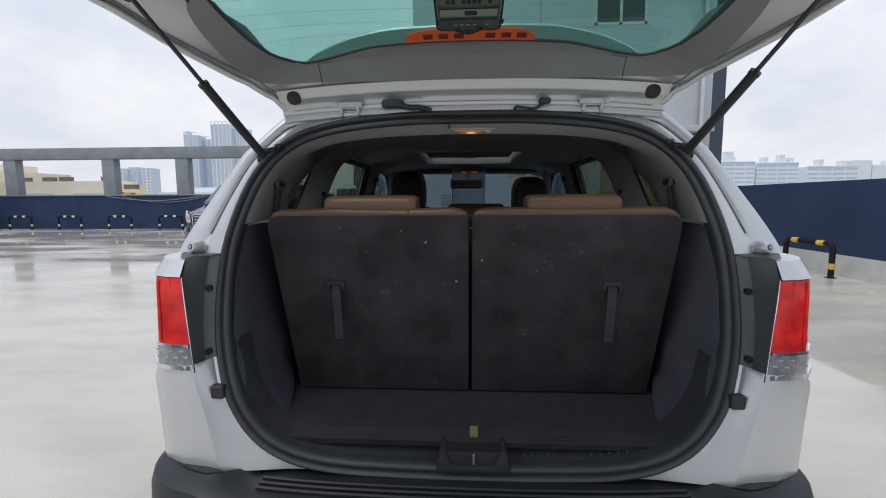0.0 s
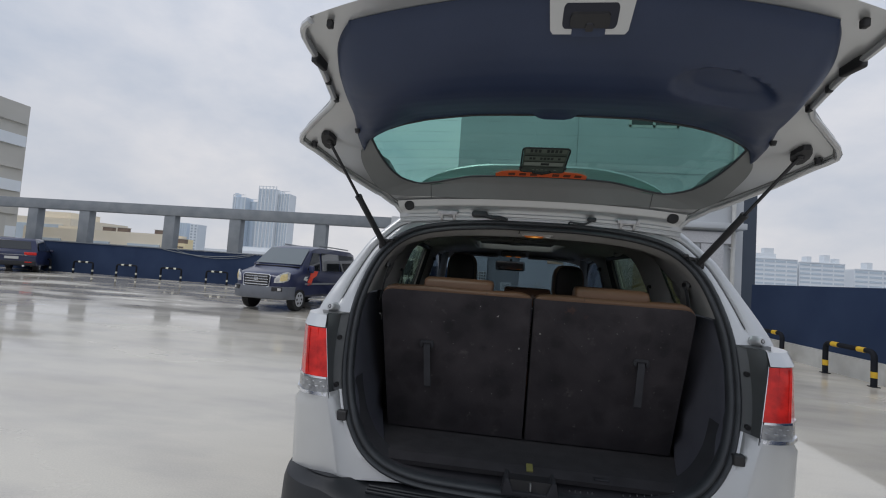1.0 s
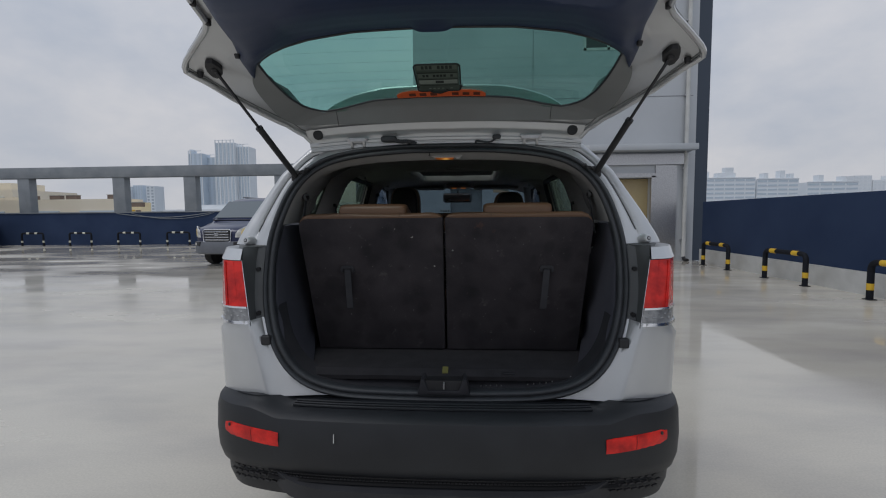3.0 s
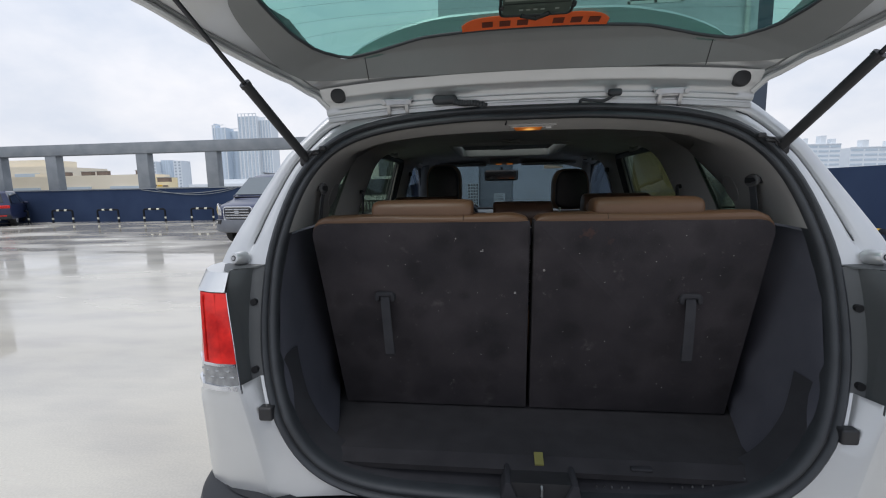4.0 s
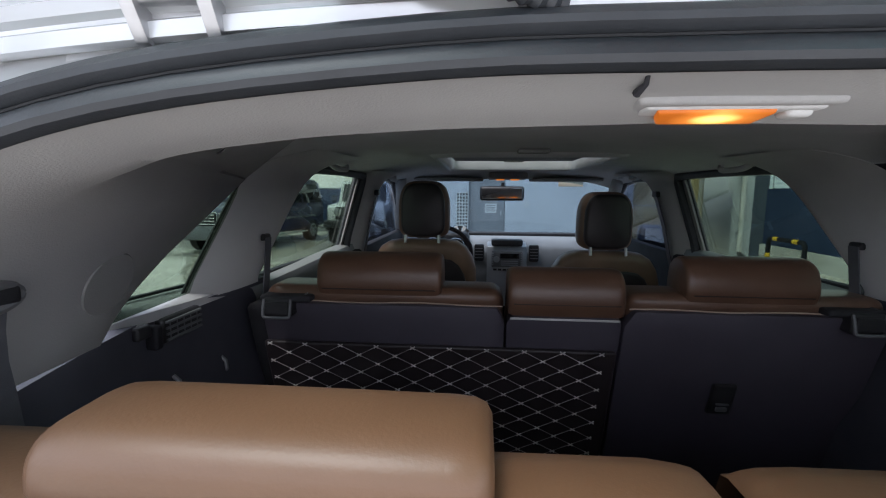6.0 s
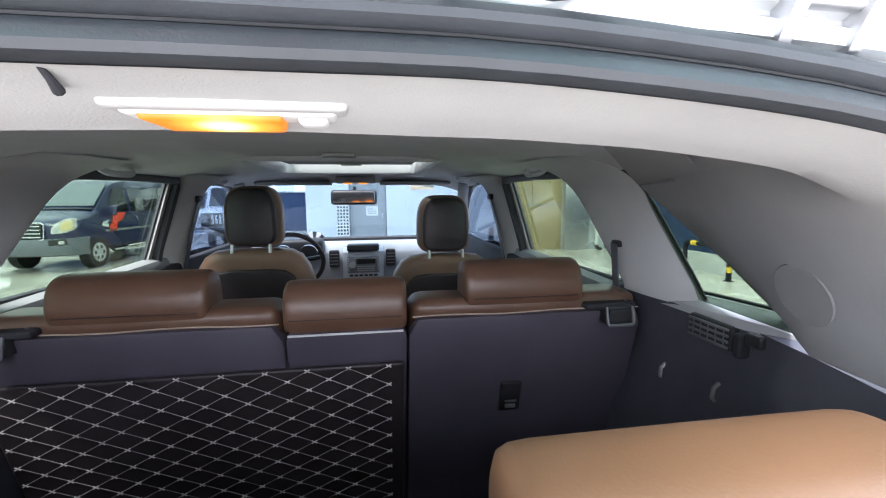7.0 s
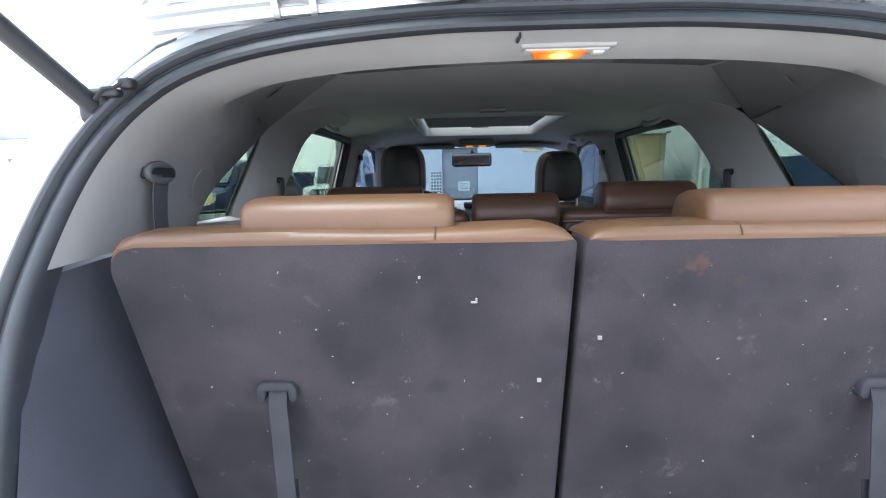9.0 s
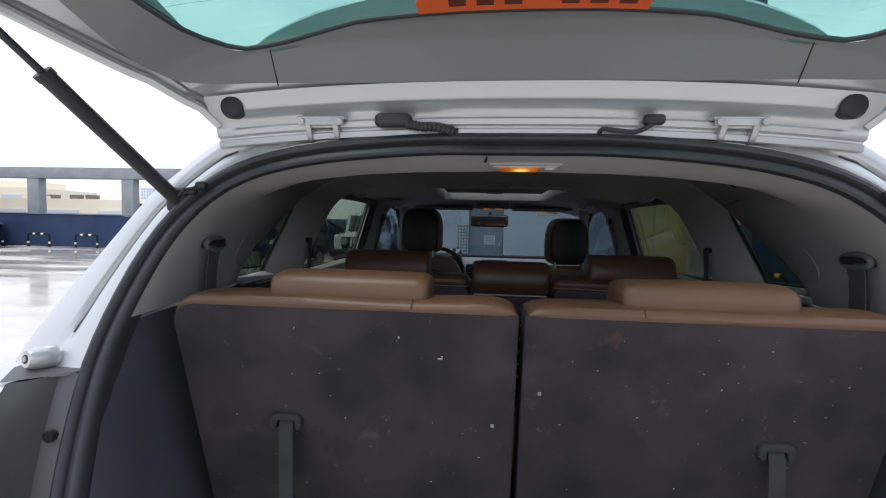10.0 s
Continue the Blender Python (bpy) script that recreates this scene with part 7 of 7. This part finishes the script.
def roll(x0, x1, outline, end):
    """A padded roll along x: a rounded outline in y and z, drawn in at both ends."""
    n = len(outline)
    cy, cz = sum(p[0] for p in outline) / n, sum(p[1] for p in outline) / n
    pts = spline([(y, z, 0) for y, z in outline] + [(*outline[0], 0)], 41)[:-1]
    rows = []
    for x, k in ((x0, 1.0), (x0, 0.55), (x0 + 0.15 * end, 0.22), (x0 + 0.45 * end, 0.06), (x0 + end, 0.0), (x0 + 3 * end, -0.012), ((x0 + x1) / 2, -0.02), (x1 - 3 * end, -0.012), (x1 - end, 0.0), (x1 - 0.45 * end, 0.06), (x1 - 0.15 * end, 0.22), (x1, 0.55), (x1, 1.0)):
        d = k * end
        row = []
        for p in pts:
            v = Vector((cy - p.x, cz - p.y))
            v = Vector((p.x, p.y)) + v.normalized() * min(d, v.length * 0.96) if k < 1 else Vector((cy, cz)) - v * 0.05
            row.append((x, v.x, v.y))
        rows.append(row)
    return loft(rows, True, True)


SEAM_DARK = material("dark_seam", (0.065, 0.034, 0.018), 0.7)
REST_OUTLINE = [(0.094, 1.304), (0.092, 1.325), (0.098, 1.348), (0.116, 1.361), (0.150, 1.3645), (0.184, 1.361), (0.202, 1.346), (0.206, 1.315), (0.19, 1.290), (0.11, 1.292)]


def third_row(x0, x1, h0, h1):
    cx, w = (x0 + x1) / 2, x1 - x0
    a0, a1 = (x0 + 0.04, x1) if x0 < 0 else (x0, x1 - 0.035)
    outer = x0 if x0 < -0.1 else x1
    def drop(x):
        """How far the top falls towards the rounded outer corner."""
        d = abs(x - outer)
        return 0.042 - math.sqrt(0.042 ** 2 - (0.042 - d) ** 2) if d < 0.042 else 0.0
    top = [(x, 1.308 - min(0.034, drop(x)) - (0.008 if min(x - x0, x1 - x) < 0.002 else 0)) for x in [x0, x0 + 0.002, x0 + 0.006, x0 + 0.013, x0 + 0.024, x0 + 0.042, x1 - 0.042, x1 - 0.024, x1 - 0.013, x1 - 0.006, x1 - 0.002, x1]]
    bm = prism([(a0, 0.72), (a1, 0.72)] + top[::-1], "y", 0.117, 0.20)
    seat = part("third_row_seat", lean(bm, 0, 1.09, 0.20), WORN, car, "folding seat back covered with worn dark carpet", bevel=0.005)
    cap = bmesh.new()
    prof = [(0.150, 1.20), (0.1195, 1.24), (0.1185, 1.302), (0.1160, 1.309), (0.1175, 1.3135), (0.1240, 1.3200), (0.138, 1.3235), (0.17, 1.3250), (0.205, 1.3230), (0.226, 1.3165), (0.236, 1.302), (0.239, 1.27), (0.239, 1.16)]
    rows = []
    pad = [(x0 + 0.045 + (w - 0.09) * j / 24, 1.03 + 0.07 * math.sin(2.6 * math.pi * j / 24 + x0) + 0.03 * math.sin(9 * j / 24 + 3 * x0)) for j in range(25)]
    for x, k in ((x0 + 0.004, 0.05), (x0 + 0.006, 0.35), (x0 + 0.012, 0.65), (x0 + 0.022, 0.86), *pad, (x1 - 0.022, 0.86), (x1 - 0.012, 0.65), (x1 - 0.006, 0.35), (x1 - 0.004, 0.05)):
        rows.append([(x, 0.178 + (y - 0.178) * (0.94 + 0.06 * min(1, k)), (1.305 + (z - 1.305) * k if z > 1.305 else z) - min(0.034, drop(x))) for y, z in prof])
    part("leather_cover", lean(loft(rows, bm=cap), 0, 1.09, 0.20), LEATHER, seat, "tan leather cover", smooth=True)
    xs = h1 - 0.025 if x0 < 0 else h0 + 0.030
    line = [(y - 0.0006, z + 0.0006) for y, z in prof[3:8]]
    part("seam", lean(tube([(xs, y, z) for y, z in line], 0.0012, 6), 0, 1.09, 0.20), SEAM_DARK, seat)
    part("cushion", cushion(cx, 0.46, 0.86, w - 0.02, 0.42, 0.14, 0.04), LEATHER, seat, "tan leather cushion", smooth=True)
    part("headrest", lean(roll(h0, h1, REST_OUTLINE, 0.026), 0, 1.3, 0.10), LEATHER, seat, "tan leather headrest", smooth=True)
    return seat


left3 = third_row(-0.610, -0.001, -0.44, -0.155)
right3 = third_row(0.009, 0.612, 0.168, 0.448)


def pull_strap(x, seat):
    f = part("strap_frame", prism([(x - 0.030, 1.078), (x - 0.029, 1.094), (x - 0.022, 1.102), (x + 0.022, 1.102), (x + 0.029, 1.094), (x + 0.030, 1.078), (x + 0.024, 1.072), (x + 0.017, 1.076), (x + 0.016, 1.089), (x - 0.016, 1.089), (x - 0.017, 1.076), (x - 0.024, 1.072)], "y", 0.106, 0.124), DARK_TRIM, seat, "black strap frame", bevel=0.003)
    path = [(0.112, 1.090), (0.102, 1.070), (0.092, 1.030), (0.080, 0.985), (0.072, 0.950), (0.069, 0.930), (0.074, 0.922), (0.080, 0.932), (0.088, 0.965)]
    xs = [x * (1 - 0.05 * min(1, (1.09 - z) / 0.16)) for y, z in path]
    part("pull_strap", solid(loft([[(c + dx, y, z) for dx in (-0.013, 0, 0.013)] for c, (y, z) in zip(xs, path)]), 0.0018), DARK_TRIM, seat, "black webbing strap", smooth=True)


lint(left3, -0.58, -0.01, 40, 3)
lint(right3, 0.02, 0.58, 60, 8)
for seat, x, z, w, h in ((left3, -0.039, 1.101, 0.006, 0.006), (right3, 0.039, 1.168, 0.006, 0.006), (left3, -0.202, 1.259, 0.0036, 0.0042), (left3, -0.131, 1.223, 0.009, 0.003), (left3, -0.128, 1.227, 0.003, 0.004)):
    part("crumb", cushion(x, back_y(z) - 0.001, z, w, 0.003, h, 0.0012), LINT, seat)


pull_strap(-0.413, left3)
pull_strap(0.430, right3)



def second_row(name, x0, x1, h0, h1, hz, hy):
    w, cx = x1 - x0, (x0 + x1) / 2
    bm = prism([(x0, 0.62), (x1, 0.62), (x1, 1.20), (x1 - 0.02, 1.24), (x0 + 0.02, 1.24), (x0, 1.20)], "y", 0.886, 0.956)
    seat = part(name, lean(bm, 0, 1.24, 0.30), SEAT_PLASTIC, car, "second row seat with a dark plastic back", bevel=0.008)
    part("leather_cover", lean(cushion(cx, 0.972, 1.18, w - 0.006, 0.14, 0.20, 0.035), 0, 1.24, 0.30), BROWN_LEATHER, seat, "brown leather cover", smooth=True)
    part("cushion", cushion(cx, 1.30, 0.82, w - 0.01, 0.50, 0.16, 0.05), BROWN_LEATHER, seat, "brown leather cushion", smooth=True)
    part("headrest", roll(h0, h1, [(hy + a, hz + b) for a, b in ((-0.052, -0.052), (-0.061, -0.025), (-0.058, 0.010), (-0.042, 0.038), (-0.012, 0.052), (0.022, 0.050), (0.050, 0.030), (0.060, -0.005), (0.054, -0.045), (0.0, -0.056))], 0.020), BROWN_LEATHER, seat, "brown leather headrest", smooth=True)
    return seat


SEAT_PLASTIC = material("seat_back_plastic", (0.060, 0.053, 0.070), 0.55, 0, (0.068, 0.061, 0.079), 9, bump=0.2, bump_scale=700)
LEVER_GREY = material("lever_grey", (0.13, 0.134, 0.142), 0.4, 0, (0.11, 0.114, 0.122), 20)
s2l = second_row("second_row_seat", -0.70, -0.103, -0.56, -0.255, 1.305, 0.955)
s2c = second_row("second_row_seat", -0.10, 0.168, -0.098, 0.166, 1.278, 0.93)
s2r = second_row("second_row_seat", 0.171, 0.745, 0.304, 0.592, 1.308, 0.955)
part("piping", box(0.033, 0.887, 1.216, 0.25, 0.004, 0.004), WHITE_KERB, s2c)
for s, seat in ((-1, s2l), (1, s2r)):
    xx = -0.628 if s < 0 else 0.652
    lt = part("release_lever", cushion(xx + s * 0.016, 0.884, 1.232, 0.070, 0.040, 0.046, 0.006), BLACK, seat, "black seat release lever in a grey frame", smooth=True)
    x0, x1 = xx + s * 0.016 - 0.033, xx + s * 0.016 + 0.033
    part("lever_loop", tube([tuple(p) for p in spline([(x0, 0.866, 1.252), (x0, 0.859, 1.232), (x0 + 0.001, 0.856, 1.214), (x0 + 0.008, 0.855, 1.210), (xx + s * 0.016, 0.855, 1.2095), (x1 - 0.008, 0.855, 1.210), (x1 - 0.001, 0.856, 1.214), (x1, 0.859, 1.232), (x1, 0.866, 1.252)], 32)], 0.0038, 8), LEVER_GREY, lt, "grey lever loop", smooth=True)
    part("pocket", cushion(xx + s * 0.016, 0.862, 1.231, 0.056, 0.008, 0.030, 0.003), BLACK, lt)
    fr = part("lever_frame", cushion(xx, 0.922, 1.252, 0.125, 0.105, 0.016, 0.006), DARK_TRIM, seat, smooth=True)
    part("frame_line", tube([(xx - 0.045, 0.960, 1.2605), (xx + 0.045, 0.960, 1.2605), (xx + 0.045, 0.885, 1.2605)], 0.0022, 6), LEVER_GREY, fr)
    part("side_bolster", lean(cushion(s * 0.722, 0.952, 0.98, 0.05, 0.12, 0.50, 0.02), 0, 1.24, 0.30), DARK_TRIM, seat, smooth=True)
part("anchor_cover", lean(cushion(0.428, 0.884, 1.010, 0.056, 0.016, 0.088, 0.006), 0, 1.24, 0.30), BLACK, s2r, "black anchor cover", smooth=True)
part("anchor", lean(cushion(0.428, 0.872, 0.985, 0.026, 0.008, 0.012, 0.003), 0, 1.24, 0.30), LEVER_GREY, s2r, smooth=True)
part("anchor", lean(cushion(0.428, 0.872, 1.000, 0.030, 0.006, 0.004, 0.001), 0, 1.24, 0.30), LEVER_GREY, s2r)

# quilted pad on the second row's back
pad = part("quilted_pad", lean(cushion(-0.27, 0.876, 0.90, 0.86, 0.02, 0.475, 0.008), 0, 1.24, 0.30), DARK_LEATHER, None, "black quilted pad with pale diamond stitching", smooth=True)
tagged(pad, "black quilted pad with pale diamond stitching on the seat back", "pad")
STITCH = material("pale_thread", (0.55, 0.52, 0.50), 0.7)
bm, bk = bmesh.new(), bmesh.new()
DX, DZ = 0.0895, 0.0503


def on_pad(x, z):
    return (x, 0.8645 - 0.30 * (z - 1.24), z)


for a in range(-14, 26):
    for d in (1, -1):
        prev = None
        for k in range(0, 40):
            x = -0.682 + DX / 2 * k
            z = 1.132 - DZ / 2 * ((a * 2 + d * k))
            if x > 0.165 or not 0.67 < z < 1.134:
                prev = None
                continue
            p = Vector(on_pad(x, z))
            if prev:
                tube([prev, p], 0.0008, 4, bm)
            prev = p
            if d == 1:
                for q in ((0.0058, 0.0034), (0.0058, -0.0034)):
                    tube([p + Vector((-q[0], -0.001, -q[1])), p + Vector((q[0], -0.001, q[1]))], 0.0017, 5, bk)
part("stitching", bm, material("dull_thread", (0.36, 0.34, 0.33), 0.7), pad)["kind"] = "stuff"
part("stitch_knot", bk, STITCH, pad)["kind"] = "stuff"


# lighter than brown_leather: sheen from the windscreen is mixed into the colour
SHEEN_LEATHER = material("front_leather_sheen", (0.23, 0.145, 0.10), 0.38, 0, (0.20, 0.125, 0.086), 9, bump=0.2, bump_scale=350)


def front_seat(x, dz):
    def back(w, low, high, y0, y1):
        half = [(0.98, low), (1.0, low + 0.30), (0.97, high - 0.15), (0.90, high - 0.085), (0.78, high - 0.035), (0.62, high - 0.008), (0.4, high)]
        pts = [(x + w * a, z + dz) for a, z in half] + [(x - w * a, z + dz) for a, z in reversed(half)]
        return lean(prism(pts, "y", y0, y1), 0, 1.2, 0.12)
    seat = part("front_seat", back(0.272, 0.62, 1.275, 2.02, 2.16), SHEEN_LEATHER, car, "brown leather front seat", bevel=0.045, seg=4, smooth=True)
    part("back_panel", back(0.232, 0.64, 1.185, 2.006, 2.05), DARK_LEATHER, seat, "dark seat back panel", bevel=0.012, seg=3, smooth=True)
    part("cushion", cushion(x, 2.36, 0.66, 0.50, 0.52, 0.16, 0.06), SHEEN_LEATHER, seat, smooth=True)

    def shell(cx, w, h, y0, y1):
        pts = [(cx + w / 2 * math.copysign(abs(math.cos(a)) ** 0.5, math.cos(a)) * (0.96 - 0.05 * math.sin(a)), 1.422 + dz + h / 2 * math.copysign(abs(math.sin(a)) ** (0.7 if math.sin(a) > 0 else 0.4), math.sin(a))) for a in [math.tau * k / 40 for k in range(40)]]
        return prism(pts, "y", y0, y1)
    part("headrest", shell(x, 0.268, 0.285, 2.05, 2.18), SHEEN_LEATHER, seat, "brown leather headrest", smooth=True, bevel=0.04, seg=4)
    part("headrest_back", shell(x, 0.226, 0.262, 2.022, 2.075), DARK_LEATHER, seat, "black headrest shell", smooth=True, bevel=0.018, seg=3)
    for d in (-0.082, 0.082):
        part("post", tube([(x + d, 2.012, 1.262 + dz), (x + d, 2.020, 1.300 + dz)], 0.0075, 8), STEEL, seat)


front_seat(-0.447, 0)
front_seat(0.443, -0.048)

# --- dashboard ---
DASH = material("dash_grey", (0.25, 0.265, 0.28), 0.6, 0, (0.22, 0.233, 0.246), 10, bump=0.2, bump_scale=500)
CONSOLE = material("console_silver", (0.42, 0.44, 0.46), 0.35, 0.3, (0.36, 0.38, 0.40), 9)
RADIO_GREY = material("radio_grey", (0.17, 0.18, 0.19), 0.4, 0.1, (0.14, 0.148, 0.156), 25)
dash_prof = [(3.05, 0.72), (3.02, 0.98), (3.06, 1.12), (3.12, 1.165), (3.25, 1.185), (3.48, 1.16), (3.48, 0.72)]
dash = part("dashboard", prism(dash_prof, "x", -0.74, 0.74), DASH, car, "grey dashboard", bevel=0.015)
part("centre_console", prism([(3.0, 0.70), (2.985, 0.95), (3.02, 1.13), (3.10, 1.16), (3.10, 0.70)], "x", -0.112, 0.168), CONSOLE, dash, "silver grey centre console", bevel=0.01)
part("radio", cushion(0.028, 2.985, 1.045, 0.215, 0.02, 0.115, 0.006), RADIO_GREY, dash, "grey radio", smooth=True)
part("display", box(0.045, 2.973, 1.068, 0.13, 0.004, 0.035), DARK_GLASS, dash)
part("knob", tube([(-0.045, 2.978, 1.045), (-0.045, 2.962, 1.045)], 0.022, 16), CONSOLE, dash, "round radio knob")
for k in range(3):
    part("radio_key", box(0.045, 2.973, 1.032 - 0.014 * k, 0.12, 0.006, 0.005), CONSOLE, dash)
for s in (1, -1):
    for k in range(6):
        part("radio_key", box(0.028 + s * 0.100, 2.974, 1.006 + 0.016 * k, 0.010, 0.006, 0.009), CONSOLE, dash)
part("screen_base", prism([(3.36, 1.15), (3.34, 1.195), (3.36, 1.206), (3.42, 1.19), (3.42, 1.15)], "x", -0.70, 0.70), BLACK, dash, "black rim at the foot of the windscreen")
for k in range(6):
    part("button", box(-0.055 + 0.033 * k, 2.985, 0.969, 0.024, 0.012, 0.012), BLACK, dash)
part("clock_hood", cushion(0.028, 3.04, 1.158, 0.22, 0.09, 0.045, 0.012), BLACK, dash, smooth=True)
for x in (-0.168, 0.217, -0.66, 0.66):
    v = part("dash_vent", cushion(x, 3.02, 1.085, 0.068, 0.04, 0.12, 0.012), BLACK, car, "black air vent", smooth=True)
    for k in range(4):
        part("slat", box(x, 2.998, 1.05 + 0.022 * k, 0.054, 0.006, 0.004), VAN_GREY, v)
part("binnacle", cushion(-0.42, 3.08, 1.16, 0.36, 0.16, 0.13, 0.035), BLACK, dash, smooth=True)
WX, WZ = -0.412, 1.105
ring = [(WX + 0.19 * math.cos(a), 2.83 - 0.06 * math.sin(a), WZ + 0.175 * math.sin(a)) for a in [math.tau * k / 40 for k in range(41)]]
sw = part("steering_wheel", tube(ring, 0.015, 10), DARK_LEATHER, car, "dark leather steering wheel", smooth=True)
part("hub", cushion(WX, 2.86, WZ - 0.01, 0.14, 0.05, 0.12, 0.02), BLACK, sw, smooth=True)
for d in ((-0.175, 0.02), (0.175, 0.02), (0, -0.155)):
    part("spoke", tube([(WX, 2.86, WZ - 0.01), (WX + d[0], 2.84, WZ + d[1])], 0.014, 8), BLACK, sw)
part("column", tube([(WX, 2.88, WZ - 0.02), (WX, 3.1, 1.02)], 0.04, 10), BLACK, car)
for x in (-0.50, -0.335):
    part("gauge_ring", tube([(x + 0.058 * math.cos(a), 2.992, 1.135 + 0.05 * math.sin(a)) for a in [math.tau * k / 28 for k in range(29)]], 0.004, 6), CHROME, dash, "bright ring of a dial", smooth=True)
# small fan-shaped ornament on the dash
for k in range(5):
    a = math.radians(40 + 24 * k)
    part("ornament_blade", prism([(-0.315, 1.18), (-0.315 + 0.085 * math.cos(a - 0.16), 1.18 + 0.085 * math.sin(a - 0.16)), (-0.315 + 0.085 * math.cos(a + 0.16), 1.18 + 0.085 * math.sin(a + 0.16))], "y", 3.16 + 0.004 * k, 3.163 + 0.004 * k), WHITE_KERB if k % 2 else BLACK, dash)
rm = part("rear_view_mirror", cushion(-0.02, 2.94, 1.504, 0.30, 0.035, 0.098, 0.022), BLACK, car, "black framed rear view mirror", smooth=True)
part("mirror_glass", cushion(0, 0, 0, 0.272, 0.006, 0.074, 0.003, pose(-0.02, 2.922, 1.504, -15, 0, -4)), CHROME, rm)
part("stalk", tube([(-0.015, 2.95, 1.53), (-0.015, 2.95, 1.575)], 0.012, 8), BLACK, rm)
oc = part("overhead_console", cushion(0.0, 2.74, 1.612, 0.24, 0.22, 0.040, 0.012), LIGHT_TRIM, car, "grey overhead console with map lamps", smooth=True)
for x in (-0.045, 0.045):
    part("map_lamp", cushion(x, 2.68, 1.590, 0.05, 0.06, 0.01, 0.004), LAMP, oc, "lit map lamp")
for s in (1, -1):
    part("sun_visor", cushion(s * 0.37, 2.78, 1.592, 0.44, 0.16, 0.02, 0.008), LIGHT_TRIM, car, "grey folded sun visor", smooth=True)
part("ceiling_clip", tube([(0.60, 2.40, 1.615), (0.60, 2.40, 1.600), (0.60, 2.40, 1.594)], [0.034, 0.032, 0.020], 16), HEADLINER, car, "round grey belt clip in the roof lining", smooth=True)
part("clip_slot", tube([(0.60, 2.40, 1.596), (0.60, 2.40, 1.592)], 0.014, 12), DARK_TRIM, car)
part("roof_lamp", cushion(0, 1.32, 1.638, 0.10, 0.05, 0.012, 0.004), LIGHT_TRIM, car, "pale roof lamp")

# --- seams, dots and small fittings ---
SEAM = material("seam_thread", (0.42, 0.33, 0.26), 0.7)


def seam(pts, parent, r=0.0011, mat=None):
    part("seam", tube(pts, r, 5), mat or SEAM, parent)


for seat, x0, x1 in ((s2l, -0.69, -0.11), (s2r, 0.18, 0.735)):
    seam([(x0 + (x1 - x0) * k / 12, 0.893 + 0.003, 1.243 + 0.002 * math.sin(k)) for k in range(13)], seat, 0.0016)
for seat, x0, x1, y, z in ((s2l, -0.545, -0.27, 0.8945, 1.275), (s2r, 0.32, 0.577, 0.8945, 1.278), (s2c, -0.085, 0.153, 0.8695, 1.255)):
    seam([(x0 + (x1 - x0) * k / 8, y, z) for k in range(9)], seat, 0.0014, DARK_LEATHER)

# pierced dots along the sill
for x in [0.151, 0.170, 0.187, 0.211, 0.227] + [0.328 + 0.023 * k for k in range(8)]:
    z = interp(x, [0.15, 0.23, 0.325, 0.407, 0.489], [0.661, 0.663, 0.668, 0.678, 0.701])
    part("pierced_dot", tube([(x, -0.083, z - 0.002), (x, -0.083, z + 0.0025)], 0.0022, 6), STEEL, car)
part("floor_handle", cushion(0.257, -0.074, 0.708, 0.050, 0.016, 0.008, 0.003), DARK_TRIM, car, "black floor flap handle", smooth=True)
# windscreen pass and dash papers
part("windscreen_pass", box(0.43, 2.90, 1.575, 0.16, 0.004, 0.045), material("pale_pass", (0.55, 0.52, 0.42), 0.6), car, "pale paper pass behind the windscreen")
# joints of the rear bumper
part("tow_cover_line", tube([(-0.36, -0.297, 0.565), (-0.36, -0.300, 0.535)], 0.0018, 5), WHITE_KERB, car)
